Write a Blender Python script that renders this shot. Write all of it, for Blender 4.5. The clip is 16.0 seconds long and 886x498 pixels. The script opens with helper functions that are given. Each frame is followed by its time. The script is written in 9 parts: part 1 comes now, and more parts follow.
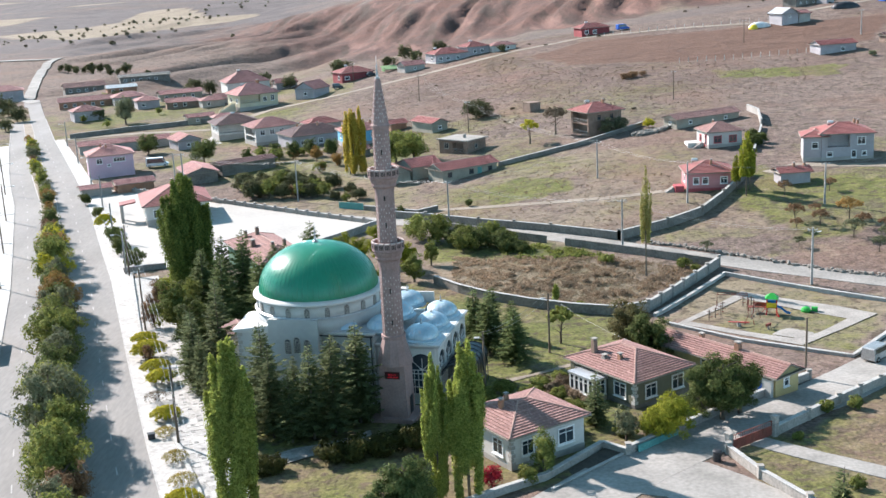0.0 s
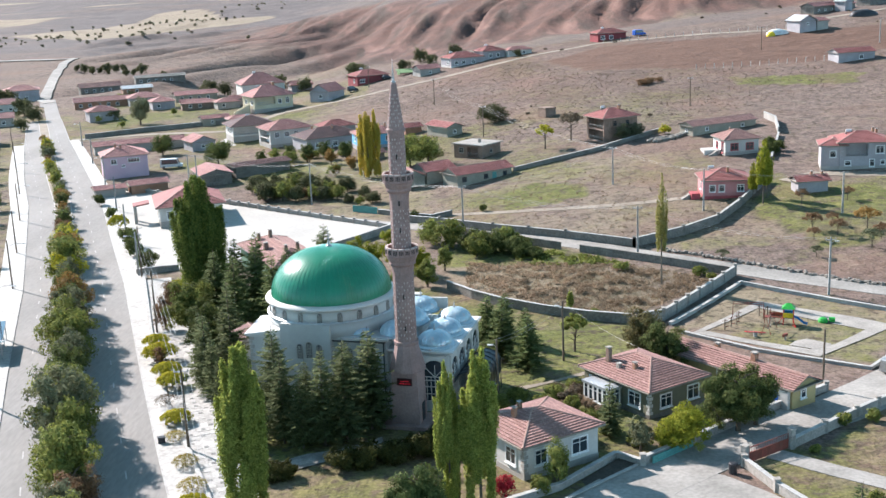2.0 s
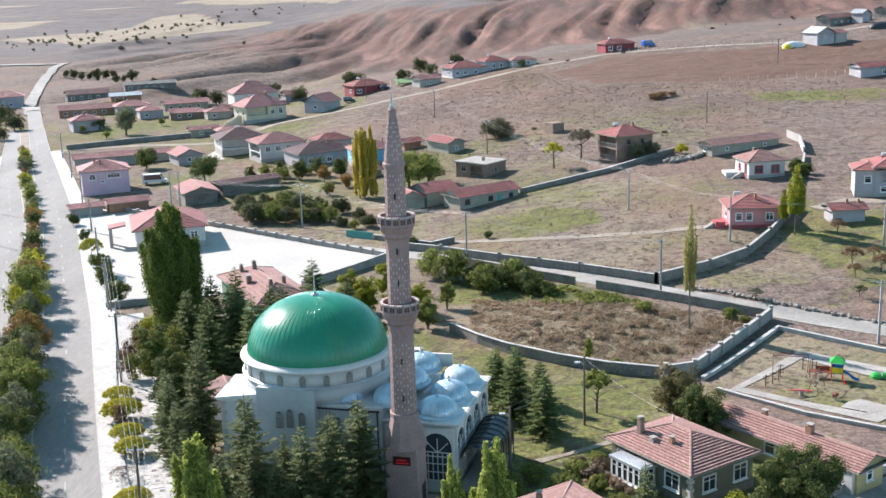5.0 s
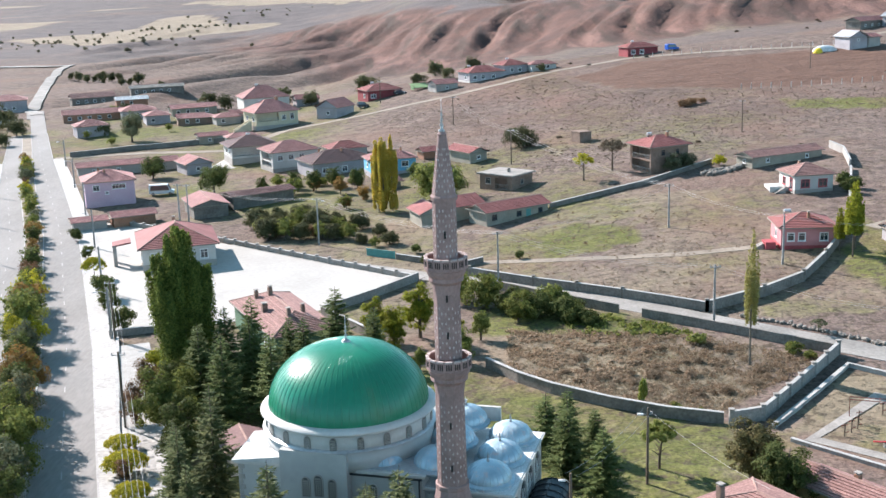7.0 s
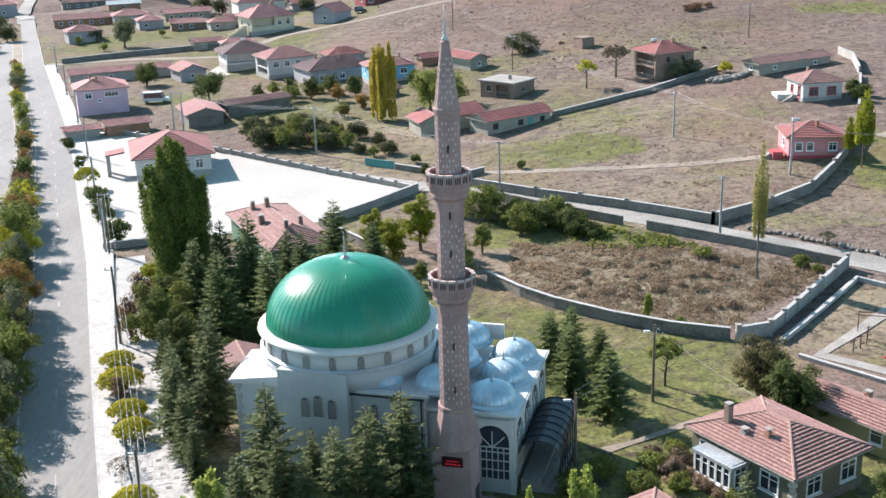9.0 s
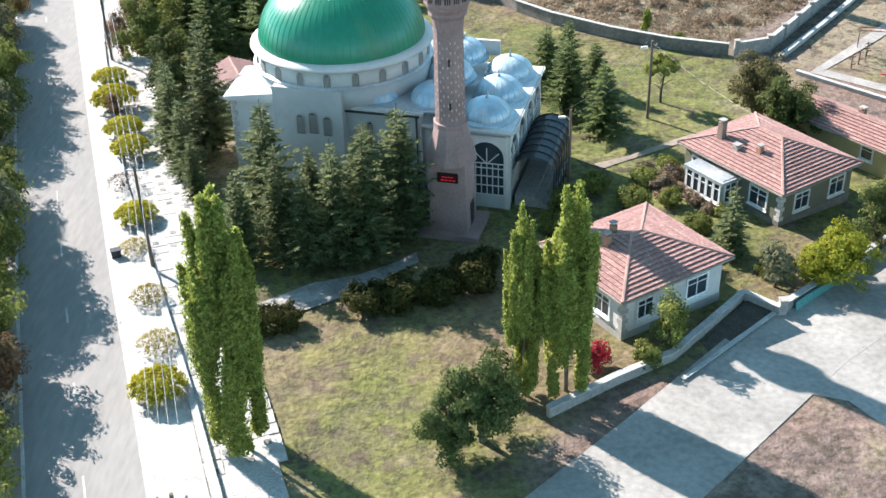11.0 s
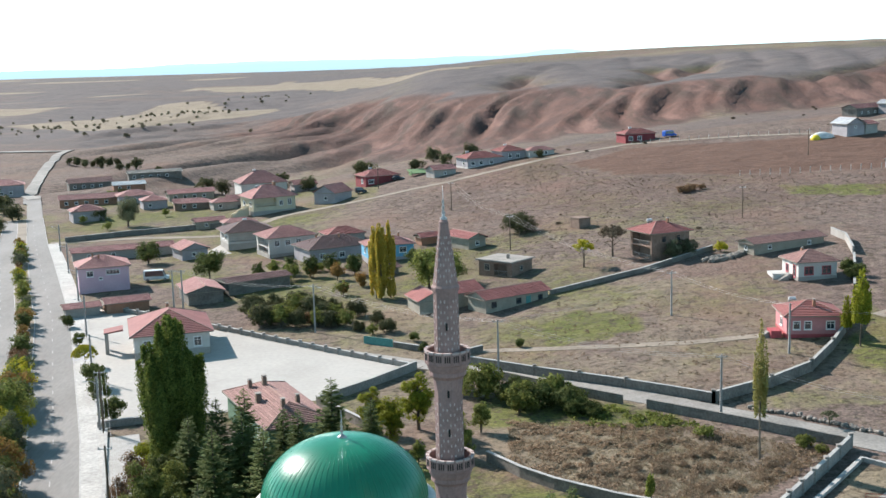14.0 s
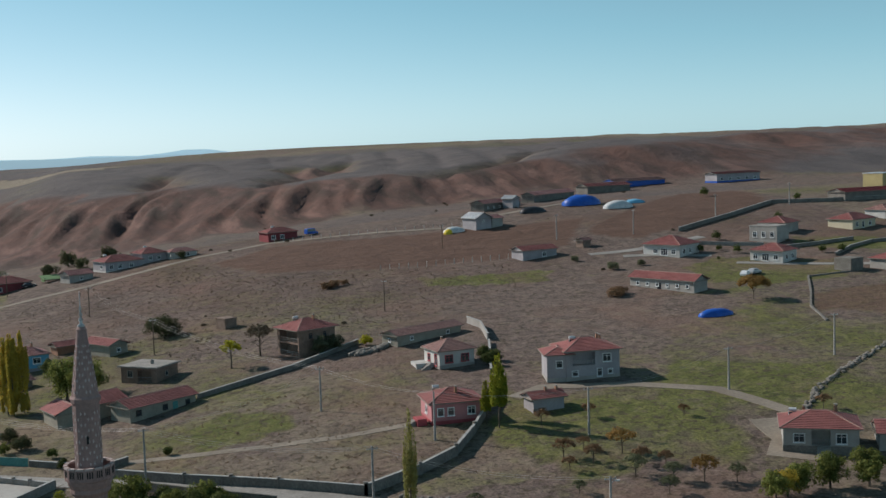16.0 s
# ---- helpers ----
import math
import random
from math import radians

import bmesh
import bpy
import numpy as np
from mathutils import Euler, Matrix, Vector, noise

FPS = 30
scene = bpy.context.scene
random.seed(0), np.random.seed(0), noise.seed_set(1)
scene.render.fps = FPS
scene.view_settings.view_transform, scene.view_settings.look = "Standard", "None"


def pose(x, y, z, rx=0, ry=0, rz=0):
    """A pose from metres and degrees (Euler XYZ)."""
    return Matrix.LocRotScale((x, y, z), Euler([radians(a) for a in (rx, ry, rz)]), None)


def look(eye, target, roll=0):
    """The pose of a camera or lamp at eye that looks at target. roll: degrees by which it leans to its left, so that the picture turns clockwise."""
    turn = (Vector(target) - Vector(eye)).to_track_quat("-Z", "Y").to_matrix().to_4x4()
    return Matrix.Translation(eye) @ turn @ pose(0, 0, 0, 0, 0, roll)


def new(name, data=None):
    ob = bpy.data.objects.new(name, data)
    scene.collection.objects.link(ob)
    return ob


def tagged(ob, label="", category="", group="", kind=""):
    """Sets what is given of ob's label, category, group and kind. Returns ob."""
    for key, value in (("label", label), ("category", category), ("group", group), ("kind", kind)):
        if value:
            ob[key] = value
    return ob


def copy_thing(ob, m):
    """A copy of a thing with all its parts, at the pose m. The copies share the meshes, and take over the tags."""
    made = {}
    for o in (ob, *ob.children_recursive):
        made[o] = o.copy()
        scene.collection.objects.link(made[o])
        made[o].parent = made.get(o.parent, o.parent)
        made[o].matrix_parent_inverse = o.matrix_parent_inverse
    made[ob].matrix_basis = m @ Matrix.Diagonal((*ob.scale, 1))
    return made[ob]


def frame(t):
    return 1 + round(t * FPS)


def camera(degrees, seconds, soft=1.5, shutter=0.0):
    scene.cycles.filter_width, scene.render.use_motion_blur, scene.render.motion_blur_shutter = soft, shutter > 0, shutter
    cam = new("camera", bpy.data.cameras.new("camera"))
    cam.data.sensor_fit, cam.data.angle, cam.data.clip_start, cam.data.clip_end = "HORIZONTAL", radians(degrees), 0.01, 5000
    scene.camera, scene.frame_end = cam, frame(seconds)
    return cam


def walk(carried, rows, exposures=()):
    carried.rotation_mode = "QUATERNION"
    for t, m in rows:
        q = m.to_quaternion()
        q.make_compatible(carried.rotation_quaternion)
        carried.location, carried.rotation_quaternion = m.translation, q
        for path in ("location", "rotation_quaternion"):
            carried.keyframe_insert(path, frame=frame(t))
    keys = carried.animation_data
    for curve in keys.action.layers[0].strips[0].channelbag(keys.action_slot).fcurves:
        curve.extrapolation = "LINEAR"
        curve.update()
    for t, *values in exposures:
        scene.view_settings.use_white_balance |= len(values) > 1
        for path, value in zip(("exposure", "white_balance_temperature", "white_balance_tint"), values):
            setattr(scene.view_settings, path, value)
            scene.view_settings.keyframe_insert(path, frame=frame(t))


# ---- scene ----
cam = camera(41.91, 16.0)
PATH = [
    (0, (4.38, -113.15, 45.59), (5.36, -16.08, 21.56), -2.98),
    (0.5, (4.42, -113.12, 45.63), (5.28, -16.01, 21.75), -2.83),
    (1, (4.43, -113.08, 45.64), (4.30, -15.92, 21.98), -2.62),
    (1.5, (4.39, -112.96, 45.59), (4.13, -15.79, 21.94), -2.50),
    (2, (4.24, -112.05, 45.56), (4.13, -14.89, 21.89), -2.44),
    (2.5, (4.23, -110.17, 45.62), (4.28, -13.01, 21.95), -2.30),
    (3, (4.28, -107.53, 45.52), (4.42, -10.36, 21.88), -2.18),
    (3.5, (4.30, -104.50, 45.50), (4.51, -7.32, 21.93), -2.06),
    (4, (4.27, -101.12, 45.56), (4.55, -3.93, 22.02), -1.97),
    (4.2, (4.13, -99.61, 45.47), (4.49, -2.40, 22.01), -1.90),
    (6.3, (1.74, -83.66, 45.36), (1.35, 13.67, 22.39), -1.83),
    (6.5, (1.16, -82.13, 45.41), (0.70, 15.18, 22.38), -1.82),
    (7, (0.07, -79.36, 45.45), (-0.22, 17.95, 22.40), -1.78),
    (7.5, (-0.28, -77.46, 45.37), (-0.40, 19.86, 22.37), -1.76),
    (8, (-0.27, -76.60, 45.42), (-0.38, 20.73, 22.44), -1.75),
    (8.5, (-0.24, -76.35, 45.30), (-0.42, 20.67, 21.06), -1.76),
    (9, (-0.24, -75.97, 45.22), (-0.62, 19.16, 14.41), -1.81),
    (9.5, (-0.24, -75.97, 45.22), (-0.82, 16.72, 7.70), -1.92),
    (9.7, (-0.24, -75.97, 45.21), (-0.90, 15.60, 5.03), -1.97),
    (10.3, (-0.24, -75.97, 45.21), (-0.92, 11.74, -2.81), -1.97),
    (10.75, (-0.24, -75.97, 45.21), (-0.93, 9.20, -7.18), -1.97),
    (11.1, (-0.24, -75.97, 45.21), (-0.95, 8.92, -7.63), -1.97),
    (11.4, (-0.24, -75.97, 45.21), (-0.98, 10.10, -5.69), -1.97),
    (11.8, (-0.24, -75.97, 45.21), (-1.03, 12.62, -1.17), -1.97),
    (12, (-0.24, -75.97, 45.21), (-0.95, 13.95, 1.46), -1.93),
    (12.5, (-0.24, -75.97, 45.21), (-0.75, 16.93, 8.19), -1.88),
    (13, (-0.24, -75.97, 45.21), (-0.50, 19.38, 15.05), -1.78),
    (13.5, (-0.24, -75.97, 45.21), (-0.28, 21.33, 22.12), -1.70),
    (14, (-0.24, -75.97, 45.20), (-0.04, 22.76, 29.31), -1.63),
    (14.5, (-0.24, -75.97, 45.20), (0.17, 23.64, 36.33), -1.58),
    (15, (-0.24, -75.97, 45.20), (0.22, 23.74, 37.57), -1.58),
    (15.5, (-0.24, -75.97, 45.20), (5.67, 23.55, 37.43), -1.68),
    (16, (-0.24, -75.97, 45.20), (30.22, 18.91, 36.84), -1.88),
]
EXPO = [(0.0, 1.24, 6480, 16), (7.0, 1.21, 6440, 17), (8.3, 1.17, 6450, 17), (9.6, 1.38, 6500, 16), (11.9, 1.65, 6500, 14), (12.5, 1.53, 6500, 14), (13.1, 1.5, 6450, 15), (13.6, 1.2, 6450, 15), (14.0, 0.85, 6550, 13), (14.6, -0.18, 6620, 12), (15.3, -0.38, 6620, 12), (16.0, -0.34, 6620, 12)]
walk(cam, [(t, look(eye, target, roll)) for t, eye, target, roll in PATH], EXPO)

# ---- world, sun ----
SUN_EL, SUN_AZ = radians(33), math.atan2(-0.73, 0.68)
world = bpy.data.worlds.new("sky")
scene.world = world
world.use_nodes = True
wn = world.node_tree
sky = wn.nodes.new("ShaderNodeTexSky")
sky.sky_type = "NISHITA"
sky.sun_disc = False
sky.sun_elevation, sky.sun_rotation = SUN_EL, SUN_AZ
sky.altitude, sky.air_density, sky.dust_density, sky.ozone_density = 900, 1.0, 0.5, 3.0
wn.nodes["Background"].inputs[1].default_value = 0.15
# thin autumn haze: part of the sky's light turned to an even pale cyan
grey_ = wn.nodes.new("ShaderNodeRGBToBW")
share_ = wn.nodes.new("ShaderNodeMapRange")
share_.inputs[1].default_value, share_.inputs[2].default_value = 4.6, 9.5
wn.links.new(grey_.outputs[0], share_.inputs[0])
hue_ = wn.nodes.new("ShaderNodeMix")
hue_.data_type = "RGBA"
hue_.inputs[6].default_value, hue_.inputs[7].default_value = (0.55, 1.0, 1.18, 1), (0.84, 0.96, 1.06, 1)
wn.links.new(share_.outputs[0], hue_.inputs[0])
tint_ = wn.nodes.new("ShaderNodeMix")
tint_.data_type, tint_.blend_type = "RGBA", "MULTIPLY"
tint_.inputs[0].default_value = 1.0
wn.links.new(hue_.outputs[2], tint_.inputs[7])
mixed = wn.nodes.new("ShaderNodeMix")
mixed.data_type = "RGBA"
mixed.inputs[0].default_value = 0.75
wn.links.new(sky.outputs[0], grey_.inputs[0])
wn.links.new(grey_.outputs[0], tint_.inputs[6])
wn.links.new(sky.outputs[0], mixed.inputs[6])
wn.links.new(tint_.outputs[2], mixed.inputs[7])
vivid = wn.nodes.new("ShaderNodeHueSaturation")
vivid.inputs["Saturation"].default_value = 1.16
wn.links.new(mixed.outputs[2], vivid.inputs["Color"])
wn.links.new(vivid.outputs[0], wn.nodes["Background"].inputs[0])
sun = new("sun", bpy.data.lights.new("sun", "SUN"))
sun.data.energy, sun.data.angle, sun.data.color = 5.0, radians(0.55), (1.0, 0.955, 0.89)
sdir = Vector((math.sin(SUN_AZ) * math.cos(SUN_EL), math.cos(SUN_AZ) * math.cos(SUN_EL), math.sin(SUN_EL)))
sun.matrix_world = look(sdir * 200, (0, 0, 0))

# ---- materials ----


def rgb(c):
    return (*c, 1.0)


def mat(name, c1, c2=None, rough=0.85, big=0.6, fine=9.0, contrast=0.35, bump=0.25, dist=0.03, metal=0.0, stretch=(1, 1, 1), spread=0.0, spec=0.3, c3=None, world_co=False):
    """Two-scale noise colour with bump, metres."""
    m = bpy.data.materials.new(name)
    m.use_nodes = True
    nt = m.node_tree
    n, ln = nt.nodes, nt.links
    b = n["Principled BSDF"]
    if world_co:
        co = n.new("ShaderNodeNewGeometry").outputs["Position"]
    else:
        co = n.new("ShaderNodeTexCoord").outputs["Object"]
    mp = n.new("ShaderNodeMapping")
    mp.inputs["Scale"].default_value = stretch
    ln.new(co, mp.inputs[0])
    info = n.new("ShaderNodeObjectInfo")
    add = n.new("ShaderNodeVectorMath")
    add.operation = "MULTIPLY_ADD"
    cmb = n.new("ShaderNodeCombineXYZ")
    ln.new(info.outputs["Random"], cmb.inputs[0])
    ln.new(info.outputs["Random"], cmb.inputs[1])
    ln.new(cmb.outputs[0], add.inputs[0])
    add.inputs[1].default_value = (37.0, 53.0, 0.0)
    ln.new(mp.outputs[0], add.inputs[2])
    n1, n2 = n.new("ShaderNodeTexNoise"), n.new("ShaderNodeTexNoise")
    for q, s, d in ((n1, big, 5.0), (n2, fine, 4.0)):
        q.inputs["Scale"].default_value = s
        q.inputs["Detail"].default_value = d
        ln.new(add.outputs[0], q.inputs["Vector"])
    ramp = n.new("ShaderNodeMapRange")
    ramp.inputs[1].default_value, ramp.inputs[2].default_value = 0.35, 0.65
    ln.new(n1.outputs[0], ramp.inputs[0])
    mix = n.new("ShaderNodeMix")
    mix.data_type = "RGBA"
    mix.inputs[6].default_value, mix.inputs[7].default_value = rgb(c1), rgb(c2 or tuple(v * 0.8 for v in c1))
    ln.new(ramp.outputs[0], mix.inputs[0])
    out = mix.outputs[2]
    if c3:
        r3 = n.new("ShaderNodeMapRange")
        r3.inputs[1].default_value, r3.inputs[2].default_value = 0.56, 0.7
        ln.new(n2.outputs[0], r3.inputs[0])
        m3 = n.new("ShaderNodeMix")
        m3.data_type = "RGBA"
        ln.new(r3.outputs[0], m3.inputs[0])
        ln.new(out, m3.inputs[6])
        m3.inputs[7].default_value = rgb(c3)
        out = m3.outputs[2]
    hsv = n.new("ShaderNodeHueSaturation")
    val = n.new("ShaderNodeMapRange")
    val.inputs[1].default_value, val.inputs[2].default_value = 0.25, 0.75
    val.inputs[3].default_value, val.inputs[4].default_value = 1 - contrast, 1 + contrast
    ln.new(n2.outputs[0], val.inputs[0])
    vout = val.outputs[0]
    if spread:
        rr = n.new("ShaderNodeMapRange")
        rr.inputs[3].default_value, rr.inputs[4].default_value = 1 - spread, 1 + spread
        ln.new(info.outputs["Random"], rr.inputs[0])
        mul = n.new("ShaderNodeMath")
        mul.operation = "MULTIPLY"
        ln.new(vout, mul.inputs[0])
        ln.new(rr.outputs[0], mul.inputs[1])
        vout = mul.outputs[0]
    ln.new(vout, hsv.inputs["Value"])
    ln.new(out, hsv.inputs["Color"])
    ln.new(hsv.outputs[0], b.inputs["Base Color"])
    b.inputs["Roughness"].default_value = rough
    b.inputs["Metallic"].default_value = metal
    b.inputs["Specular IOR Level"].default_value = spec
    if bump:
        bp = n.new("ShaderNodeBump")
        bp.inputs["Strength"].default_value, bp.inputs["Distance"].default_value = bump, dist
        ln.new(n2.outputs[0], bp.inputs["Height"])
        ln.new(bp.outputs[0], b.inputs["Normal"])
    return m


def leafmat(name, c1, c2, spread=0.18, trans=0.25):
    """Leaves: each clump its own shade, a little light through them."""
    m = bpy.data.materials.new(name)
    m.use_nodes = True
    n, ln = m.node_tree.nodes, m.node_tree.links
    b = n["Principled BSDF"]
    g, info = n.new("ShaderNodeNewGeometry"), n.new("ShaderNodeObjectInfo")
    mix = n.new("ShaderNodeMix")
    mix.data_type = "RGBA"
    mix.inputs[6].default_value, mix.inputs[7].default_value = rgb(c1), rgb(c2)
    ln.new(g.outputs["Random Per Island"], mix.inputs[0])
    hsv = n.new("ShaderNodeHueSaturation")
    rr = n.new("ShaderNodeMapRange")
    rr.inputs[3].default_value, rr.inputs[4].default_value = 1 - spread, 1 + spread
    ln.new(info.outputs["Random"], rr.inputs[0])
    ln.new(rr.outputs[0], hsv.inputs["Value"])
    ln.new(mix.outputs[2], hsv.inputs["Color"])
    ln.new(hsv.outputs[0], b.inputs["Base Color"])
    b.inputs["Roughness"].default_value = 0.75
    b.inputs["Specular IOR Level"].default_value = 0.1
    tr = n.new("ShaderNodeBsdfTranslucent")
    ln.new(hsv.outputs[0], tr.inputs["Color"])
    ms = n.new("ShaderNodeMixShader")
    ms.inputs[0].default_value = trans
    ln.new(b.outputs[0], ms.inputs[1])
    ln.new(tr.outputs[0], ms.inputs[2])
    ln.new(ms.outputs[0], n["Material Output"].inputs[0])
    return m


def glassmat(name, c, rough=0.08, spec=0.8):
    m = bpy.data.materials.new(name)
    m.use_nodes = True
    b = m.node_tree.nodes["Principled BSDF"]
    b.inputs["Base Color"].default_value = rgb(c)
    b.inputs["Roughness"].default_value = rough
    b.inputs["Specular IOR Level"].default_value = spec
    return m


M = dict(
    asphalt=mat("asphalt", (0.195, 0.184, 0.175), (0.245, 0.232, 0.22), 0.9, 0.12, 3.0, 0.12, 0.15, stretch=(1, 0.2, 1), world_co=True),
    lane=mat("dusty_lane", (0.31, 0.29, 0.268), (0.22, 0.207, 0.19), 0.95, 0.2, 2.5, 0.2, 0.3, world_co=True),
    dirt=mat("dirt_track", (0.27, 0.225, 0.18), (0.20, 0.165, 0.13), 0.95, 0.15, 2.0, 0.2, 0.3, world_co=True),
    darksoil=mat("dark_garden_soil", (0.075, 0.062, 0.05), (0.05, 0.042, 0.035), 0.95, 0.8, 5.0, 0.3, 0.5, world_co=True),
    concrete=mat("concrete", (0.32, 0.295, 0.268), (0.245, 0.225, 0.205), 0.9, 0.4, 4.0, 0.25, 0.25),
    oldwall=mat("weathered_wall", (0.21, 0.19, 0.168), (0.148, 0.135, 0.12), 0.92, 0.5, 3.0, 0.3, 0.35, world_co=True),
    plaza=mat("plaza_paving", (0.40, 0.378, 0.35), (0.35, 0.33, 0.305), 0.85, 0.1, 1.5, 0.08, 0.1, world_co=True),
    paving=mat("paving", (0.40, 0.385, 0.365), (0.32, 0.307, 0.29), 0.85, 0.3, 2.2, 0.25, 0.2, spread=0.12),
    pathstone=mat("path_stone", (0.30, 0.285, 0.265), (0.17, 0.16, 0.145), 0.9, 0.9, 4.0, 0.3, 0.3, world_co=True),
    greytile=mat("grey_inlaid_tile", (0.16, 0.155, 0.15), (0.22, 0.215, 0.205), 0.85, spread=0.25),
    slabgap=mat("paving_bed", (0.37, 0.355, 0.335), None, 0.9, world_co=True),
    kerb=mat("kerb", (0.40, 0.39, 0.37), (0.31, 0.30, 0.29), 0.85, 0.8, 5.0, 0.2, 0.2),
    white=mat("white_plaster", (0.54, 0.52, 0.49), (0.46, 0.44, 0.415), 0.8, 0.35, 3.0, 0.06, 0.1),
    mosque=mat("mosque_plaster", (0.44, 0.435, 0.42), (0.37, 0.366, 0.355), 0.8, 0.25, 2.0, 0.07, 0.1),
    grey=mat("grey_plaster", (0.37, 0.345, 0.315), (0.30, 0.28, 0.258), 0.85, 0.4, 3.0, 0.08, 0.12),
    olive=mat("olive_plaster", (0.17, 0.165, 0.115), (0.14, 0.135, 0.095), 0.85, 0.4, 3.0, 0.08, 0.12),
    pink=mat("pink_paint", (0.50, 0.22, 0.225), (0.44, 0.19, 0.20), 0.75, 0.35, 3.0, 0.07, 0.1),
    darkpink=mat("crimson_paint", (0.42, 0.09, 0.10), None, 0.75),
    lilac=mat("lilac_paint", (0.56, 0.40, 0.47), (0.50, 0.35, 0.42), 0.8, 0.35, 3.0, 0.07, 0.1),
    blue=mat("sky_blue_paint", (0.16, 0.42, 0.60), (0.13, 0.36, 0.53), 0.75, 0.35, 3.0, 0.08, 0.1),
    paleblue=mat("pale_blue_plaster", (0.37, 0.345, 0.358), (0.30, 0.28, 0.29), 0.85, 0.35, 3.0, 0.08, 0.1),
    yellow=mat("yellow_paint", (0.56, 0.495, 0.36), (0.49, 0.43, 0.31), 0.8, 0.35, 3.0, 0.07, 0.1),
    ochre=mat("ochre_plaster", (0.42, 0.34, 0.17), (0.36, 0.285, 0.14), 0.85, 0.35, 3.0, 0.08, 0.1),
    teal=mat("pale_plaster", (0.33, 0.305, 0.25), (0.265, 0.242, 0.20), 0.85, 0.35, 3.0, 0.12, 0.12),
    green=mat("green_plaster", (0.12, 0.20, 0.13), (0.09, 0.155, 0.10), 0.85),
    tealpaint=mat("teal_paint", (0.10, 0.30, 0.28), None, 0.6),
    redwall=mat("dark_red_paint", (0.26, 0.055, 0.06), (0.21, 0.045, 0.05), 0.8),
    adobe=mat("adobe", (0.26, 0.182, 0.145), (0.195, 0.138, 0.108), 0.95, 0.7, 5.0, 0.25, 0.4),
    brick=mat("raw_brick", (0.35, 0.19, 0.125), (0.28, 0.15, 0.10), 0.9, 0.7, 6.0, 0.2, 0.3),
    tile=mat("roof_tile", (0.30, 0.168, 0.148), (0.235, 0.13, 0.116), 0.8, 0.5, 4.0, 0.3, 0.3, spread=0.1, c3=(0.325, 0.205, 0.18)),
    tilered=mat("new_red_roof_tile", (0.32, 0.122, 0.112), (0.245, 0.092, 0.086), 0.75, 0.4, 4.0, 0.18, 0.3, spread=0.07),
    tilebrown=mat("brown_roof_tile", (0.21, 0.112, 0.105), (0.155, 0.085, 0.08), 0.75, 0.4, 4.0, 0.2, 0.3),
    ridge=mat("ridge_tile", (0.34, 0.21, 0.175), (0.27, 0.165, 0.14), 0.8, 1.0, 6.0, 0.2, 0.2),
    soffit=mat("eave_board", (0.30, 0.265, 0.225), (0.23, 0.20, 0.17), 0.8),
    stone=mat("minaret_stone", (0.305, 0.205, 0.188), (0.235, 0.155, 0.142), 0.85, 0.5, 5.0, 0.14, 0.25),
    stonelight=mat("pale_stone", (0.47, 0.385, 0.36), (0.40, 0.32, 0.30), 0.85, 0.6, 5.0, 0.1, 0.15),
    drystone=mat("field_stone", (0.26, 0.235, 0.205), (0.18, 0.16, 0.14), 0.95, 1.0, 6.0, 0.25, 0.4, spread=0.2),
    greendome=mat("green_enamelled_sheet", (0.004, 0.205, 0.115), (0.004, 0.165, 0.09), 0.3, 0.35, 2.5, 0.1, 0.04, spec=0.5),
    lead=mat("lead_sheet", (0.42, 0.53, 0.58), (0.33, 0.45, 0.53), 0.42, 0.8, 2.0, 0.12, 0.06, metal=0.45, c3=(0.50, 0.45, 0.45)),
    zinc=mat("zinc_sheet", (0.52, 0.53, 0.54), (0.42, 0.43, 0.45), 0.45, 0.5, 3.0, 0.15, 0.08, metal=0.5),
    whitemetal=mat("white_painted_metal", (0.62, 0.62, 0.62), (0.54, 0.54, 0.54), 0.45),
    peeling=mat("peeling_white_sheet", (0.50, 0.50, 0.49), (0.42, 0.42, 0.41), 0.6, 0.5, 1.1, 0.12, 0.1, c3=(0.16, 0.155, 0.15)),
    frame=mat("white_window_frame", (0.76, 0.76, 0.75), None, 0.45, bump=0.0),
    darkmetal=mat("dark_metal", (0.05, 0.05, 0.055), (0.035, 0.035, 0.04), 0.5, metal=0.4),
    steel=mat("galvanised_steel", (0.42, 0.42, 0.42), (0.34, 0.34, 0.34), 0.45, metal=0.7),
    polecon=mat("concrete_pole", (0.33, 0.315, 0.30), (0.26, 0.25, 0.24), 0.9),
    polewood=mat("wooden_pole", (0.16, 0.12, 0.09), (0.11, 0.085, 0.065), 0.9, stretch=(3, 3, 0.3)),
    tilepink=mat("pink_roof_tile", (0.37, 0.178, 0.168), (0.285, 0.138, 0.13), 0.8, 0.5, 4.0, 0.3, 0.3, spread=0.16, c3=(0.40, 0.24, 0.215)),
    palegreen=mat("faded_green_sheet", (0.17, 0.27, 0.12), (0.13, 0.215, 0.10), 0.7, 0.3, 3.0, 0.15, 0.1),
    tiledark=mat("dark_brown_roof_tile", (0.13, 0.075, 0.074), (0.095, 0.06, 0.06), 0.7, 0.4, 4.0, 0.2, 0.3, spread=0.1),
    wire=mat("wire", (0.40, 0.39, 0.38), None, 0.5, bump=0.0),
    rust=mat("rusty_gate_red", (0.22, 0.055, 0.04), (0.15, 0.05, 0.035), 0.7),
    bark=mat("bark", (0.13, 0.10, 0.075), (0.085, 0.068, 0.052), 0.95, 2.0, 12.0, 0.3, 0.5, stretch=(1, 1, 0.25)),
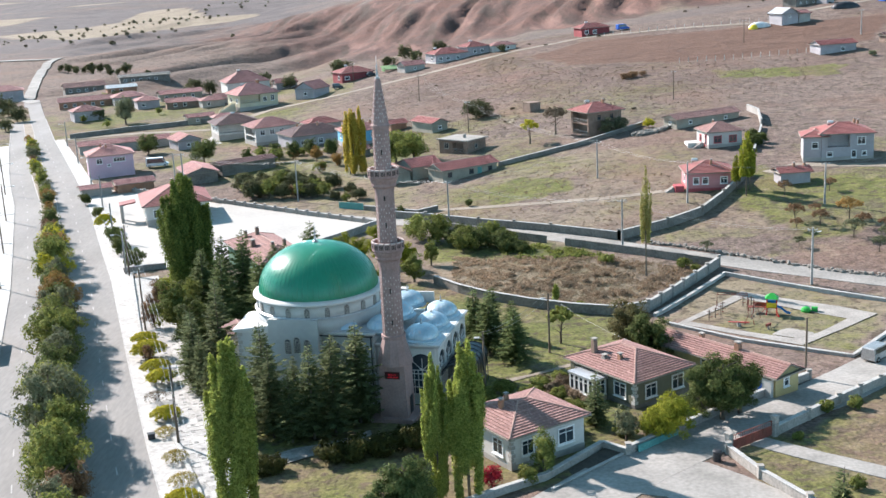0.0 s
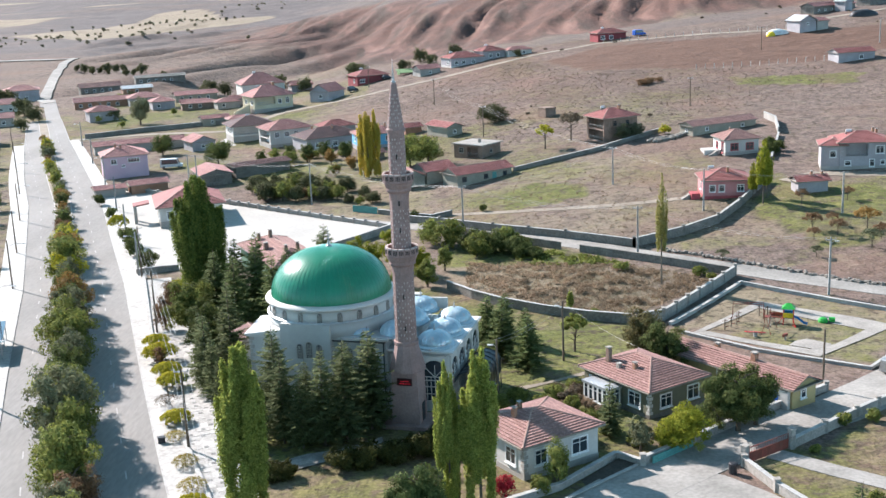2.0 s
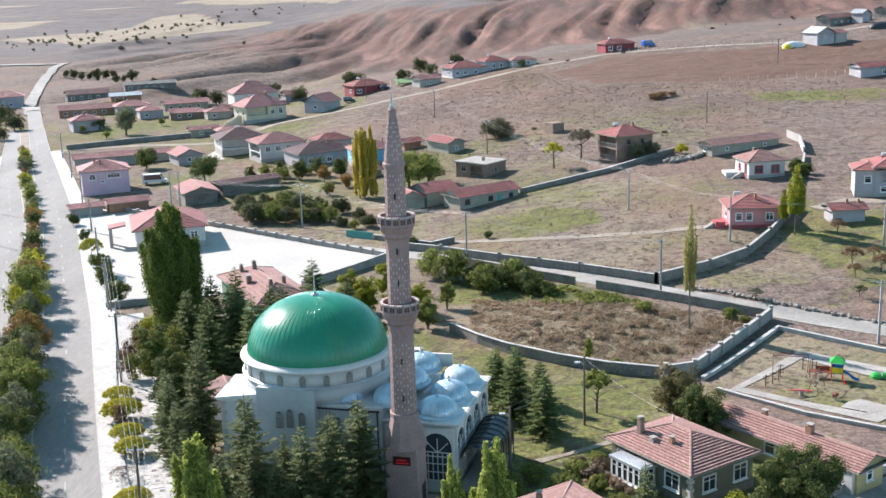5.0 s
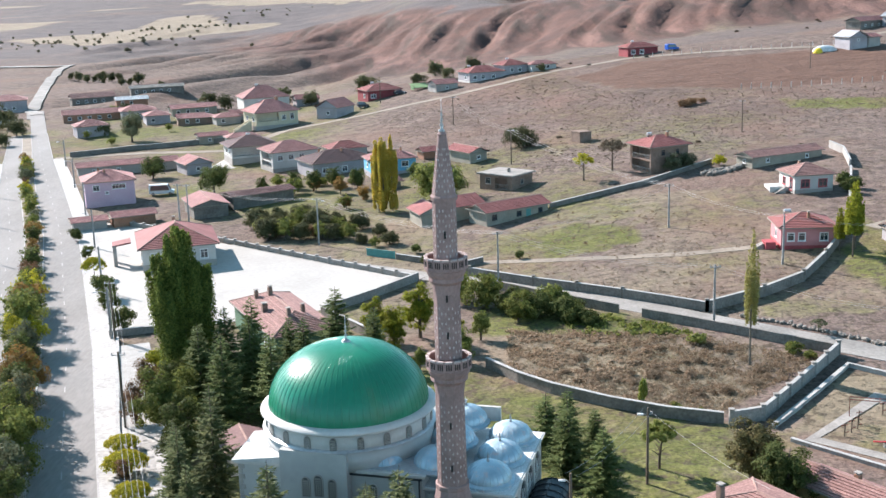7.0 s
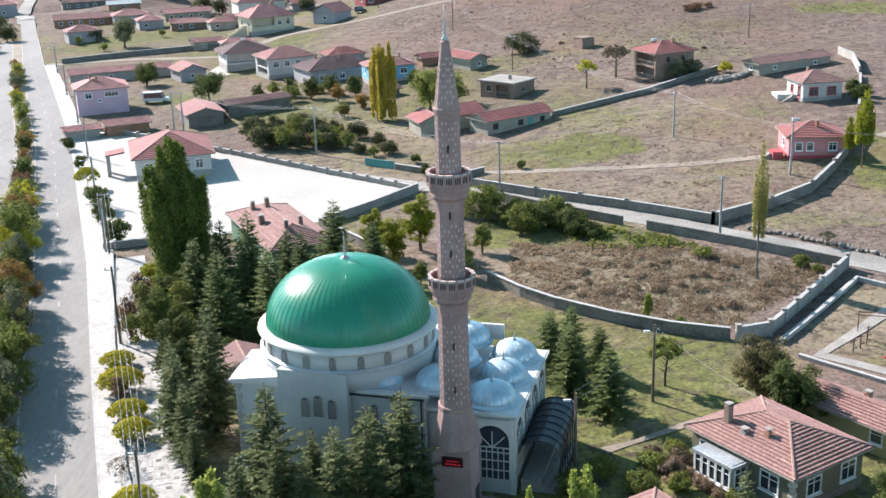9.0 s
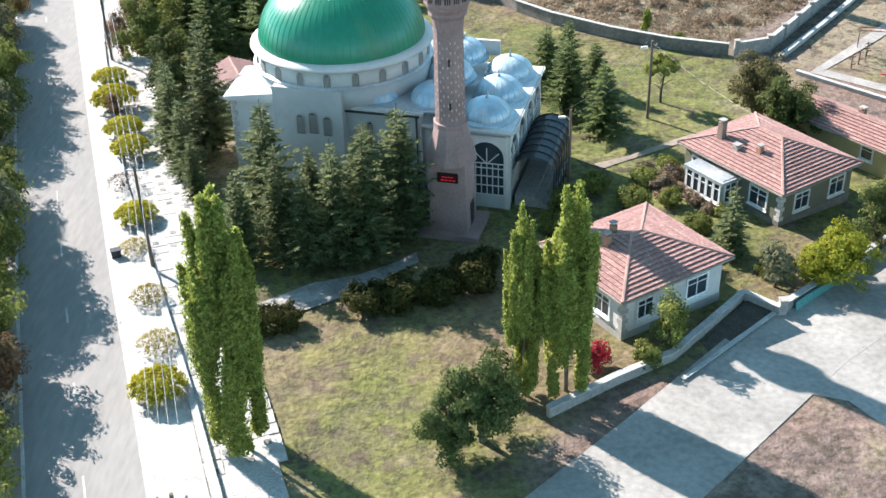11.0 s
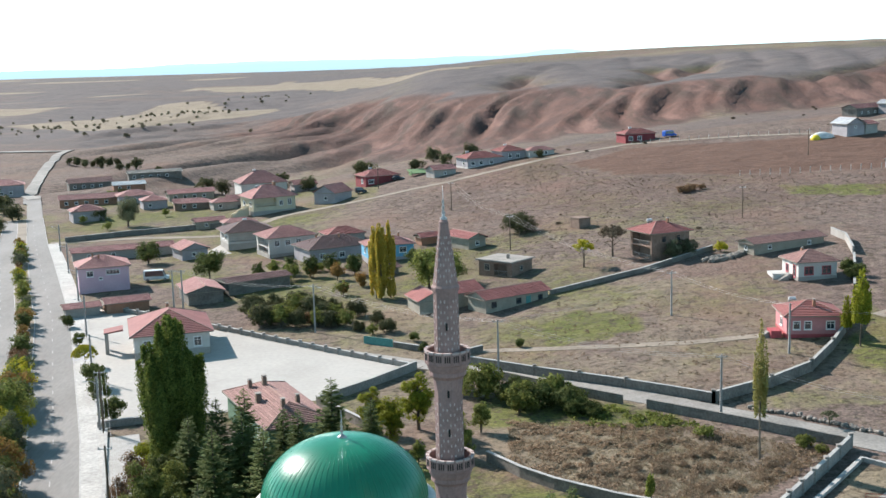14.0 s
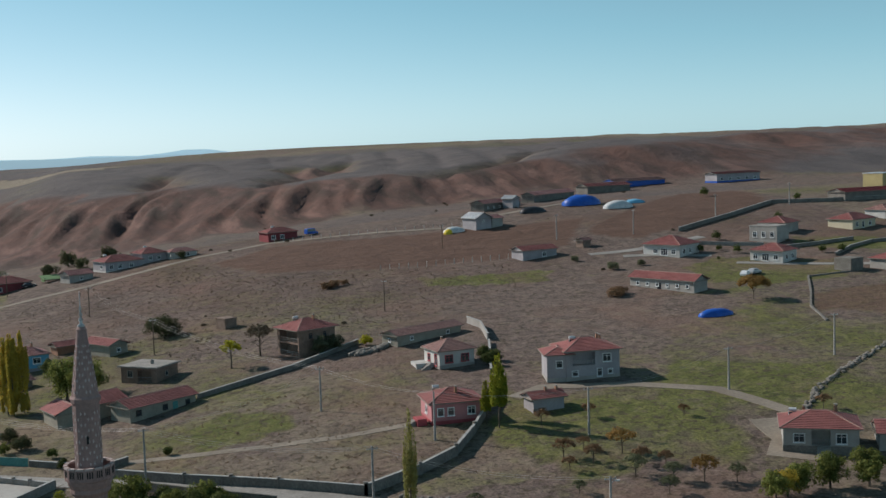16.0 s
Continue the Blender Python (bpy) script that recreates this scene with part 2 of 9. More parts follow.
    palebark=mat("poplar_bark", (0.17, 0.15, 0.12), (0.12, 0.105, 0.085), 0.9, 2.0, 12.0, 0.3, 0.4, stretch=(1, 1, 0.25)),
    glass=glassmat("window_glass", (0.03, 0.04, 0.05)),
    darkglass=glassmat("tinted_canopy_sheet", (0.012, 0.018, 0.024), 0.3, 0.22),
    solar=glassmat("solar_panel", (0.03, 0.04, 0.06), 0.15),
    tarpblue=mat("blue_tarpaulin", (0.015, 0.10, 0.45), (0.012, 0.08, 0.36), 0.45),
    tarpwhite=mat("white_tarpaulin", (0.62, 0.62, 0.62), (0.5, 0.5, 0.5), 0.5),
    yellowplastic=mat("yellow_plastic", (0.68, 0.50, 0.03), None, 0.4, bump=0.0),
    redplastic=mat("red_plastic", (0.50, 0.025, 0.025), None, 0.35, bump=0.0),
    blueplastic=mat("blue_plastic", (0.015, 0.20, 0.50), None, 0.35, bump=0.0),
    greenplastic=mat("green_plastic", (0.03, 0.36, 0.06), None, 0.35, bump=0.0),
    black=mat("black_rubber", (0.02, 0.02, 0.02), None, 0.8),
    carwhite=mat("white_car_paint", (0.75, 0.75, 0.75), None, 0.25, contrast=0.02, bump=0.0),
    cardark=mat("dark_car_paint", (0.04, 0.045, 0.055), None, 0.25, contrast=0.02, bump=0.0),
    sign=mat("dark_sign", (0.03, 0.006, 0.008), None, 0.4, bump=0.0),
)
led = bpy.data.materials.new("red_led")
led.use_nodes = True
led.node_tree.nodes["Principled BSDF"].inputs["Base Color"].default_value = (0.3, 0.01, 0.02, 1)
led.node_tree.nodes["Principled BSDF"].inputs["Emission Color"].default_value = (1, 0.03, 0.06, 1)
led.node_tree.nodes["Principled BSDF"].inputs["Emission Strength"].default_value = 0.12
M["led"] = led

# ---- mesh builder ----


class MB:
    """Collects vertices and faces of one mesh."""

    def __init__(self):
        self.v, self.f = [], []

    def add(self, vs, fs):
        o = len(self.v)
        self.v += [tuple(p) for p in vs]
        self.f += [tuple(o + i for i in q) for q in fs]
        return self

    def box(self, c, s, m=None, taper=1.0):
        """Box with centre of its base c and size s; m turns it; taper narrows the top."""
        hx, hy, h = s[0] / 2, s[1] / 2, s[2]
        vs = [Vector((x * k, y * k, z)) for z, k in ((0, 1), (h, taper)) for x, y in ((-hx, -hy), (hx, -hy), (hx, hy), (-hx, hy))]
        vs = [(m @ p if m else p) + Vector(c) for p in vs]
        return self.add(vs, [(3, 2, 1, 0), (4, 5, 6, 7), (0, 1, 5, 4), (1, 2, 6, 5), (2, 3, 7, 6), (3, 0, 4, 7)])

    def slab(self, pts, z0, z1):
        """Prism over a flat polygon given counter-clockwise in x, y."""
        n = len(pts)
        vs = [(x, y, z0) for x, y in pts] + [(x, y, z1) for x, y in pts]
        fs = [tuple(range(n - 1, -1, -1)), tuple(range(n, 2 * n))]
        fs += [(i, (i + 1) % n, n + (i + 1) % n, n + i) for i in range(n)]
        return self.add(vs, fs)

    def lathe(self, prof, n=16, c=(0, 0, 0), turn=0.0, cap=True):
        """Turned body from (radius, height) pairs."""
        vs, fs = [], []
        for r, z in prof:
            vs += [(c[0] + r * math.cos(2 * math.pi * i / n + turn), c[1] + r * math.sin(2 * math.pi * i / n + turn), c[2] + z) for i in range(n)]
        for k in range(len(prof) - 1):
            fs += [(k * n + i, k * n + (i + 1) % n, (k + 1) * n + (i + 1) % n, (k + 1) * n + i) for i in range(n)]
        if cap:
            fs += [tuple(range(n - 1, -1, -1)), tuple(range((len(prof) - 1) * n, len(prof) * n))]
        return self.add(vs, fs)

    def tube(self, pts, r, n=6, r2=None):
        """Round bar along points, tapering from r to r2."""
        pts = [Vector(p) for p in pts]
        r2 = r if r2 is None else r2
        vs, fs, last = [], [], len(pts) - 1
        for k, p in enumerate(pts):
            d = (pts[min(k + 1, last)] - pts[max(k - 1, 0)]).normalized()
            a = d.cross(Vector((0, 0, 1)) if abs(d.z) < 0.9 else Vector((1, 0, 0))).normalized()
            b = d.cross(a)
            rr = r + (r2 - r) * k / last
            vs += [p + rr * (a * math.cos(2 * math.pi * i / n) + b * math.sin(2 * math.pi * i / n)) for i in range(n)]
        for k in range(last):
            fs += [(k * n + i, k * n + (i + 1) % n, (k + 1) * n + (i + 1) % n, (k + 1) * n + i) for i in range(n)]
        fs += [tuple(range(n - 1, -1, -1)), tuple(range(last * n, (last + 1) * n))]
        return self.add(vs, fs)

    def mesh(self, name, material, smooth=False):
        me = bpy.data.meshes.new(name)
        me.from_pydata(self.v, [], self.f)
        me.materials.append(material)
        if smooth:
            me.polygons.foreach_set("use_smooth", [True] * len(me.polygons))
        me.update()
        return me


def part(name, mb, material, parent, label="", smooth=False, kind=""):
    ob = new(name, mb.mesh(name, material, smooth))
    ob.parent = parent
    return tagged(ob, label, kind=kind)


def thing(name, label, category, group="", m=None, kind=""):
    ob = new(name)
    ob.empty_display_size = 0.3
    if m:
        ob.matrix_basis = m
    return tagged(ob, label, category, group, kind)


def single(name, mb, material, label, category="", group="", kind="", m=None, smooth=False):
    ob = new(name, mb.mesh(name, material, smooth))
    if m:
        ob.matrix_basis = m
    return tagged(ob, label, category, group, kind)


# ---- ground ----
XK = (-600, -250, -120, -50, 0, 50, 100, 160, 260, 600)
NEAR = {
    -200: (0, 0, 0, 1, 1, 1, 0, -1, -2, -3),
    -20: (0, 0, 0.5, 0.5, 0.3, -0.5, -1.5, -2, -2, -2),
    40: (-1, -1, -0.5, -0.5, -0.8, -2, -1.5, 0, 1, 3),
    90: (-2, -2, -1.5, -2, -0.9, 1.2, 3, 4, 5, 8),
    150: (-3, -3, -2.5, -1.4, 0.5, 4.6, 6, 8, 10, 14),
    220: (-3, -3, -2.2, -1.1, 2.9, 8.6, 10.2, 13, 15, 19),
    320: (-2, -2, -1.4, 1.4, 9.0, 14.2, 18.5, 22.2, 24, 26),
}
FAR = {
    420: (-2, -1.5, -1, 0.8, 9.0, 14.9, 19.4, 23.2, 27, 30),
    560: (0, 0, 0, 2, 10, 16, 22, 26, 30, 36),
    750: (2, 2, 3, 10, 22, 25, 28, 32, 38, 44),
    1100: (5, 8, 12, 18, 32, 35, 38, 41, 46, 54),
    1800: (12, 18, 24, 30, 38, 40, 44, 48, 54, 62),
    3000: (28, 31, 34, 36, 39, 42, 46, 50, 56, 66),
    4700: (28, 30, 32, 34, 36, 38, 40, 44, 48, 60),
}
ZROWS = {**NEAR, **FAR}
YK = sorted(ZROWS)
ZTAB = np.array([ZROWS[y] for y in YK], float)


def weights(knots, qs):
    """Cubic weights of the knots at the places qs."""
    k = np.asarray(knots, float)
    v = np.eye(len(k))
    m = np.gradient(v, k, axis=0)
    q = np.clip(np.asarray(qs, float), k[0], k[-1])
    i = np.clip(np.searchsorted(k, q) - 1, 0, len(k) - 2)
    h = (k[i + 1] - k[i])[:, None]
    s = ((q - k[i]) / h[:, 0])[:, None]
    return (2 * s**3 - 3 * s**2 + 1) * v[i] + (s**3 - 2 * s**2 + s) * h * m[i] + (3 * s**2 - 2 * s**3) * v[i + 1] + (s**3 - s**2) * h * m[i + 1]


def step(a, b, x):
    t = min(max((x - a) / (b - a), 0.0), 1.0)
    return t * t * (3 - 2 * t)


def billow(x, y, z):
    """Rounded ridges with sharp valleys between them, 0 to 1."""
    return min(1.0, abs(noise.noise((x, y, z))) / 0.42)


CANYONS = [[(112, 560), (128, 606), (150, 640), (172, 690), (190, 760)], [(150, 640), (142, 690), (150, 750)], [(176, 470), (205, 500), (244, 546), (300, 590), (380, 660)], [(60, 640), (50, 690), (66, 750)]]


def canyon(x, y):
    """Depth of the narrow side valleys cut into the plateau."""
    if not (20 < x < 420 and 450 < y < 780):
        return 0.0
    wx, wy = x + 9 * noise.noise((x / 30, y / 30, 4.0)), y + 9 * noise.noise((x / 30, y / 30, 8.0))
    deep = 0.0
    for line_ in CANYONS:
        for (ax, ay), (bx, by) in zip(line_, line_[1:]):
            t = min(max(((wx - ax) * (bx - ax) + (wy - ay) * (by - ay)) / ((bx - ax) ** 2 + (by - ay) ** 2), 0.0), 1.0)
            dist = math.hypot(wx - ax - t * (bx - ax), wy - ay - t * (by - ay))
            deep = max(deep, math.exp(-((dist / 15) ** 2)))
    return deep


def scarp(x, y):
    """Place on the eroded scarp: metres above its crest line, with the spurs, and how gullied it is there."""
    wx, wy = x + 14 * noise.noise((x / 70, y / 70, 3.1)), y + 14 * noise.noise((x / 70, y / 70, 6.1))
    c_ = 0.585 * (wx - 80) - 0.81 * (wy - 540)
    d = 0.81 * (x - 80) + 0.585 * (y - 540) - 0.75 * max(0.0, c_ - 60) - 0.1 * max(0.0, -c_ - 120)
    s_, g_ = 0.97 * (wx - 80) - 0.25 * (wy - 540), 0.25 * (x - 80) + 0.97 * (y - 540)
    b1, b2, b3 = billow(s_ / 46, g_ / 420, 0.5), billow(s_ / 21, g_ / 200, 7.7), billow(s_ / 8, g_ / 80, 2.2)
    push = 19 * (b1 - 0.55) + 10 * (b2 - 0.5) + 4 * (b3 - 0.5)
    return d + push * (1 - step(0, 110, d)), b1, b2, b3


def upper_scarp(x, y):
    """Second line of eroded faces, on the right-hand hills."""
    s_ = 0.9 * x + 0.44 * y + 18 * noise.noise((x / 80, y / 80, 9.1))
    cut = 30 * (billow(s_ / 60, y / 500, 4.5) - 0.5) + 16 * (billow(s_ / 24, y / 240, 6.6) - 0.5) + 6 * (billow(s_ / 9, y / 90, 1.9) - 0.5)
    return y - (500 + 0.6 * (max(x, 250) - 290) + 30 * noise.noise((x / 160, 0.0, 3.3))) + cut, step(180, 290, x)


def gully(x, y):
    """Eroded spurs of the red hills behind the village."""
    r = step(620, 900, y) * (1 - step(1900, 2700, y)) * (1 - step(-150, 30, x - 0.08 * (y - 500)))
    rolls = r * 6.5 * noise.noise((x / 300 + 0.25 * y / 150, y / 165, 5.7)) if r > 0 else 0.0
    w = step(355, 450, y - 0.15 * (x - 100)) * (1 - step(900, 1500, y)) * step(-195, -95, x + 0.25 * (y - 400))
    if w <= 0:
        return rolls
    d, b1, b2, b3 = scarp(x, y)
    rise = step(-100, 12, d)
    on = rise * (1 - rise) * 4
    fade = 1 - step(60, 420, d)
    east = step(-150, -20, x)
    out = east * (-2.2 + 12.0 * rise * (0.35 + 0.65 * fade)) + on * east * (1.6 * (b2 - 0.5) + 1.2 * (b3 - 0.5))
    fan = (1 - step(-60, 20, d)) * step(-230, -110, d)
    out += fan * (1.7 * (b2 - 0.5) + 0.7 * (b3 - 0.5)) + 2.6 * noise.noise((x / 120, y / 90, 1.3)) * (1 - step(50, 200, d))
    west = 1 - step(-90, 0, x + 0.05 * (y - 500))
    if west > 0:
        v = (0.89 * x - 0.45 * y + 16 * noise.noise((x / 90, y / 90, 2.9)))
        ribs = billow(v / 44, (0.45 * x + 0.89 * y) / 420, 3.3)
        out += west * (1 - step(700, 900, y)) * (7.0 * ribs - 3.6 + 1.6 * (billow(v / 15, y / 130, 8.1) - 0.5))
    out -= 7.5 * canyon(x, y) * step(0, 60, d + 40)
    d2, m2 = upper_scarp(x, y)
    if m2 > 0:
        out += m2 * step(412, 480, y) * 8.0 * step(-70, 8, d2) * (1 - 0.75 * step(40, 330, d2))
    upper = step(30, 160, d) * step(-40, 60, x)
    out += upper * (5.0 * noise.noise((x / 150, y / 110, 2.7)) + 1.6 * (billow(0.97 * x / 30 - 0.25 * y / 30, y / 260, 5.1) - 0.5))
    return rolls + w * out


def lumps(x, y):
    return 0.12 * noise.noise((x / 7, y / 7, 0)) + step(330, 700, y) * 1.4 * noise.noise((x / 60, y / 60, 9))


def gz(x, y):
    return float((weights(YK, [y]) @ ZTAB @ weights(XK, [x]).T)[0, 0]) + gully(x, y)


def spaced(segments):
    out = []
    for a, b, s in segments:
        out += list(np.arange(a, b, s))
    return out + [segments[-1][1]]


gxs = spaced([(-4200, -1200, 250), (-1200, -420, 40), (-420, -300, 10), (-300, -130, 5), (-130, 250, 2.6), (250, 420, 5), (420, 760, 12), (760, 1500, 40), (1500, 4300, 250)])
gys = spaced([(-320, -60, 20), (-60, 350, 2.6), (350, 730, 4.4), (730, 980, 8), (980, 1700, 24), (1700, 4700, 120)])
BASEZ = weights(YK, gys) @ ZTAB @ weights(XK, gxs).T


def inside(x, y, poly):
    hit = False
    for (ax, ay), (bx, by) in zip(poly, poly[1:] + poly[:1]):
        if (ay > y) != (by > y) and x < (bx - ax) * (y - ay) / (by - ay) + ax:
            hit = not hit
    return hit


PLOUGHED = [(52, 262), (41, 291), (64, 312), (100, 300), (134, 293), (170, 292), (146, 252), (122, 243), (80, 249)]
PLOUGHED_UP = [(160, 262), (162, 273), (188, 299), (215, 325), (269, 375), (262, 330), (248, 292), (205, 270), (168, 250)]
GARDEN = [(-23, -60), (-36, 34), (-38, 60), (5, 52), (12, 43), (28, 35), (34, 32), (36, 20), (44, 14), (44, 5), (33, -3), (21, -12), (4, -26), (0, -60)]
LOT = [(5, 53), (12, 44), (28, 36), (47, 55), (34, 66), (22, 74), (5, 80)]
MEADOW = [(60, 60), (76, 100), (95, 108), (130, 150), (160, 160), (175, 120), (140, 90), (100, 60), (80, 52)]
MEADOW_UP = [(128, 168), (150, 172), (200, 190), (205, 222), (180, 190)]
GREENSPOT = [(17, 105), (30, 108), (33, 117), (24, 124), (15, 118)]
RIGHTYARD = [(33, -13), (37, -10), (58, 8), (90, 24), (90, -60), (34, -60)]
PLAY = [(33, 33), (47.5, 51), (66, 36), (54, 14)]
ORCHARD = [(60, 84), (70, 112), (99, 88), (98, 70), (84, 60), (66, 66)]
PATCH = [(92, 96), (114, 78), (130, 99), (105, 117)]
LAWNS = [[(150, 186), (158, 203), (170, 213), (202, 193), (190, 172), (165, 176)], [(198, 214), (214, 232), (238, 226), (228, 204)], [(90, 228), (126, 222), (122, 204), (92, 214)], [(56, 10), (70, 36), (80, 30), (72, 6)]]
FALLOW = [(158, 143), (168, 158), (192, 160), (225, 150), (215, 118), (180, 124)]

# pale stubble fields on the plain
STUBBLE = [[(-366, 905), (-310, 1010), (-290, 1090), (-296, 1230), (-240, 1146), (-198, 1040), (-143, 1027), (-142, 994), (-182, 921), (-218, 868), (-276, 830)],
           [(-480, 1785), (-300, 1745), (-140, 1832), (-90, 1480), (-105, 1341), (-200, 1480), (-280, 1600)]]
STUBBLE_UP = [(-279, 2034), (-58, 1582), (76, 1366), (101, 1234), (16, 1120), (-128, 1451), (-214, 1600)]


def build_ground():
    verts, cover = [], {"green": [], "plough": [], "red": [], "straw": [], "hazy_fallow": [], "stubble": []}
    for j, y in enumerate(gys):
        for i, x in enumerate(gxs):
            far = y > 345 or x < -140 or x > 260
            verts.append((x, y, BASEZ[j, i] + gully(x, y) + lumps(x, y)))
            n1 = noise.noise((x / 23, y / 23, 4.4))
            n2 = noise.noise((x / 90, y / 90, 8.8))
            n3 = noise.noise((x / 15, y / 15, 1.4))
            green = 0.22 + 0.5 * n1 + 0.35 * n2
            plough = red = hazy_fallow = stubble = 0.0
            straw = 0.4 + 0.6 * n2
            if not far:
                if inside(x, y, GARDEN):
                    green, straw = 0.86 + 0.3 * n1 + 0.3 * n3, 0.5
                elif inside(x + 3 * n3, y + 4 * n1, GREENSPOT):
                    green = 1.0
                elif inside(x, y, LOT):
                    green, straw = (0.9 if y > 66 + 4 * n1 and x < 30 else 0.1 + 0.4 * n3), 0.55 + 0.6 * n1
                elif inside(x + 3 * n3, y + 3 * n1, PLAY):
                    green, straw = 0.4 + 0.6 * n3, 0.85
                elif inside(x + 6 * n3, y + 6 * n1, ORCHARD) or inside(x + 6 * n3, y + 6 * n1, PATCH) or any(inside(x + 6 * n3, y + 6 * n1, q) for q in LAWNS):
                    green, straw = 0.9 + 0.4 * n1, 0.3
                elif inside(x + 3 * n3, y + 3 * n1, FALLOW):
                    green, plough = 0.5, 0.75
                elif inside(x + 9 * n3, y + 9 * n1, MEADOW) or inside(x + 9 * n3, y + 9 * n1, MEADOW_UP):
                    green, straw = 0.52 + 0.5 * n1 + 0.3 * n2, 0.25
                elif inside(x, y, RIGHTYARD):
                    green, straw = 0.85 + 0.4 * n1, 0.6
                elif inside(x, y, PLOUGHED) or inside(x, y, PLOUGHED_UP):
                    plough, green = 1.0, 0.0
                elif 0 < x < 60 and 70 < y < 140:
                    green, straw = 0.24 + 0.6 * n1 + 0.25 * n3, 0.55 + 0.4 * n3
                elif x > -20 and y > 145:
                    green, straw = 0.2 + 0.5 * n2 + 0.4 * n1 + 0.1 * (1 - step(170, 240, y)), 0.1
                    red = step(150, 230, y) * (0.36 + 0.3 * n2 + 0.2 * n1)
                elif x < -20 and y > 60:
                    green, straw = 0.42 + 0.55 * n1 + 0.2 * n3, 0.35 + 0.4 * n3
            if y > 345:
                d, b1, b2, b3 = scarp(x, y)
                band = step(-190, -60, d) * (1 - step(-12, 26, d)) if y < 1100 else 0.0
                red = step(360, 430, y - 0.15 * (x - 100)) * step(-240, -60, x) * (0.16 + 0.84 * band * (0.5 + 0.8 * (1 - min(b1, b2)) + 0.45 * n1)) * (1 - step(40, 200, d) * 0.8)
                d2, m2 = upper_scarp(x, y)
                face = m2 * step(-130, -40, d2) * (1 - step(-6, 20, d2)) * (0.7 + 0.5 * n1)
                red = min(1.0, max(red, 0.75 * canyon(x, y), face))
                brow = step(-24, 4, d) * (1 - step(300, 700, d)) * step(-120, 10, x) * (1 - canyon(x, y))
                below = (1 - step(-120, -50, d)) * step(-60, 60, x)
                fields = noise.noise((x / 330, y / 520, 2.2))
                straw = (0.95 if fields > 0.12 and y > 780 and x < 60 else 0.12 + 0.3 * n2) + 0.25 * n1 + (0.45 if noise.noise((x / 260 + 3, y / 75, 4.1)) > 0.16 else -0.1) if x < 0 else 0.15 + 0.4 * n2 + (0.6 if fields > 0.2 and y > 850 else 0)
                if x < 0.1 * (y - 500) - 60:
                    sx, sy = x + 14 * n1, y + 30 * n2
                    band = any(inside(sx, sy, q) for q in STUBBLE) or (x < -420 and noise.noise((x / 300 + 3, y / 85, 4.1)) > 0.3)
                    red, straw, stubble = (0.0, 1.0, 1.0) if band else (0.9 * red, 0.15 + 0.25 * n2, 0.0)
                    # far plain greyed: distance haze put into the soil cover
                    hazy_fallow = 0.0 if band else step(560, 700, y) * (0.75 + 0.4 * n2) * (1 - min(1.0, red))
                if inside(x + 14 * n1, y + 30 * n2, STUBBLE_UP):
                    red, straw, hazy_fallow, stubble = 0.0, 1.0, 0.0, 1.0
                if y > 2000:
                    straw = 0.45 + 0.5 * noise.noise((x / 800, y / 250, 5))
                # plateau brow and foot slope take the same haze-greyed soil
                hazy_fallow = max(hazy_fallow, 0.8 * brow * (1 - stubble), 0.45 * below)
                green = 0.15 + 0.25 * n2 + 0.34 * brow + (0.22 if y > 700 and fields < 0.05 and x > -40 else 0.0) - 0.3 * step(-40, -160, x)
            for key, val in (("green", green), ("plough", plough), ("red", red), ("straw", straw), ("hazy_fallow", hazy_fallow), ("stubble", stubble)):
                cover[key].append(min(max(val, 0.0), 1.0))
    w = len(gxs)
    faces = [(j * w + i, j * w + i + 1, (j + 1) * w + i + 1, (j + 1) * w + i) for j in range(len(gys) - 1) for i in range(w - 1)]
    me = bpy.data.meshes.new("ground")
    me.from_pydata(verts, [], faces)
    for key, vals in cover.items():
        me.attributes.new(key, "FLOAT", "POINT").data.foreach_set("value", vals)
    me.polygons.foreach_set("use_smooth", [True] * len(me.polygons))
    m = bpy.data.materials.new("earth_and_grass")
    m.use_nodes = True
    n, ln = m.node_tree.nodes, m.node_tree.links
    b = n["Principled BSDF"]
    b.inputs["Roughness"].default_value = 0.95
    b.inputs["Specular IOR Level"].default_value = 0.1
    pos = n.new("ShaderNodeNewGeometry").outputs["Position"]

    def tex(scale, detail=5.0, stretch=None):
        t = n.new("ShaderNodeTexNoise")
        t.inputs["Scale"].default_value, t.inputs["Detail"].default_value = scale, detail
        t.inputs["Roughness"].default_value = 0.62
        if stretch:
            mp = n.new("ShaderNodeMapping")
            mp.inputs["Scale"].default_value, mp.inputs["Rotation"].default_value = stretch[:3], (0, 0, radians(stretch[3]))
            ln.new(pos, mp.inputs[0])
            ln.new(mp.outputs[0], t.inputs["Vector"])
        else:
            ln.new(pos, t.inputs["Vector"])
        return t.outputs[0]

    def blend(fac, a, c):
        x = n.new("ShaderNodeMix")
        x.data_type = "RGBA"
        ln.new(fac, x.inputs[0])
        for sock, val in ((x.inputs[6], a), (x.inputs[7], c)):
            if isinstance(val, tuple):
                sock.default_value = rgb(val)
            else:
                ln.new(val, sock)
        return x.outputs[2]

    def span(v, lo, hi, a=0.0, c=1.0):
        x = n.new("ShaderNodeMapRange")
        for k, val in enumerate((lo, hi, a, c)):
            x.inputs[k + 1].default_value = val
        ln.new(v, x.inputs[0])
        return x.outputs[0]

    def attr(key):
        a = n.new("ShaderNodeAttribute")
        a.attribute_name = key
        return a.outputs["Fac"]

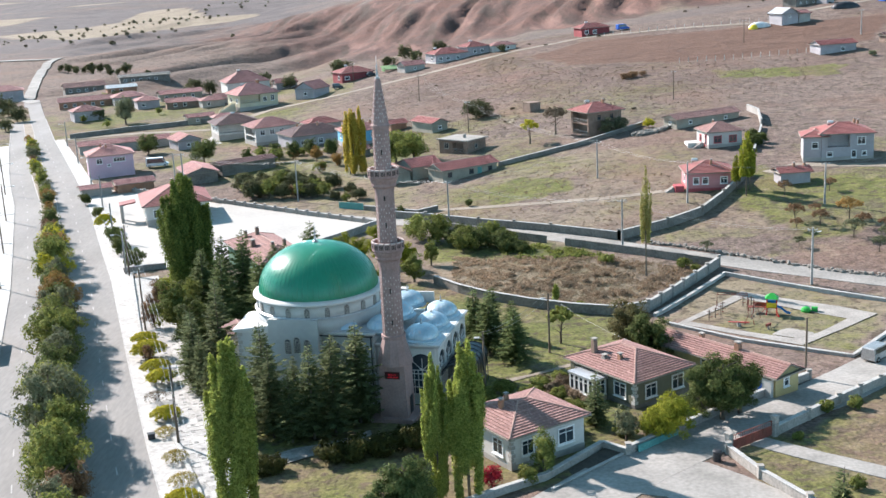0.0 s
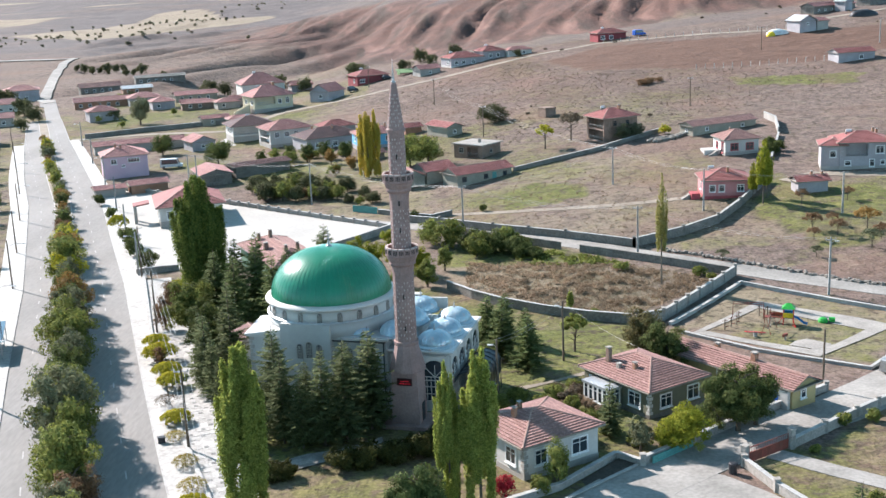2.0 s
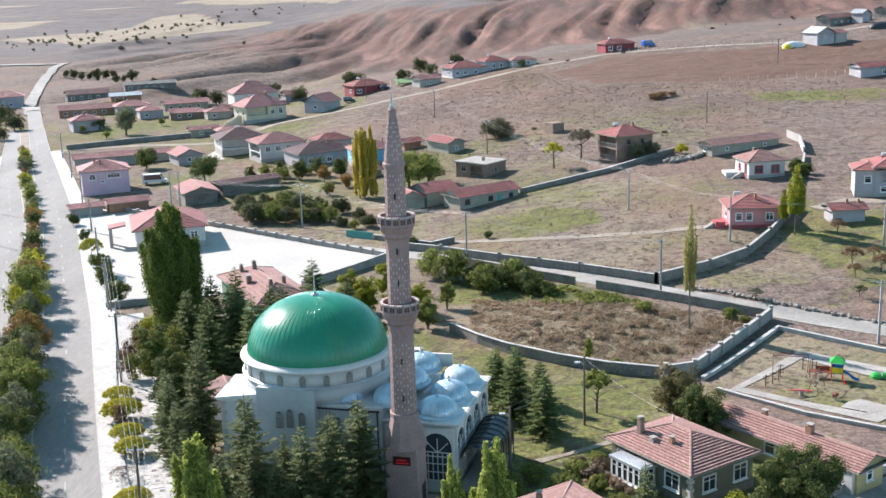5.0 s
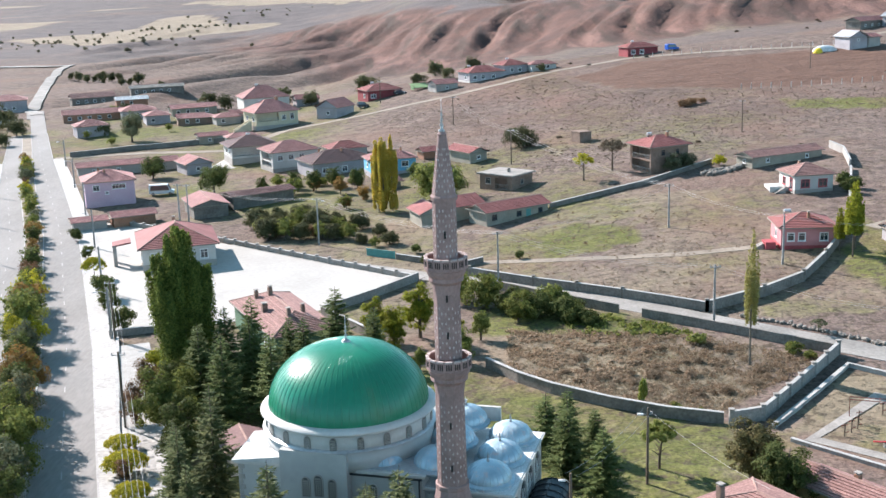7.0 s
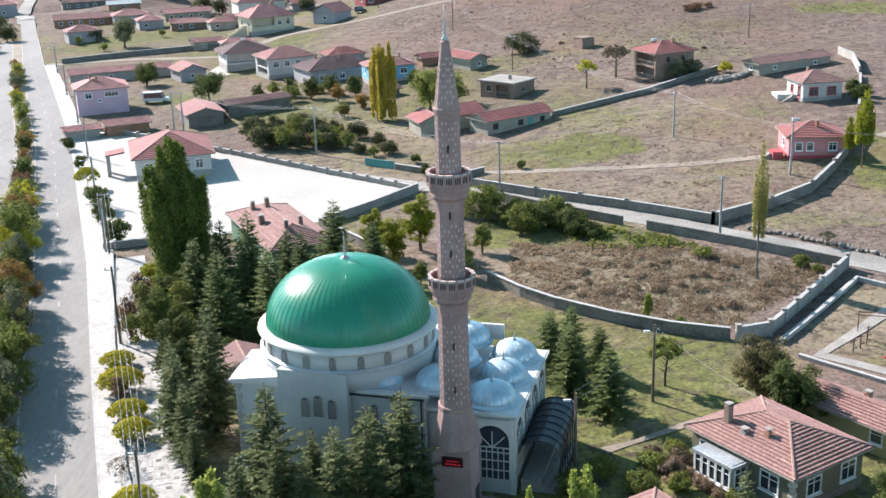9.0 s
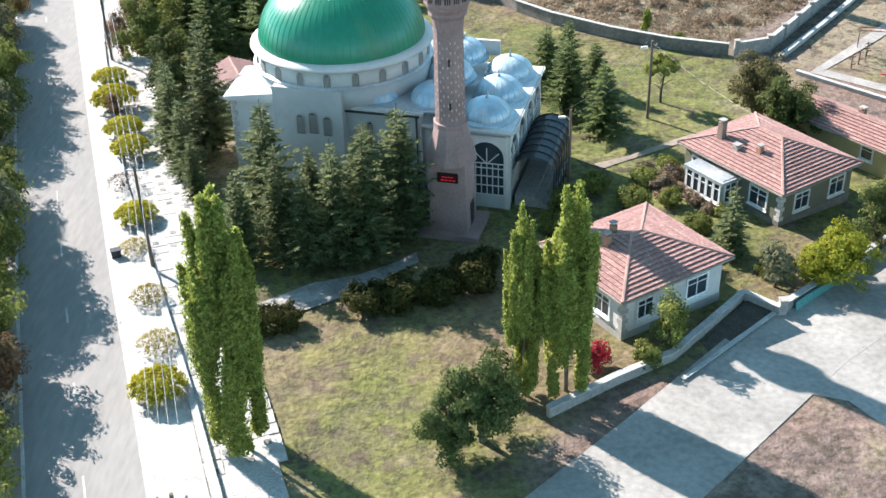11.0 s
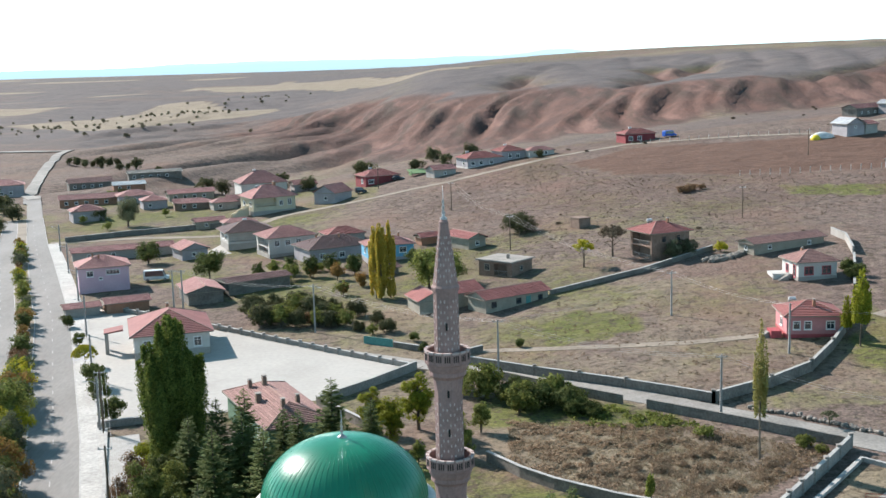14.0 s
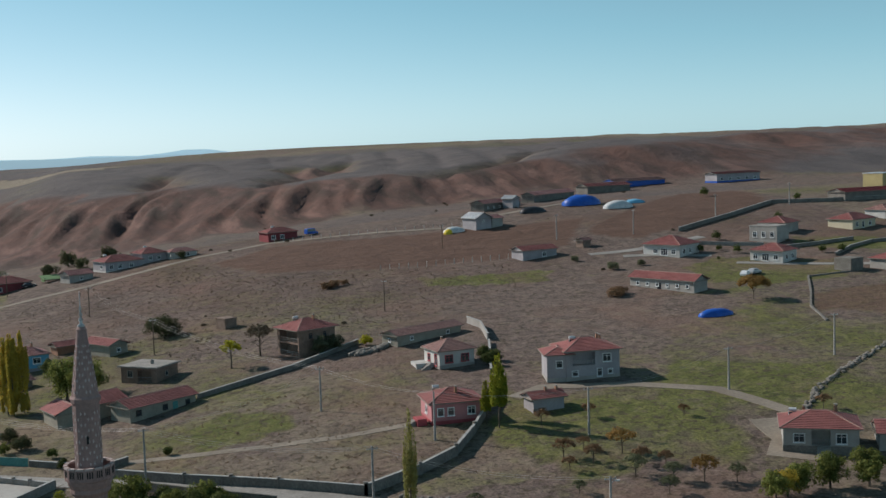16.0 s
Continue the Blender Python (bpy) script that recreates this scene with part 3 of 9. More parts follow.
    def breakup(key, tx, gain=0.9):
        """Cover whose edge is frayed by a noise."""
        x = n.new("ShaderNodeMath")
        x.operation = "MULTIPLY_ADD"
        x.inputs[1].default_value, x.inputs[2].default_value = gain, -gain / 2
        ln.new(tx, x.inputs[0])
        y = n.new("ShaderNodeMath")
        ln.new(attr(key), y.inputs[0])
        ln.new(x.outputs[0], y.inputs[1])
        return span(y.outputs[0], 0.25, 0.75)

    fine, mid, wide = tex(2.2, 6), tex(0.35, 6), tex(0.05, 5)
    soil = blend(span(mid, 0.35, 0.65), (0.13, 0.095, 0.083), (0.198, 0.148, 0.128))
    straw = blend(span(fine, 0.35, 0.65), (0.26, 0.215, 0.155), (0.18, 0.145, 0.10))
    grass = blend(span(mid, 0.3, 0.7), (0.084, 0.097, 0.03), (0.165, 0.158, 0.058))
    redc = blend(span(wide, 0.38, 0.62), (0.15, 0.086, 0.07), (0.102, 0.066, 0.057))
    furrow = blend(span(tex(1.0, 3, (0.08, 1.6, 1, 24)), 0.4, 0.6), (0.105, 0.063, 0.048), (0.15, 0.092, 0.07))
    col = blend(breakup("straw", mid), soil, straw)
    col = blend(breakup("green", mid, 1.1), col, grass)
    tuft = n.new("ShaderNodeMath")
    tuft.operation = "MULTIPLY"
    tuft.inputs[1].default_value = 0.85
    ln.new(span(tex(0.62, 5), 0.54, 0.62), tuft.inputs[0])
    col = blend(tuft.outputs[0], col, (0.078, 0.062, 0.045))
    clump = n.new("ShaderNodeMath")
    clump.operation = "MULTIPLY"
    clump.inputs[1].default_value = 0.7
    ln.new(span(tex(1.7, 4), 0.55, 0.64), clump.inputs[0])
    col = blend(clump.outputs[0], col, (0.07, 0.062, 0.042))
    streak = n.new("ShaderNodeMath")
    streak.operation = "MULTIPLY"
    streak.inputs[1].default_value = 0.36
    ln.new(span(tex(1.0, 7, (0.11, 0.75, 1, -14)), 0.52, 0.66), streak.inputs[0])
    col = blend(streak.outputs[0], col, (0.085, 0.066, 0.05))
    ruddy = n.new("ShaderNodeMath")
    ruddy.operation = "MULTIPLY"
    ruddy.inputs[1].default_value = 0.6
    ln.new(span(tex(0.028, 6), 0.5, 0.64), ruddy.inputs[0])
    col = blend(ruddy.outputs[0], col, (0.185, 0.118, 0.092))
    pale = n.new("ShaderNodeMath")
    pale.operation = "MULTIPLY"
    pale.inputs[1].default_value = 0.4
    ln.new(span(tex(0.22, 8), 0.55, 0.7), pale.inputs[0])
    col = blend(pale.outputs[0], col, (0.25, 0.20, 0.15))
    # mauve-grey earth colour with the paling of far haze painted in
    col = blend(breakup("hazy_fallow", wide, 0.6), col, blend(span(wide, 0.35, 0.65), (0.138, 0.116, 0.113), (0.1, 0.087, 0.085)))
    col = blend(breakup("red", wide, 0.5), col, redc)
    col = blend(breakup("stubble", mid, 0.5), col, blend(span(wide, 0.35, 0.65), (0.27, 0.222, 0.168), (0.215, 0.175, 0.13)))
    col = blend(attr("plough"), col, furrow)
    scour = n.new("ShaderNodeMath")
    scour.operation = "MULTIPLY"
    ln.new(span(tex(1.0, 6, (0.09, 0.014, 0.05, -14)), 0.5, 0.62), scour.inputs[0])
    ln.new(span(attr("red"), 0.25, 0.7, 0.0, 0.75), scour.inputs[1])
    col = blend(scour.outputs[0], col, (0.072, 0.055, 0.046))
    pinkish = n.new("ShaderNodeMath")
    pinkish.operation = "MULTIPLY"
    ln.new(span(tex(1.0, 6, (0.05, 0.012, 0.05, -8)), 0.54, 0.66), pinkish.inputs[0])
    ln.new(span(attr("red"), 0.3, 0.8, 0.0, 0.7), pinkish.inputs[1])
    col = blend(pinkish.outputs[0], col, (0.235, 0.138, 0.115))
    hsv = n.new("ShaderNodeHueSaturation")
    ln.new(span(fine, 0.25, 0.75, 0.52, 1.48), hsv.inputs["Value"])
    ln.new(col, hsv.inputs["Color"])
    ln.new(hsv.outputs[0], b.inputs["Base Color"])
    bp = n.new("ShaderNodeBump")
    bp.inputs["Strength"].default_value, bp.inputs["Distance"].default_value = 0.75, 0.4
    ln.new(mid, bp.inputs["Height"])
    rough_ = n.new("ShaderNodeBump")
    rough_.inputs["Strength"].default_value, rough_.inputs["Distance"].default_value = 0.6, 3.0
    ln.new(tex(0.075, 9), rough_.inputs["Height"])
    ln.new(bp.outputs[0], rough_.inputs["Normal"])
    ln.new(rough_.outputs[0], b.inputs["Normal"])
    me.materials.append(m)
    return tagged(new("ground", me), "dry grass, bare earth and eroded red hills", "ground", kind="structure")


build_ground()


ROADWAY = ("road", "median", "kerb", "pavement", "lane_marking")


def narrow(y):
    """The dual road draws together towards the end of the village."""
    return 1 - 0.2 * step(170, 290, y) if y < 345 else 1.0


def drape(name, line, left, right, material, label, lift=0.06, piece=2.6, category="road", edge=0.25, kind="structure"):
    """A strip along a line of points, from left to right of it (metres, left is positive), laid on the ground with thickness."""
    pts = resample(line, piece)
    mb, rows = MB(), []
    across = max(2, int(abs(left - right) / 2.6) + 1)
    for k, p in enumerate(pts):
        d = (pts[min(k + 1, len(pts) - 1)] - pts[max(k - 1, 0)]).normalized()
        nrm = Vector((-d.y, d.x))
        row = []
        for a in range(across + 1):
            q = p + nrm * (left + (right - left) * a / across) * (narrow(p.y) if name in ROADWAY else 1.0)
            row.append((q.x, q.y, gz(q.x, q.y) + lumps(q.x, q.y) * (0.5 + 0.5 * step(310, 345, q.y)) + lift + 0.3 * step(320, 350, q.y)))
        rows.append([(row[0][0], row[0][1], row[0][2] - edge)] + row + [(row[-1][0], row[-1][1], row[-1][2] - edge)])
    w = across + 3
    mb.v = [v for r in rows for v in r]
    mb.f = [(j * w + i, (j + 1) * w + i, (j + 1) * w + i + 1, j * w + i + 1) for j in range(len(rows) - 1) for i in range(w - 1)]
    return single(name, mb, material, label, category, kind=kind, smooth=False)


def resample(line, piece):
    pts = [Vector(p) for p in line]
    out = []
    for a, b in zip(pts, pts[1:]):
        n = max(1, round((b - a).length / piece))
        out += [a.lerp(b, k / n) for k in range(n)]
    return out + [pts[-1]]


def offset(line, d):
    """The line moved d metres to its left."""
    pts = [Vector(p) for p in line]
    out = []
    for k, p in enumerate(pts):
        t = (pts[min(k + 1, len(pts) - 1)] - pts[max(k - 1, 0)]).normalized()
        out.append((p.x - t.y * d, p.y + t.x * d))
    return out


# right-hand edge of the main road, going away
ROAD = [(-2.5, -75), (-19.5, -22.5), (-24.8, -6.2), (-34.1, 23.6), (-47.2, 66.7), (-59.5, 104), (-72.5, 143.7), (-96, 207), (-110, 244), (-131, 303), (-155, 372)]
drape("road", ROAD, 6.3, 0, M["asphalt"], "worn sun-bleached asphalt carriageway", 0.07)
drape("road", ROAD[:-1], 15.2, 9.9, M["asphalt"], "worn asphalt carriageway beyond the planted median", 0.07)
drape("road", [(-152, 356), (-160, 372), (-172, 418), (-190, 480), (-211, 565), (-214, 600)], 2.5, -2.3, M["lane"], "dusty main road leaving the village", 0.25)
drape("road", [(-214, 596), (-262, 606), (-420, 640), (-700, 660)], 4, -4, M["lane"], "pale country road across the plain", 0.3, 12)
drape("median", ROAD[:-1], 9.7, 6.5, M["dirt"], "narrow earth median planted with trees", 0.14, category="median")
for off_l, off_r in ((6.5, 6.3), (9.9, 9.7)):
    drape("kerb", ROAD[:-1], off_l, off_r, M["kerb"], "concrete kerb of the median", 0.17, category="kerb")
drape("kerb", ROAD[:-1], 0.0, -0.2, M["kerb"], "pale concrete kerb", 0.18, category="kerb")
drape("kerb", ROAD[:-1], 15.4, 15.2, M["kerb"], "pale concrete kerb", 0.18, category="kerb")
drape("pavement", ROAD[:-2], -0.2, -3.3, M["paving"], "white paved footpath beside the road", 0.17, category="pavement")
drape("pavement", ROAD[:-2], 19.0, 15.4, M["paving"], "paved footpath across the road", 0.17, category="pavement")
# faded lane dashes
dash_ = resample(ROAD[:-1], 1.0)
for off_ in (3.2, 12.6):
    centre = offset([tuple(p) for p in dash_], off_)
    marks = MB()
    for k in range(4, len(centre) - 3, 9):
        (ax, ay), (bx, by) = centre[k], centre[k + 2]
        d = Vector((bx - ax, by - ay)).normalized() * 0.07
        marks.add([(ax + d.y, ay - d.x, gz(ax, ay) + 0.5 * lumps(ax, ay) + 0.085), (bx + d.y, by - d.x, gz(bx, by) + 0.5 * lumps(bx, by) + 0.085), (bx - d.y, by + d.x, gz(bx, by) + 0.5 * lumps(bx, by) + 0.085), (ax - d.y, ay + d.x, gz(ax, ay) + 0.5 * lumps(ax, ay) + 0.085)], [(0, 1, 2, 3)])
    single("lane_marking", marks, M["kerb"], "faded white dashes along the carriageway", "road marking", kind="stuff")
# lane in front of the houses and the lane up to the fields
drape("lane", [(2, -36), (12, -26), (22, -15.5), (33, -6.3), (45.5, 2.2), (58, 13.5), (66, 24), (73, 34), (80, 40)], 3.4, -3.6, M["lane"], "dusty grey village lane", 0.06, category="lane")
drape("lane", [(-3, 98), (6, 93), (22, 79.5), (36, 67.8), (50, 57.5), (60, 50.5), (69, 44.5), (80, 40)], 2.4, -2.2, M["lane"], "pale unpaved lane between walls", 0.06, category="lane")
drape("lane", [(-40, 126), (-22, 112), (-3, 98)], 1.8, -2.0, M["lane"], "pale lane beside the plaza fence", 0.06, category="lane")
drape("lane", [(20, -18), (25, -20), (29, -26), (32, -34), (35, -46)], 6.0, -2.6, M["lane"], "gravel track along the yard wall", 0.05, category="lane")
drape("driveway", [(34.5, -10.5), (39, -15), (46, -21), (60, -28)], 1.3, -1.3, M["lane"], "grey drive inside the gate", 0.07, category="driveway")
drape("track", [(-48, 274), (-42, 277), (-20, 283), (3.6, 290), (22, 301), (39, 313), (64, 322), (100, 312), (128, 300), (146, 318), (200, 345)], 1.6, -1.6, M["dirt"], "pale dirt track up the slope", 0.07, category="track")
drape("track", [(-110, 246), (-85, 250), (-62, 246), (-48, 274)], 1.8, -1.8, M["dirt"], "dirt lane between the houses", 0.07, category="track")
drape("track", [(70, 106), (77, 110), (92, 104), (103, 95), (108, 76), (99, 62)], 1.5, -1.5, M["dirt"], "worn dirt drive past the farmhouse", 0.07, category="track")
drape("lane", [(144.7, 234.5), (157.9, 233.5), (173.6, 238), (188, 244)], 1.6, -1.6, M["lane"], "pale paved lane above the cottages", 0.07, category="lane")
drape("terrace", [(152, 227), (160, 224), (167, 220), (174, 215)], 1.8, -1.6, M["lane"], "pale terrace below a cottage", 0.09, category="terrace")
drape("terrace", [(174, 202), (182, 196), (196, 188), (205, 184)], 1.6, -1.4, M["lane"], "pale terrace below a cottage", 0.09, category="terrace")
drape("track", [(96, 62), (101, 68), (103, 78)], 4.5, -3.0, M["dirt"], "bare worn yard before the farmhouse", 0.06, category="track")
drape("track", [(5, 104), (22, 101), (38, 99), (50, 100)], 1.0, -1.0, M["dirt"], "faint wheel track across the dry field", 0.05, category="track")
# plaza


def ruled(name, la, lb, material, label, lift=0.06, n=30, k=24, category="plaza"):
    """A sheet between two lines, laid on the ground."""
    a, b = resample(la, sum((Vector(p) - Vector(q)).length for p, q in zip(la, la[1:])) / n), resample(lb, sum((Vector(p) - Vector(q)).length for p, q in zip(lb, lb[1:])) / n)
    mb = MB()
    for i in range(n + 1):
        p, q = a[round(i * (len(a) - 1) / n)], b[round(i * (len(b) - 1) / n)]
        for j in range(k + 1):
            c = p.lerp(q, j / k)
            mb.v.append((c.x, c.y, gz(c.x, c.y) + lumps(c.x, c.y) * 0.5 + lift))
    mb.f = [(i * (k + 1) + j, i * (k + 1) + j + 1, (i + 1) * (k + 1) + j + 1, (i + 1) * (k + 1) + j) for i in range(n) for j in range(k)]
    return single(name, mb, material, label, category, kind="structure")


ruled("plaza", [(-46.5, 73), (-57, 103), (-66, 131), (-73, 152)], [(-17.5, 82), (-5, 96), (-22, 111), (-38.5, 126), (-52, 138), (-70, 153)], M["plaza"], "large pale concrete plaza", 0.1)
ruled("concrete_yard", [(-62.6, 209.6), (-61.0, 219.0), (-59.0, 232.0)], [(-53.4, 215.6), (-55.4, 219.4), (-58.2, 229.4)], M["plaza"], "pale concrete yard of the white houses", 0.08, n=10, k=8, category="yard")
ruled("playground_slab", [(35.9, 30.6), (41.9, 37.2), (47.9, 43.7)], [(37.7, 31.2), (42.5, 36.0), (47.2, 40.7)], M["concrete"], "worn concrete border of the playground", 0.08, 10, 3, "slab")
ruled("playground_slab", [(47.9, 43.7), (58.9, 35.0), (62.5, 31.2)], [(47.2, 40.7), (55.6, 32.1), (58.0, 29.8)], M["concrete"], "worn concrete border of the playground", 0.09, 10, 3, "slab")
ruled("playground_slab", [(62.5, 31.2), (55.6, 25.4), (48.9, 19.8)], [(58.0, 29.8), (52.2, 24.3), (48.4, 22.6)], M["concrete"], "worn concrete border of the playground", 0.1, 10, 3, "slab")
ruled("playground_slab", [(35.9, 30.6), (42.4, 25.2), (48.9, 19.8)], [(37.7, 31.2), (43.3, 26.6), (49.4, 22.2)], M["concrete"], "worn concrete border of the playground", 0.07, 10, 3, "slab")
ruled("playground_slab", [(46.5, 24.5), (49.4, 22.4), (51.6, 23.8)], [(48.0, 26.2), (49.5, 26.9), (51.8, 24.6)], M["concrete"], "square concrete pad of the playground", 0.11, 8, 4, "slab")
ruled("path", [(-16.5, -14.2), (-13.0, -12.5), (-9.8, -10.9), (-6.8, -9.0), (-4.5, -6.9), (-2.6, -5.2)], [(-17.0, -11.8), (-13.5, -10.1), (-10.0, -7.7), (-6.9, -6.8), (-4.6, -5.4), (-2.8, -3.8)], M["pathstone"], "worn grey paved garden path", 0.09, 24, 6, "path")
ruled("path", [(12.5, 9.4), (14.2, 10.6), (18.7, 13.5), (24.9, 17.5)], [(12.0, 10.4), (15.1, 11.9), (19.4, 15.0), (25.7, 18.9)], M["dirt"], "trodden earth path across the lawn", 0.05, 24, 4, "path")

# far ridges on the rim of the plain, their blue haze painted as glow
haze = bpy.data.materials.new("far_ridge_haze_glow")
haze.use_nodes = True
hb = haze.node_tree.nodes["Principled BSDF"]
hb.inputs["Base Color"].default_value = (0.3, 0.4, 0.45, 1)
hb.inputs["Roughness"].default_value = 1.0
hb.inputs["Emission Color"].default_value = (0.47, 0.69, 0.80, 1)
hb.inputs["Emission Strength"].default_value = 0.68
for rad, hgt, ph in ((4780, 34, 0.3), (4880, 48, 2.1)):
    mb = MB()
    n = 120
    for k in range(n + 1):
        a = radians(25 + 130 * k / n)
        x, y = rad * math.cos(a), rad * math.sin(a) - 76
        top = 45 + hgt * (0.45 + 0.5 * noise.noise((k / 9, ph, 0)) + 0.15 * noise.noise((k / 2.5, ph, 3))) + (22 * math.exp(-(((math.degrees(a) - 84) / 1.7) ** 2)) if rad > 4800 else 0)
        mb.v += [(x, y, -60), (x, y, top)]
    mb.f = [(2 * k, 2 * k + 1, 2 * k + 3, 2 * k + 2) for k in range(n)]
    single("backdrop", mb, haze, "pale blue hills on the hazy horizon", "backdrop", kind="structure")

# ---- mosque ----
MU, MV, MA = Vector((0.9636, -0.267, 0)), Vector((0.267, 0.9636, 0)), Vector((-17.3, 7.9, 0))
MM = Matrix(((MU.x, MV.x, 0, MA.x), (MU.y, MV.y, 0, MA.y), (0, 0, 1, 0), (0, 0, 0, 1)))
DC = Vector((7.5, 6.1, 0))


def arch_pts(w, h, n=8):
    """Outline of a round-headed opening, from its lower left corner, clockwise over the top."""
    r = w / 2
    return [(-r, 0)] + [(-r * math.cos(math.pi * k / n), h - r + r * math.sin(math.pi * k / n)) for k in range(n + 1)] + [(r, 0)]


def arch_panel(mb, w, h, d, m, n=8):
    """Solid round-headed panel standing on its local x axis, thick along y."""
    pts = arch_pts(w, h, n)
    k = len(pts)
    vs = [m @ Vector((x, 0, z)) for x, z in pts] + [m @ Vector((x, d, z)) for x, z in pts]
    mb.add(vs, [tuple(range(k)), tuple(range(2 * k - 1, k - 1, -1))] + [(i, k + i, k + (i + 1) % k, (i + 1) % k) for i in range(k)])


def arch_frame(mb, w, h, t, d, m, n=8):
    """Round-headed frame of width t."""
    a, b = arch_pts(w, h, n), arch_pts(w - 2 * t, h - t, n)
    k = len(a)
    vs = [m @ Vector((x, y, z)) for y in (0, d) for ring in (a, b) for x, z in ring]
    fs = []
    for i in range(k - 1):
        fs += [(i, i + 1, k + i + 1, k + i), (2 * k + i + 1, 2 * k + i, 3 * k + i, 3 * k + i + 1), (i + 1, i, 2 * k + i, 2 * k + i + 1), (k + i, k + i + 1, 3 * k + i + 1, 3 * k + i)]
    mb.add(vs, fs)


mosque = thing("mosque", "pale plastered mosque with a large green dome and lead-covered small domes", "mosque", m=MM)
body = MB()
body.box((7.75, 6.35, -2), (15.5, 12.7, 9.6))
wall = part("wall", body, M["mosque"], mosque, "pale grey plaster walls", )
part("cornice", MB().box((7.75, 6.35, 7.6), (16.1, 13.3, 0.16)).box((7.75, 6.35, 7.76), (16.3, 13.5, 0.14)), M["white"], mosque, "white cornice")
porch = part("porch", MB().box((18.9, 6.75, -2), (6.8, 12.3, 3.0)).box((18.9, 6.75, 6.1), (6.8, 12.3, 0.35)).box((15.9, 6.75, 1.0), (0.8, 12.3, 5.1)), M["mosque"], mosque)
part("porch_eave", MB().box((19.0, 6.75, 6.45), (7.5, 13.0, 0.14)), M["white"], mosque, "white roof edge of the porch")
part("flat_roof", MB().box((19.0, 6.75, 6.59), (7.2, 12.7, 0.06)), M["whitemetal"], mosque, "white sheet roof")
part("side_roof", MB().box((12.2, 1.9, 7.9), (7.6, 3.9, 0.08)).box((15.2, 6.5, 7.9), (3.6, 13.2, 0.07)), M["zinc"], mosque, "grey sheet roof")
# corner roofs that slope up to the drum
for cx, cy, sx, sy in ((0, 0, 1, 1), (0, 12.7, 1, -1), (15.5, 12.7, -1, -1)):
    a = 4.6
    o = Vector((cx - 0.4 * sx, cy - 0.4 * sy, 7.9))
    vs = [o, o + Vector((sx * a, 0, 0)), o + Vector((sx * a, sy * a, 0)), o + Vector((0, sy * a, 0)), o + Vector((sx * a * 0.98, sy * a * 0.98, 1.3)), o + Vector((sx * a, 0, 0.65)), o + Vector((0, sy * a, 0.65))]
    part("corner_roof", MB().add(vs, [(0, 1, 5), (0, 5, 4), (0, 4, 6), (0, 6, 3), (1, 2, 4, 5), (2, 3, 6, 4), (0, 3, 2, 1)]), M["peeling"], mosque, "white sheet-metal corner roof with peeling sheets")
part("front_gable", MB().box((6.9, 0.9, -1.5), (5.6, 3.9, 10.93)), M["mosque"], mosque)
drum = part("drum", MB().lathe([(6.85, 9.4), (6.85, 10.7)], 80, DC), M["white"], mosque, "white round drum band", True)
part("drum_base", MB().lathe([(7.05, 7.76), (7.05, 9.45)], 80, DC), M["mosque"], mosque, "plain grey plaster drum base", True)
part("drum_ledge", MB().lathe([(6.85, 10.72), (7.28, 10.86), (7.34, 10.96), (7.32, 11.06), (6.7, 11.3)], 64, DC), M["white"], mosque, "white ledge under the dome", True)
part("drum_foot", MB().lathe([(7.12, 9.42), (7.24, 9.46), (7.22, 9.54), (6.8, 9.6)], 64, DC), M["zinc"], mosque, "grey metal flashing", True)
# dome with raised sheet seams
NR, prof = 72, []
for k in range(31):
    a = math.pi / 2 * k / 30
    prof.append((6.62 * math.cos(a) ** 0.94 + 0.02, 11.25 + 5.05 * math.sin(a)))
seam = ((0.0, 0.0), (0.03, 0.03), (0.10, 0.03), (0.14, 0.0), (0.57, 0.006))
vs, fs = [], []
for r, z in prof:
    for i in range(NR):
        for fr_, rib in seam:
            ang = 2 * math.pi * (i + fr_) / NR
            rr = max(r + rib * min(1.0, r / 1.6), 0.01)
            vs.append((DC.x + rr * math.cos(ang), DC.y + rr * math.sin(ang), z))
nn = NR * len(seam)
fs = [(k * nn + i, k * nn + (i + 1) % nn, (k + 1) * nn + (i + 1) % nn, (k + 1) * nn + i) for k in range(len(prof) - 1) for i in range(nn)]
dome = part("dome", MB().add(vs, fs), M["greendome"], mosque, "glossy green metal dome with standing seams")
part("finial", MB().lathe([(0.35, 16.15), (0.4, 16.3), (0.22, 16.45), (0.06, 16.6), (0.16, 16.8), (0.05, 17.0), (0.13, 17.2), (0.04, 17.35), (0.1, 17.5), (0.03, 17.7), (0.02, 18.5)], 10, DC), M["steel"], dome, "metal finial", True)
# drum windows with lattice
for k in range(20):
    a = 2 * math.pi * (k + 0.5) / 20
    m = Matrix.Translation(DC + Vector((6.88 * math.cos(a), 6.88 * math.sin(a), 9.58))) @ Matrix.Rotation(a + math.pi / 2, 4, "Z")
    mb, fr = MB(), MB()
    arch_panel(mb, 0.5, 1.0, 0.1, m @ Matrix.Translation((0, -0.05, 0)), 6)
    w = part("drum_window", mb, M["glass"], mosque)
    arch_frame(fr, 0.56, 1.04, 0.04, 0.12, m @ Matrix.Translation((0, -0.1, 0)), 6)
    for q in (-0.15, -0.05, 0.05, 0.15):
        fr.box(m @ Vector((q, -0.07, 0)), (0.045, 0.04, 0.95), m.to_3x3().to_4x4())
    for q in (0.13, 0.26, 0.39, 0.52, 0.65, 0.78):
        fr.box(m @ Vector((0, -0.07, q)), (0.48, 0.04, 0.04), m.to_3x3().to_4x4())
    part("lattice", fr, M["grey"], w)


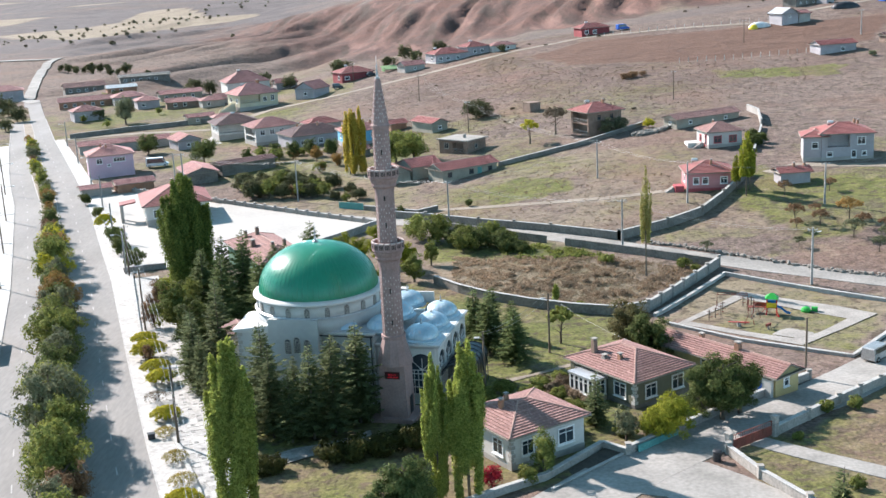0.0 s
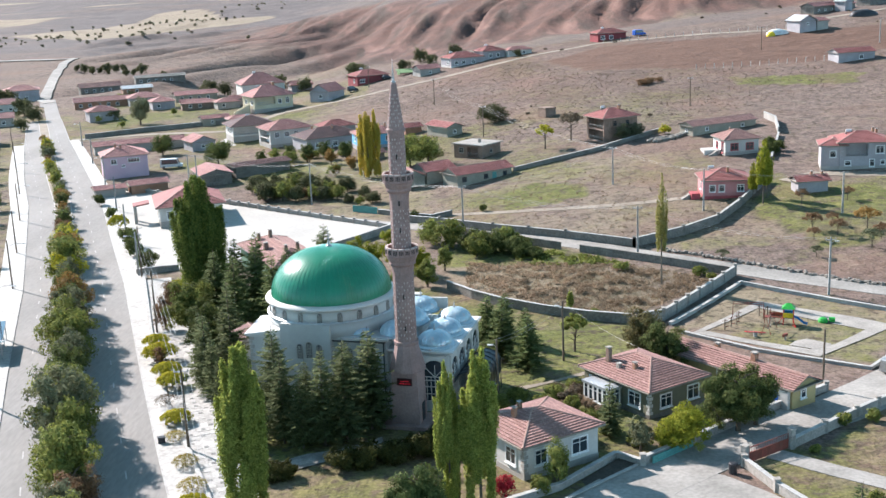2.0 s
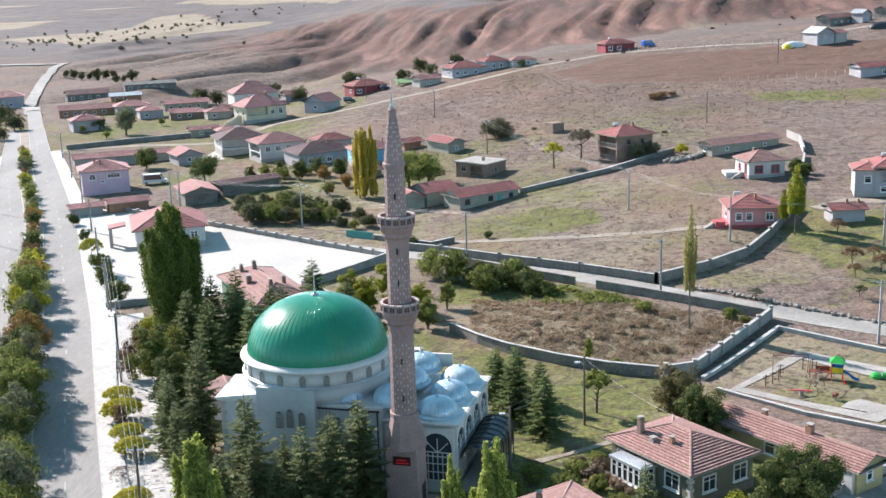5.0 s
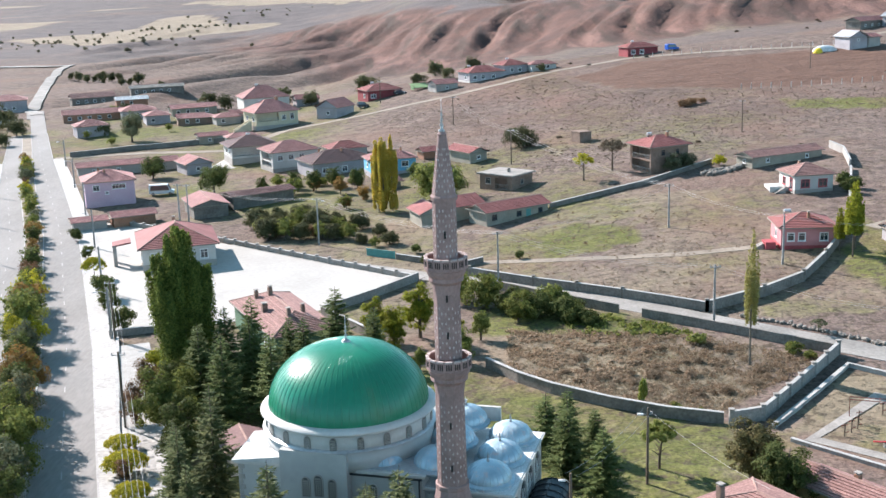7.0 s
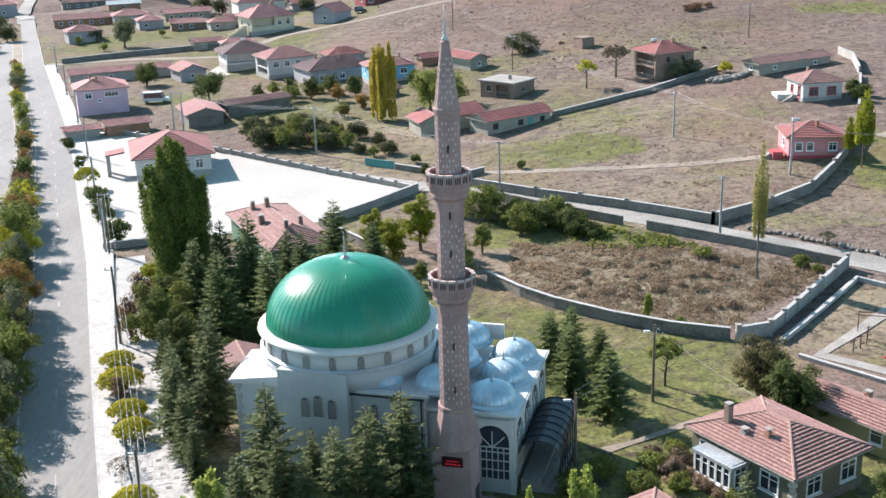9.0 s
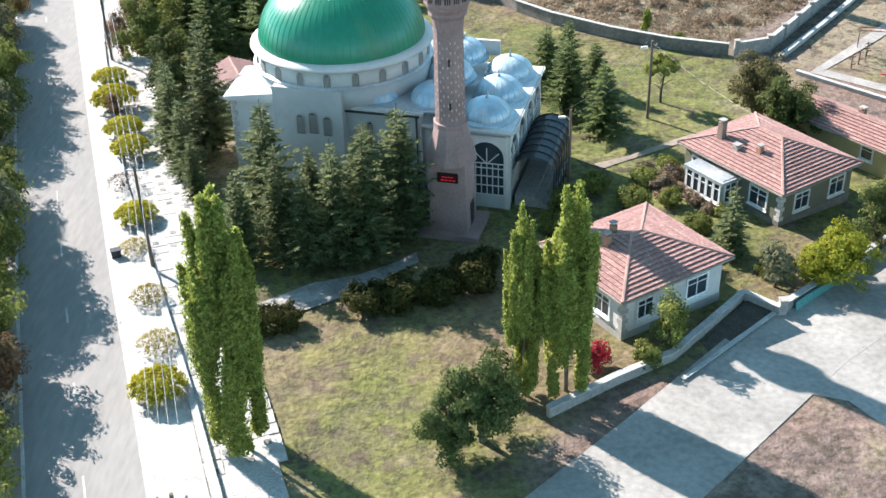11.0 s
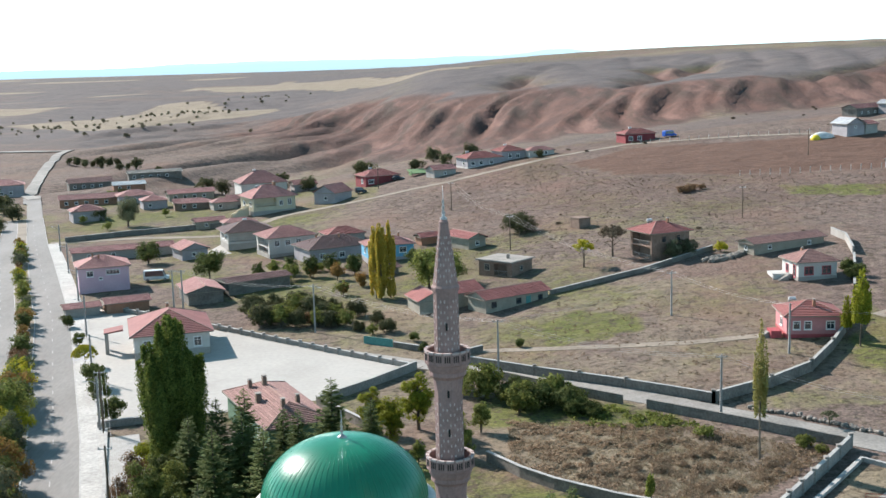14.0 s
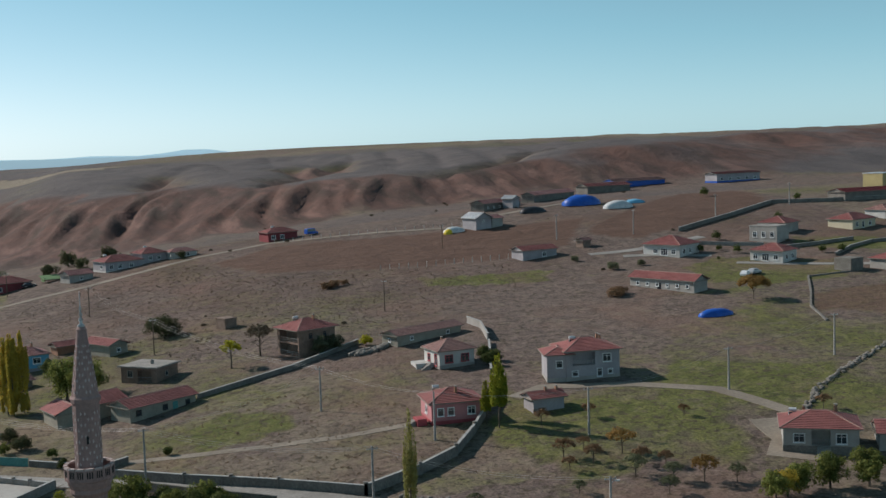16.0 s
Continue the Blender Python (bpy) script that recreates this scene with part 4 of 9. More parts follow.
def wall_window(x, z, w, h, v=0.0, name="window"):
    m = Matrix.Translation((x, v - 0.02, z))
    mb, fr = MB(), MB()
    arch_panel(mb, w, h, 0.05, m @ Matrix.Translation((0, -0.01, 0)), 6)
    win = part(name, mb, M["glass"], mosque)
    arch_frame(fr, w + 0.16, h + 0.1, 0.09, 0.09, m @ Matrix.Translation((0, -0.07, 0)), 6)
    for i in range(1, int(w / 0.15)):
        fr.box((x - w / 2 + i * w / int(w / 0.15), v - 0.05, z), (0.055, 0.03, h - 0.15))
    for i in range(1, int(h / 0.18)):
        fr.box((x, v - 0.05, z + i * 0.18), (w - 0.05, 0.03, 0.055))
    part("lattice", fr, M["grey"], win)


for x, z, w, h in ((2.52, 5.45, 0.5, 1.6), (6.25, 5.65, 0.6, 1.6), (7.3, 5.75, 0.65, 1.75), (8.45, 5.65, 0.6, 1.6), (11.5, 5.15, 0.55, 1.5), (13.5, 5.0, 0.5, 1.4)):
    wall_window(x, z, w, h, -1.05 if 4.2 < x < 9.6 else 0.0)
for x in (3.2, 6.8, 10.4):
    wall_window(x, 0.6, 1.2, 2.0, -1.05 if 4.2 < x < 9.6 else 0.0)
# quoins
for k in range(16):
    L1 = 0.55 if k % 2 else 0.34
    part("quoin", MB().box((L1 / 2 - 0.03, -0.03 + 0.2, 0.2 + k * 0.46), (L1, 0.46, 0.4)), M["grey"], wall)
part("downpipe", MB().tube([(15.3, -0.12, 0), (15.3, -0.12, 7.5)], 0.07), M["darkmetal"], mosque, "dark downpipe")
part("gutter", MB().box((12.3, -0.35, 7.5), (6.6, 0.16, 0.14)), M["darkmetal"], mosque, "dark gutter")
# porch arcade on the front and the entrance side


def arcade(m, span, h0=1.0, h1=6.1):
    """White arched screen bay: posts, arch with wall above, lattice of glazing bars."""
    mb = MB()
    w = span - 0.5
    pts = arch_pts(w, h1 - h0 - 0.5, 10)
    z0 = h0
    # spandrel: quads from arch to the rectangle above
    top = h1 - h0
    for (xa, za), (xb, zb) in zip(pts[1:-1], pts[2:-1]):
        for y0, flip in ((0.0, False), (0.22, True)):
            q = [m @ Vector((xa, y0, z0 + za)), m @ Vector((xb, y0, z0 + zb)), m @ Vector((xb, y0, z0 + top)), m @ Vector((xa, y0, z0 + top))]
            mb.add(q[::-1] if flip else q, [(0, 1, 2, 3)])
        q = [m @ Vector((xa, 0, z0 + za)), m @ Vector((xa, 0.22, z0 + za)), m @ Vector((xb, 0.22, z0 + zb)), m @ Vector((xb, 0, z0 + zb))]
        mb.add(q, [(0, 1, 2, 3)])
    r3 = m.to_3x3().to_4x4()
    for s in (-1, 1):
        mb.box(m @ Vector((s * (span / 2 - 0.125), 0.11, z0)), (0.25, 0.3, top), r3)
    part("arch", mb, M["white"], porch, "white plastered arch")
    gl = MB().box(m @ Vector((0, 0.14, z0)), (w, 0.03, top - 0.55), r3)
    pane = part("glazing", gl, M["glass"], mosque)
    bars = MB()
    for k in range(7):
        bars.box(m @ Vector((-w / 2 + w * k / 6, 0.1, z0)), (0.07, 0.08, 2.7), r3)
    for z in (0, 0.8, 1.6, 2.3, 2.7):
        bars.box(m @ Vector((0, 0.1, z0 + z)), (w, 0.08, 0.08), r3)
    for k in (1, 2, 3):
        aa = math.pi * k / 4
        p0, p1 = Vector((0, 0.1, z0 + 2.7)), Vector((-w / 2 * math.cos(aa), 0.1, z0 + 2.7 + min(w / 2, top - 3.2) * math.sin(aa)))
        bars.tube([m @ p0, m @ p1], 0.045, 4)
    part("glazing_lattice", bars, M["white"], pane, "white glazing bars")


arcade(Matrix.Translation((20.6, 0.45, 0)), 3.2)
arcade(Matrix.Translation((17.4, 0.45, 0)), 3.2)
for k in range(4):
    arcade(Matrix.Translation((22.42, 2.1 + k * 3.05, 0)) @ Matrix.Rotation(math.pi / 2, 4, "Z"), 3.05)
part("porch_corner", MB().box((22.2, 0.75, -1), (0.4, 0.4, 7.2)), M["white"], porch)
# small lead domes


def lead_dome(x, y, z, r=1.85):
    pr, n = [], 20
    for k in range(15):
        a = math.pi / 2 * k / 14
        pr.append((r * math.cos(a) + 0.01, z + 0.35 + 1.32 * r / 1.85 * math.sin(a)))
    vs, fs = [], []
    for rr, zz in [(r + 0.25, z), (r + 0.25, z + 0.2), (r, z + 0.35)] + pr[1:]:
        for i in range(n):
            for off_, rib_ in ((0.0, 0.0), (0.04, 0.04), (0.14, 0.04), (0.18, 0.0), (0.59, 0.012)):
                q, an = rr + rib_ * min(1, rr), 2 * math.pi * (i + off_) / n
                vs.append((x + q * math.cos(an), y + q * math.sin(an), zz))
    n = n * 5 // 2
    rows = len(vs) // (2 * n)
    fs = [(k * 2 * n + i, k * 2 * n + (i + 1) % (2 * n), (k + 1) * 2 * n + (i + 1) % (2 * n), (k + 1) * 2 * n + i) for k in range(rows - 1) for i in range(2 * n)]
    d = part("small_dome", MB().add(vs, fs), M["lead"], mosque, "blue-grey lead dome with seams")
    part("finial", MB().lathe([(0.12, z + 1.6), (0.14, z + 1.75), (0.04, z + 1.9), (0.09, z + 2.0), (0.015, z + 2.4)], 8, (x, y, 0)), M["steel"], d)


for y in (2.5, 6.7, 10.9):
    lead_dome(20.2, y, 6.65)
for y in (2.4, 7.2, 11.6):
    lead_dome(16.1, y, 7.6)
lead_dome(11.6, 2.2, 7.5, 1.7)
part("chimney", MB().box((15.6, 12.2, 7.9), (0.7, 0.7, 1.4)).box((15.6, 12.2, 9.3), (0.85, 0.85, 0.12)), M["white"], mosque)
part("roof_parapet", MB().box((17.4, 12.6, 7.6), (3.2, 0.3, 1.3)), M["white"], mosque)
# dark vaulted canopy over the entrance steps
can = part("canopy", MB(), M["darkglass"], mosque, "dark arched translucent canopy over the entrance steps")
cv = MB()
CX, CR, C0, C1, CZ = 24.05, 1.6, 1.6, 9.6, 2.9
for k in range(9):
    a = math.pi * k / 8
    for y in (C0, C1):
        cv.v.append((CX - CR * math.cos(a), y, CZ + 1.15 * math.sin(a)))
cv.f = [(2 * k, 2 * k + 1, 2 * k + 3, 2 * k + 2) for k in range(8)]
can.data = cv.mesh("canopy", M["darkglass"], True)
ribs = MB()
for k in range(8):
    y = C0 + (C1 - C0) * k / 7
    ribs.tube([(CX - (CR + 0.03) * math.cos(math.pi * q / 8), y, CZ + 1.18 * math.sin(math.pi * q / 8)) for q in range(9)], 0.045, 5)
    ribs.tube([(CX + CR, y, -1), (CX + CR, y, CZ)], 0.05, 5)
    if k < 7:
        part("side_panel", MB().box((CX + CR - 0.02, y + (C1 - C0) / 14, 1.5), (0.03, (C1 - C0) / 7 - 0.1, 1.35)), M["darkglass"], can)
for q in (0, 2, 4, 6, 8):
    x, z = CX - CR * math.cos(math.pi * q / 8), CZ + 1.18 * math.sin(math.pi * q / 8)
    ribs.tube([(x, C0, z), (x, C1, z)], 0.04, 5)
for z in (0.4, 1.4):
    ribs.tube([(CX + CR, C0, z), (CX + CR, C1, z)], 0.04, 5)
part("canopy_frame", ribs, M["darkmetal"], can)
part("steps", MB().box((23.4, 5.6, -1.2), (1.6, 8.2, 1.9)).box((24.5, 5.6, -1.2), (0.6, 8.2, 1.55)).box((25.1, 5.6, -1.2), (0.6, 8.2, 1.2)), M["concrete"], mosque, "stone entrance steps")

# ---- minaret ----
minaret = thing("minaret", "tall brownish stone minaret with two balconies and a pointed spire", "minaret")
T0 = math.pi / 12
part("plinth", MB().box((0, 0, -1), (4.7, 4.2, 1.35), Matrix.Rotation(radians(-15.5), 4, "Z")), M["stone"], minaret, "low stone plinth")
base = part("base", MB().box((0, 0, 0.3), (2.9, 2.9, 5.6), Matrix.Rotation(radians(-15.5), 4, "Z"), 0.93), M["stone"], minaret, "square stone base")
neck, pr = MB(), []
neck.lathe([(1.9, 5.9), (1.86, 6.15), (1.2, 8.6), (1.28, 8.7), (1.28, 8.95), (1.15, 9.0)], 12, turn=T0)
part("transition", neck, M["stone"], minaret, "tapered stone transition")
part("shaft", MB().lathe([(1.13, 8.9), (1.08, 17.2)], 12, turn=T0), M["stone"], minaret, "patterned stone shaft")
part("middle_shaft", MB().lathe([(1.0, 18.0), (0.97, 24.6)], 12, turn=T0), M["stone"], minaret)
part("upper_shaft", MB().lathe([(0.88, 25.5), (0.86, 30.3)], 12, turn=T0), M["stone"], minaret)
part("spire", MB().lathe([(0.95, 30.2), (0.98, 30.45), (0.86, 30.6), (0.32, 34.7), (0.34, 34.8), (0.2, 34.95)], 12, turn=T0), M["stone"], minaret, "faceted stone spire")
part("finial", MB().lathe([(0.2, 34.9), (0.24, 35.05), (0.06, 35.2), (0.15, 35.4), (0.05, 35.6), (0.12, 35.75), (0.04, 35.95), (0.09, 36.1), (0.025, 36.3), (0.02, 37.2)], 8), M["steel"], minaret, "metal finial", True)


def balcony(z, r0, r1):
    mb = MB().lathe([(r0, z - 2.0), (r0 + 0.05, z - 1.5), (r0 + 0.1, z - 1.1), (r0 + 0.32, z - 0.85), (r0 + 0.3, z - 0.6), (r1 - 0.12, z - 0.3), (r1 - 0.1, z - 0.1), (r1 + 0.05, z), (r1 + 0.05, z + 0.14), (r0 - 0.1, z + 0.15)], 16, turn=T0)
    bal = part("balcony", mb, M["stone"], minaret, "corbelled stone balcony")
    for k in range(16):
        a = 2 * math.pi * k / 16
        m = Matrix.Rotation(a, 4, "Z")
        p = MB().box(m @ Vector((r1 - 0.06, 0, z + 0.14)), (0.1, 2 * r1 * math.tan(math.pi / 16) * 0.8, 0.62), m)
        pan = part("parapet_panel", p, M["stone"], bal)
        # solid black blocks on the panel, the shade of pierced slots put in as colour
        for sx in (-0.3, 0.0, 0.3):
            slot = 2 * r1 * math.tan(math.pi / 16) * 0.8
            part("opening", MB().box(m @ Vector((r1 - 0.005, sx * slot, z + 0.24)), (0.02, slot * 0.16, 0.42), m), M["black"], pan)
        q = m @ Matrix.Rotation(math.pi / 16, 4, "Z")
        part("parapet_post", MB().box(q @ Vector((r1 - 0.04, 0, z + 0.1)), (0.17, 0.17, 0.8), q), M["stone"], bal)
    part("parapet_rail", MB().lathe([(r1 - 0.16, z + 0.76), (r1 + 0.06, z + 0.76), (r1 + 0.06, z + 0.88), (r1 - 0.16, z + 0.88), (r1 - 0.16, z + 0.76)], 16, turn=T0, cap=False), M["stonelight"], bal)


balcony(17.9, 1.06, 1.62)
balcony(25.3, 0.95, 1.52)
# pale diamond insets, two to a facet, in staggered rows
inset = MB()
for z0, z1, ra, rb in ((9.4, 15.7, 1.125, 1.085), (18.9, 23.2, 0.995, 0.975), (26.3, 30.1, 0.88, 0.865), (30.9, 34.2, 0.83, 0.39)):
    rows = int((z1 - z0) / 0.36)
    for j in range(rows):
        z = z0 + 0.36 * j
        r = (ra + (rb - ra) * j / rows) * math.cos(math.pi / 12) + 0.012
        for k in range(12):
            a = T0 + 2 * math.pi * (k + 0.5) / 12
            for s in (-0.11 if (j + k) % 2 else 0.11,):
                s *= r
                m = Matrix.Rotation(a, 4, "Z")
                pts = [m @ Vector((r, s + dy, z + dz)) for dy, dz in ((0, -0.13), (0.066, 0), (0, 0.13), (-0.066, 0))]
                back = [m @ Vector((r - 0.05, s + dy, z + dz)) for dy, dz in ((0, -0.13), (0.066, 0), (0, 0.13), (-0.066, 0))]
                inset.add(pts + back, [(0, 1, 2, 3), (0, 4, 5, 1), (1, 5, 6, 2), (2, 6, 7, 3), (3, 7, 4, 0)])
part("inlay", inset, M["stonelight"], minaret, "pale diamond-shaped stone insets", kind="stuff")
for z in (10.2, 13.5, 20.3, 23.0, 27.6):
    a = radians(-90)
    m = Matrix.Rotation(a, 4, "Z")
    part("slit", MB().box(m @ Vector((1.08 if z < 17 else (0.98 if z < 25 else 0.86), 0, z)), (0.1, 0.14, 0.5), m), M["black"], minaret, "narrow dark window slit")
r15 = Matrix.Rotation(radians(-15.5), 4, "Z")
sg = part("sign", MB().box(r15 @ Vector((0.05, -1.47, 4.55)), (1.55, 0.12, 0.75), r15), M["sign"], minaret, "dark electronic sign with red rows of lettering")
for z, w, o in ((4.98, 0.9, 0.0), (4.72, 1.2, 0.05)):
    for k in range(4):
        part("letter_bar", MB().box(r15 @ Vector((0.05 + o - w / 2 + (k + 0.5) * w / 4, -1.54, z)), (w / 4 * 0.7, 0.02, 0.075), r15), M["led"], sg)
part("door", MB().box(r15 @ Vector((1.44, 0.2, 0.35)), (0.08, 0.9, 1.9), r15), M["darkmetal"], minaret)

# ---- houses ----


def courses(a, b, c, d, step_m):
    """Tile courses of one roof slope: eave from a to b, ridge from d to c. A list of (vertices, faces)."""
    a, b, c, d = map(Vector, (a, b, c, d))
    n = (b - a).cross(d - a if (d - a).length > 0.01 else c - a).normalized()
    if n.z < 0:
        n = -n
    rise = ((d + c) / 2 - (a + b) / 2).length
    k = max(2, round(rise / step_m))
    out = []
    for i in range(k):
        t0, t1 = i / k, (i + 1.02) / k
        t1 = min(t1, 1.0)
        p, q, r, s = a.lerp(d, t0), b.lerp(c, t0), b.lerp(c, t1), a.lerp(d, t1)
        lo, hi = n * 0.105, n * 0.012
        out.append(([p, q, p + lo, q + lo, r + hi, s + hi], [(0, 1, 3, 2), (2, 3, 4, 5)]))
    return out


def add_window(wall, m, x, z, w, h, frame_mat):
    """Window in the face whose local x runs along the wall and y points into it."""
    mb, fr = MB(), MB()
    r3 = m.to_3x3().to_4x4()
    mb.box(m @ Vector((x, 0.0, z)), (w, 0.05, h), r3)
    ring = []
    for e, y in ((0.09, -0.08), (-0.05, -0.08), (-0.05, 0.02), (0.09, 0.02)):
        ring += [m @ Vector((x + sx * (w / 2 + e), y, z + h / 2 + sz * (h / 2 + e))) for sx, sz in ((-1, -1), (1, -1), (1, 1), (-1, 1))]
    fr.add(ring, [(k * 4 + i, k * 4 + (i + 1) % 4, (k + 1) % 4 * 4 + (i + 1) % 4, (k + 1) % 4 * 4 + i) for k in range(4) for i in range(4)])
    win = part("window", fr, frame_mat, wall)
    n = max(1, round(w / 0.75))
    for i in range(1, n):
        part("mullion", MB().box(m @ Vector((x - w / 2 + w * i / n, -0.03, z)), (0.07, 0.06, h), r3), frame_mat, win)
    part("transom", MB().box(m @ Vector((x, -0.03, z + h * 0.68)), (w, 0.055, 0.06), r3), frame_mat, win)
    part("sill", MB().box(m @ Vector((x, -0.1, z - 0.16)), (w + 0.3, 0.22, 0.06), r3), frame_mat, win)
    part("pane", mb, M["glass"], win)


def chimney(roof, x, y, z, h=1.1, w=0.5, material="brick"):
    c = part("chimney", MB().box((x, y, z - 0.8), (w, w, h + 0.8)), M[material], roof)
    part("chimney_cap", MB().box((x, y, z + h), (w * 0.55, w * 0.55, 0.16)).box((x, y, z + h + 0.16), (w * 1.15, w * 1.15, 0.07)), M["concrete"], c)


def solar(roof, x, y, z, ang=0.0):
    """Rooftop water heater: tilted panels, tank and stand."""
    m = Matrix.Translation((x, y, z - 0.2)) @ Matrix.Rotation(ang, 4, "Z") @ Matrix.Diagonal((0.62, 0.62, 0.5, 1))
    t = m @ Matrix.Rotation(radians(42), 4, "X")
    hold = part("water_heater", MB().box(m @ Vector((0, 0.9, 1.1)), (1.5, 0.06, 0.06)), M["steel"], roof, "rooftop solar water heater")
    for s in (-0.95, 0.95):
        part("stand_leg", MB().tube([m @ Vector((s, 0.9, -0.6)), m @ Vector((s, 0.9, 1.5))], 0.04, 5), M["steel"], hold)
        part("stand_brace", MB().tube([m @ Vector((s, -0.7, -0.3)), m @ Vector((s, 0.9, 1.2))], 0.04, 5), M["steel"], hold)
    for s in (-0.52, 0.52):
        part("solar_panel", MB().box(t @ Vector((s, 0.1, 0.1)), (0.98, 1.9, 0.08), (t.to_3x3().to_4x4())), M["solar"], hold, "grey glazed collector")
    part("water_tank", MB().tube([m @ Vector((-0.85, 0.95, 1.55)), m @ Vector((0.85, 0.95, 1.55))], 0.3, 12), M["whitemetal"], hold)


def house(label, near, az, lr, ll, h, wallm, tile="tile", roof="hip", pitch=21, over=0.5, right=(), left=(), frame="frame", course=0.4, fine=False,
          chimneys=(), heater=None, base=None, baseh=0.5, name="house", door=None, corner=None, sunk=1.5, group="", ridge_x=None, recess=None):
    """House whose near corner stands at `near`; its right wall runs along az for lr, its left wall ll away from it.
    right, left: windows of those walls as (along, sill, width, height)."""
    zg = gz(*near)
    ca, sa = math.cos(radians(az)), math.sin(radians(az))
    m = Matrix(((ca, -sa, 0, near[0]), (sa, ca, 0, near[1]), (0, 0, 1, zg), (0, 0, 0, 1)))
    hs = thing(name, label, name.replace("_", " "), group, m)
    o, tanp = over, math.tan(radians(pitch))
    along_x = (lr >= ll) if ridge_x is None else ridge_x
    half = (ll if along_x else lr) / 2 + o
    rz = h + half * tanp
    if recess:
        # (side, from, to, depth, (low, high) of each opening, lowest first)
        side, r0, r1, dep, lifts = recess
        run, across = (lr, ll) if side == "right" else (ll, lr)
        cuts = [(0, run, dep, across, -sunk, h), (0, r0, 0, dep, -sunk, h), (r1, run, 0, dep, -sunk, h)]
        edges_ = [-sunk] + [e for lift in lifts for e in lift] + [h]
        cuts += [(r0, r1, 0, dep, edges_[k], edges_[k + 1]) for k in range(0, len(edges_), 2)]
        wb, rail, more = MB(), [], []
        for a0, a1, c0, c1, z0, z1 in cuts:
            if a1 - a0 > 0.01 and z1 - z0 > 0.01:
                ca_, cc_ = ((a0 + a1) / 2, (c0 + c1) / 2)
                piece_ = wb if not wb.v else MB()
                if piece_ is not wb:
                    more.append(piece_)
                piece_.box((ca_, cc_, z0) if side == "right" else (cc_, ca_, z0), (a1 - a0, c1 - c0, z1 - z0) if side == "right" else (c1 - c0, a1 - a0, z1 - z0))
        for z0, z1 in lifts:
            for k in range(int((r1 - r0) / 0.3) + 1):
                q = r0 + 0.06 + k * 0.3
                rail.append(("baluster", MB().box((q, 0.1, z0) if side == "right" else (0.1, q, z0), (0.04, 0.04, 0.85))))
            mid_ = (r0 + r1) / 2
            rail.append(("handrail", MB().box((mid_, 0.1, z0 + 0.85) if side == "right" else (0.1, mid_, z0 + 0.85), (r1 - r0, 0.08, 0.07) if side == "right" else (0.08, r1 - r0, 0.07))))
    else:
        wb = MB().box((lr / 2, ll / 2, -sunk), (lr, ll, h + sunk))
    if roof == "gable":
        for k in (0.0, 1.0):
            if along_x:
                x = lr * k
                wb.add([(x, 0, h), (x, ll, h), (x, ll / 2, h + ll / 2 * tanp)], [(0, 1, 2) if k else (0, 2, 1)])
            else:
                y = ll * k
                wb.add([(0, y, h), (lr, y, h), (lr / 2, y, h + lr / 2 * tanp)], [(0, 2, 1) if k else (0, 1, 2)])
    w = part("wall", wb, M[wallm], hs)
    if recess:
        for piece_ in more:
            part("wall_section", piece_, M[wallm], w)
        for nm_, piece_ in rail:
            part(nm_, piece_, M["steel"], hs)
    if base:
        part("wall_base", MB().box((lr / 2, ll / 2, -sunk), (lr + 0.08, ll + 0.08, baseh + sunk)), M[base], w)
    if corner:
        for k in range(int(h / 0.4)):
            e = 0.5 if k % 2 else 0.32
            part("quoin", MB().box((e / 2 - 0.03, e / 2 - 0.03, 0.05 + k * 0.4), (e, e, 0.34)), M[corner], w)
    E = [Vector((-o, -o, h)), Vector((lr + o, -o, h)), Vector((lr + o, ll + o, h)), Vector((-o, ll + o, h))]
    if roof == "flat":
        rf = part("roof", MB().box((lr / 2, ll / 2, h), (lr + 2 * o, ll + 2 * o, 0.25)).box((lr / 2, ll / 2, h + 0.25), (lr + 2 * o - 0.5, ll + 2 * o - 0.5, 0.05)), M[tile], hs)
        rz = h + 0.25
    else:
        if along_x:
            inset_ = half if roof == "hip" else 0.0
            R = [Vector((-o + inset_, ll / 2, rz)), Vector((lr + o - inset_, ll / 2, rz))]
            slopes = [(E[0], E[1], R[1], R[0]), (E[2], E[3], R[0], R[1])]
            if roof == "hip":
                slopes += [(E[3], E[0], R[0], R[0]), (E[1], E[2], R[1], R[1])]
        else:
            inset_ = half if roof == "hip" else 0.0
            R = [Vector((lr / 2, -o + inset_, rz)), Vector((lr / 2, ll + o - inset_, rz))]
            slopes = [(E[3], E[0], R[0], R[1]), (E[1], E[2], R[1], R[0])]
            if roof == "hip":
                slopes += [(E[0], E[1], R[0], R[0]), (E[2], E[3], R[1], R[1])]
        under = MB()
        under.add([p - Vector((0, 0, 0.14)) for p in E] + E, [(3, 2, 1, 0), (0, 1, 5, 4), (1, 2, 6, 5), (2, 3, 7, 6), (3, 0, 4, 7)])
        if roof == "gable":
            for p, q, r in ((0, 3, 0), (1, 2, 1)) if along_x else ((0, 1, 0), (3, 2, 1)):
                under.add([E[p] - Vector((0, 0, 0.14)), E[q] - Vector((0, 0, 0.14)), R[r], R[r] - Vector((0, 0, 0.16))], [(0, 2, 3), (1, 3, 2)])
        rf = part("roof", under, M["soffit"], hs)
        joined = MB()
        for a, b, c, d in slopes:
            for vs, fs in courses(a, b, c, d, course):
                if fine:
                    part("tile_course", MB().add(vs, fs), M[tile], rf)
                else:
                    joined.add(vs, fs)
        if not fine:
            part("tiles", joined, M[tile], rf)
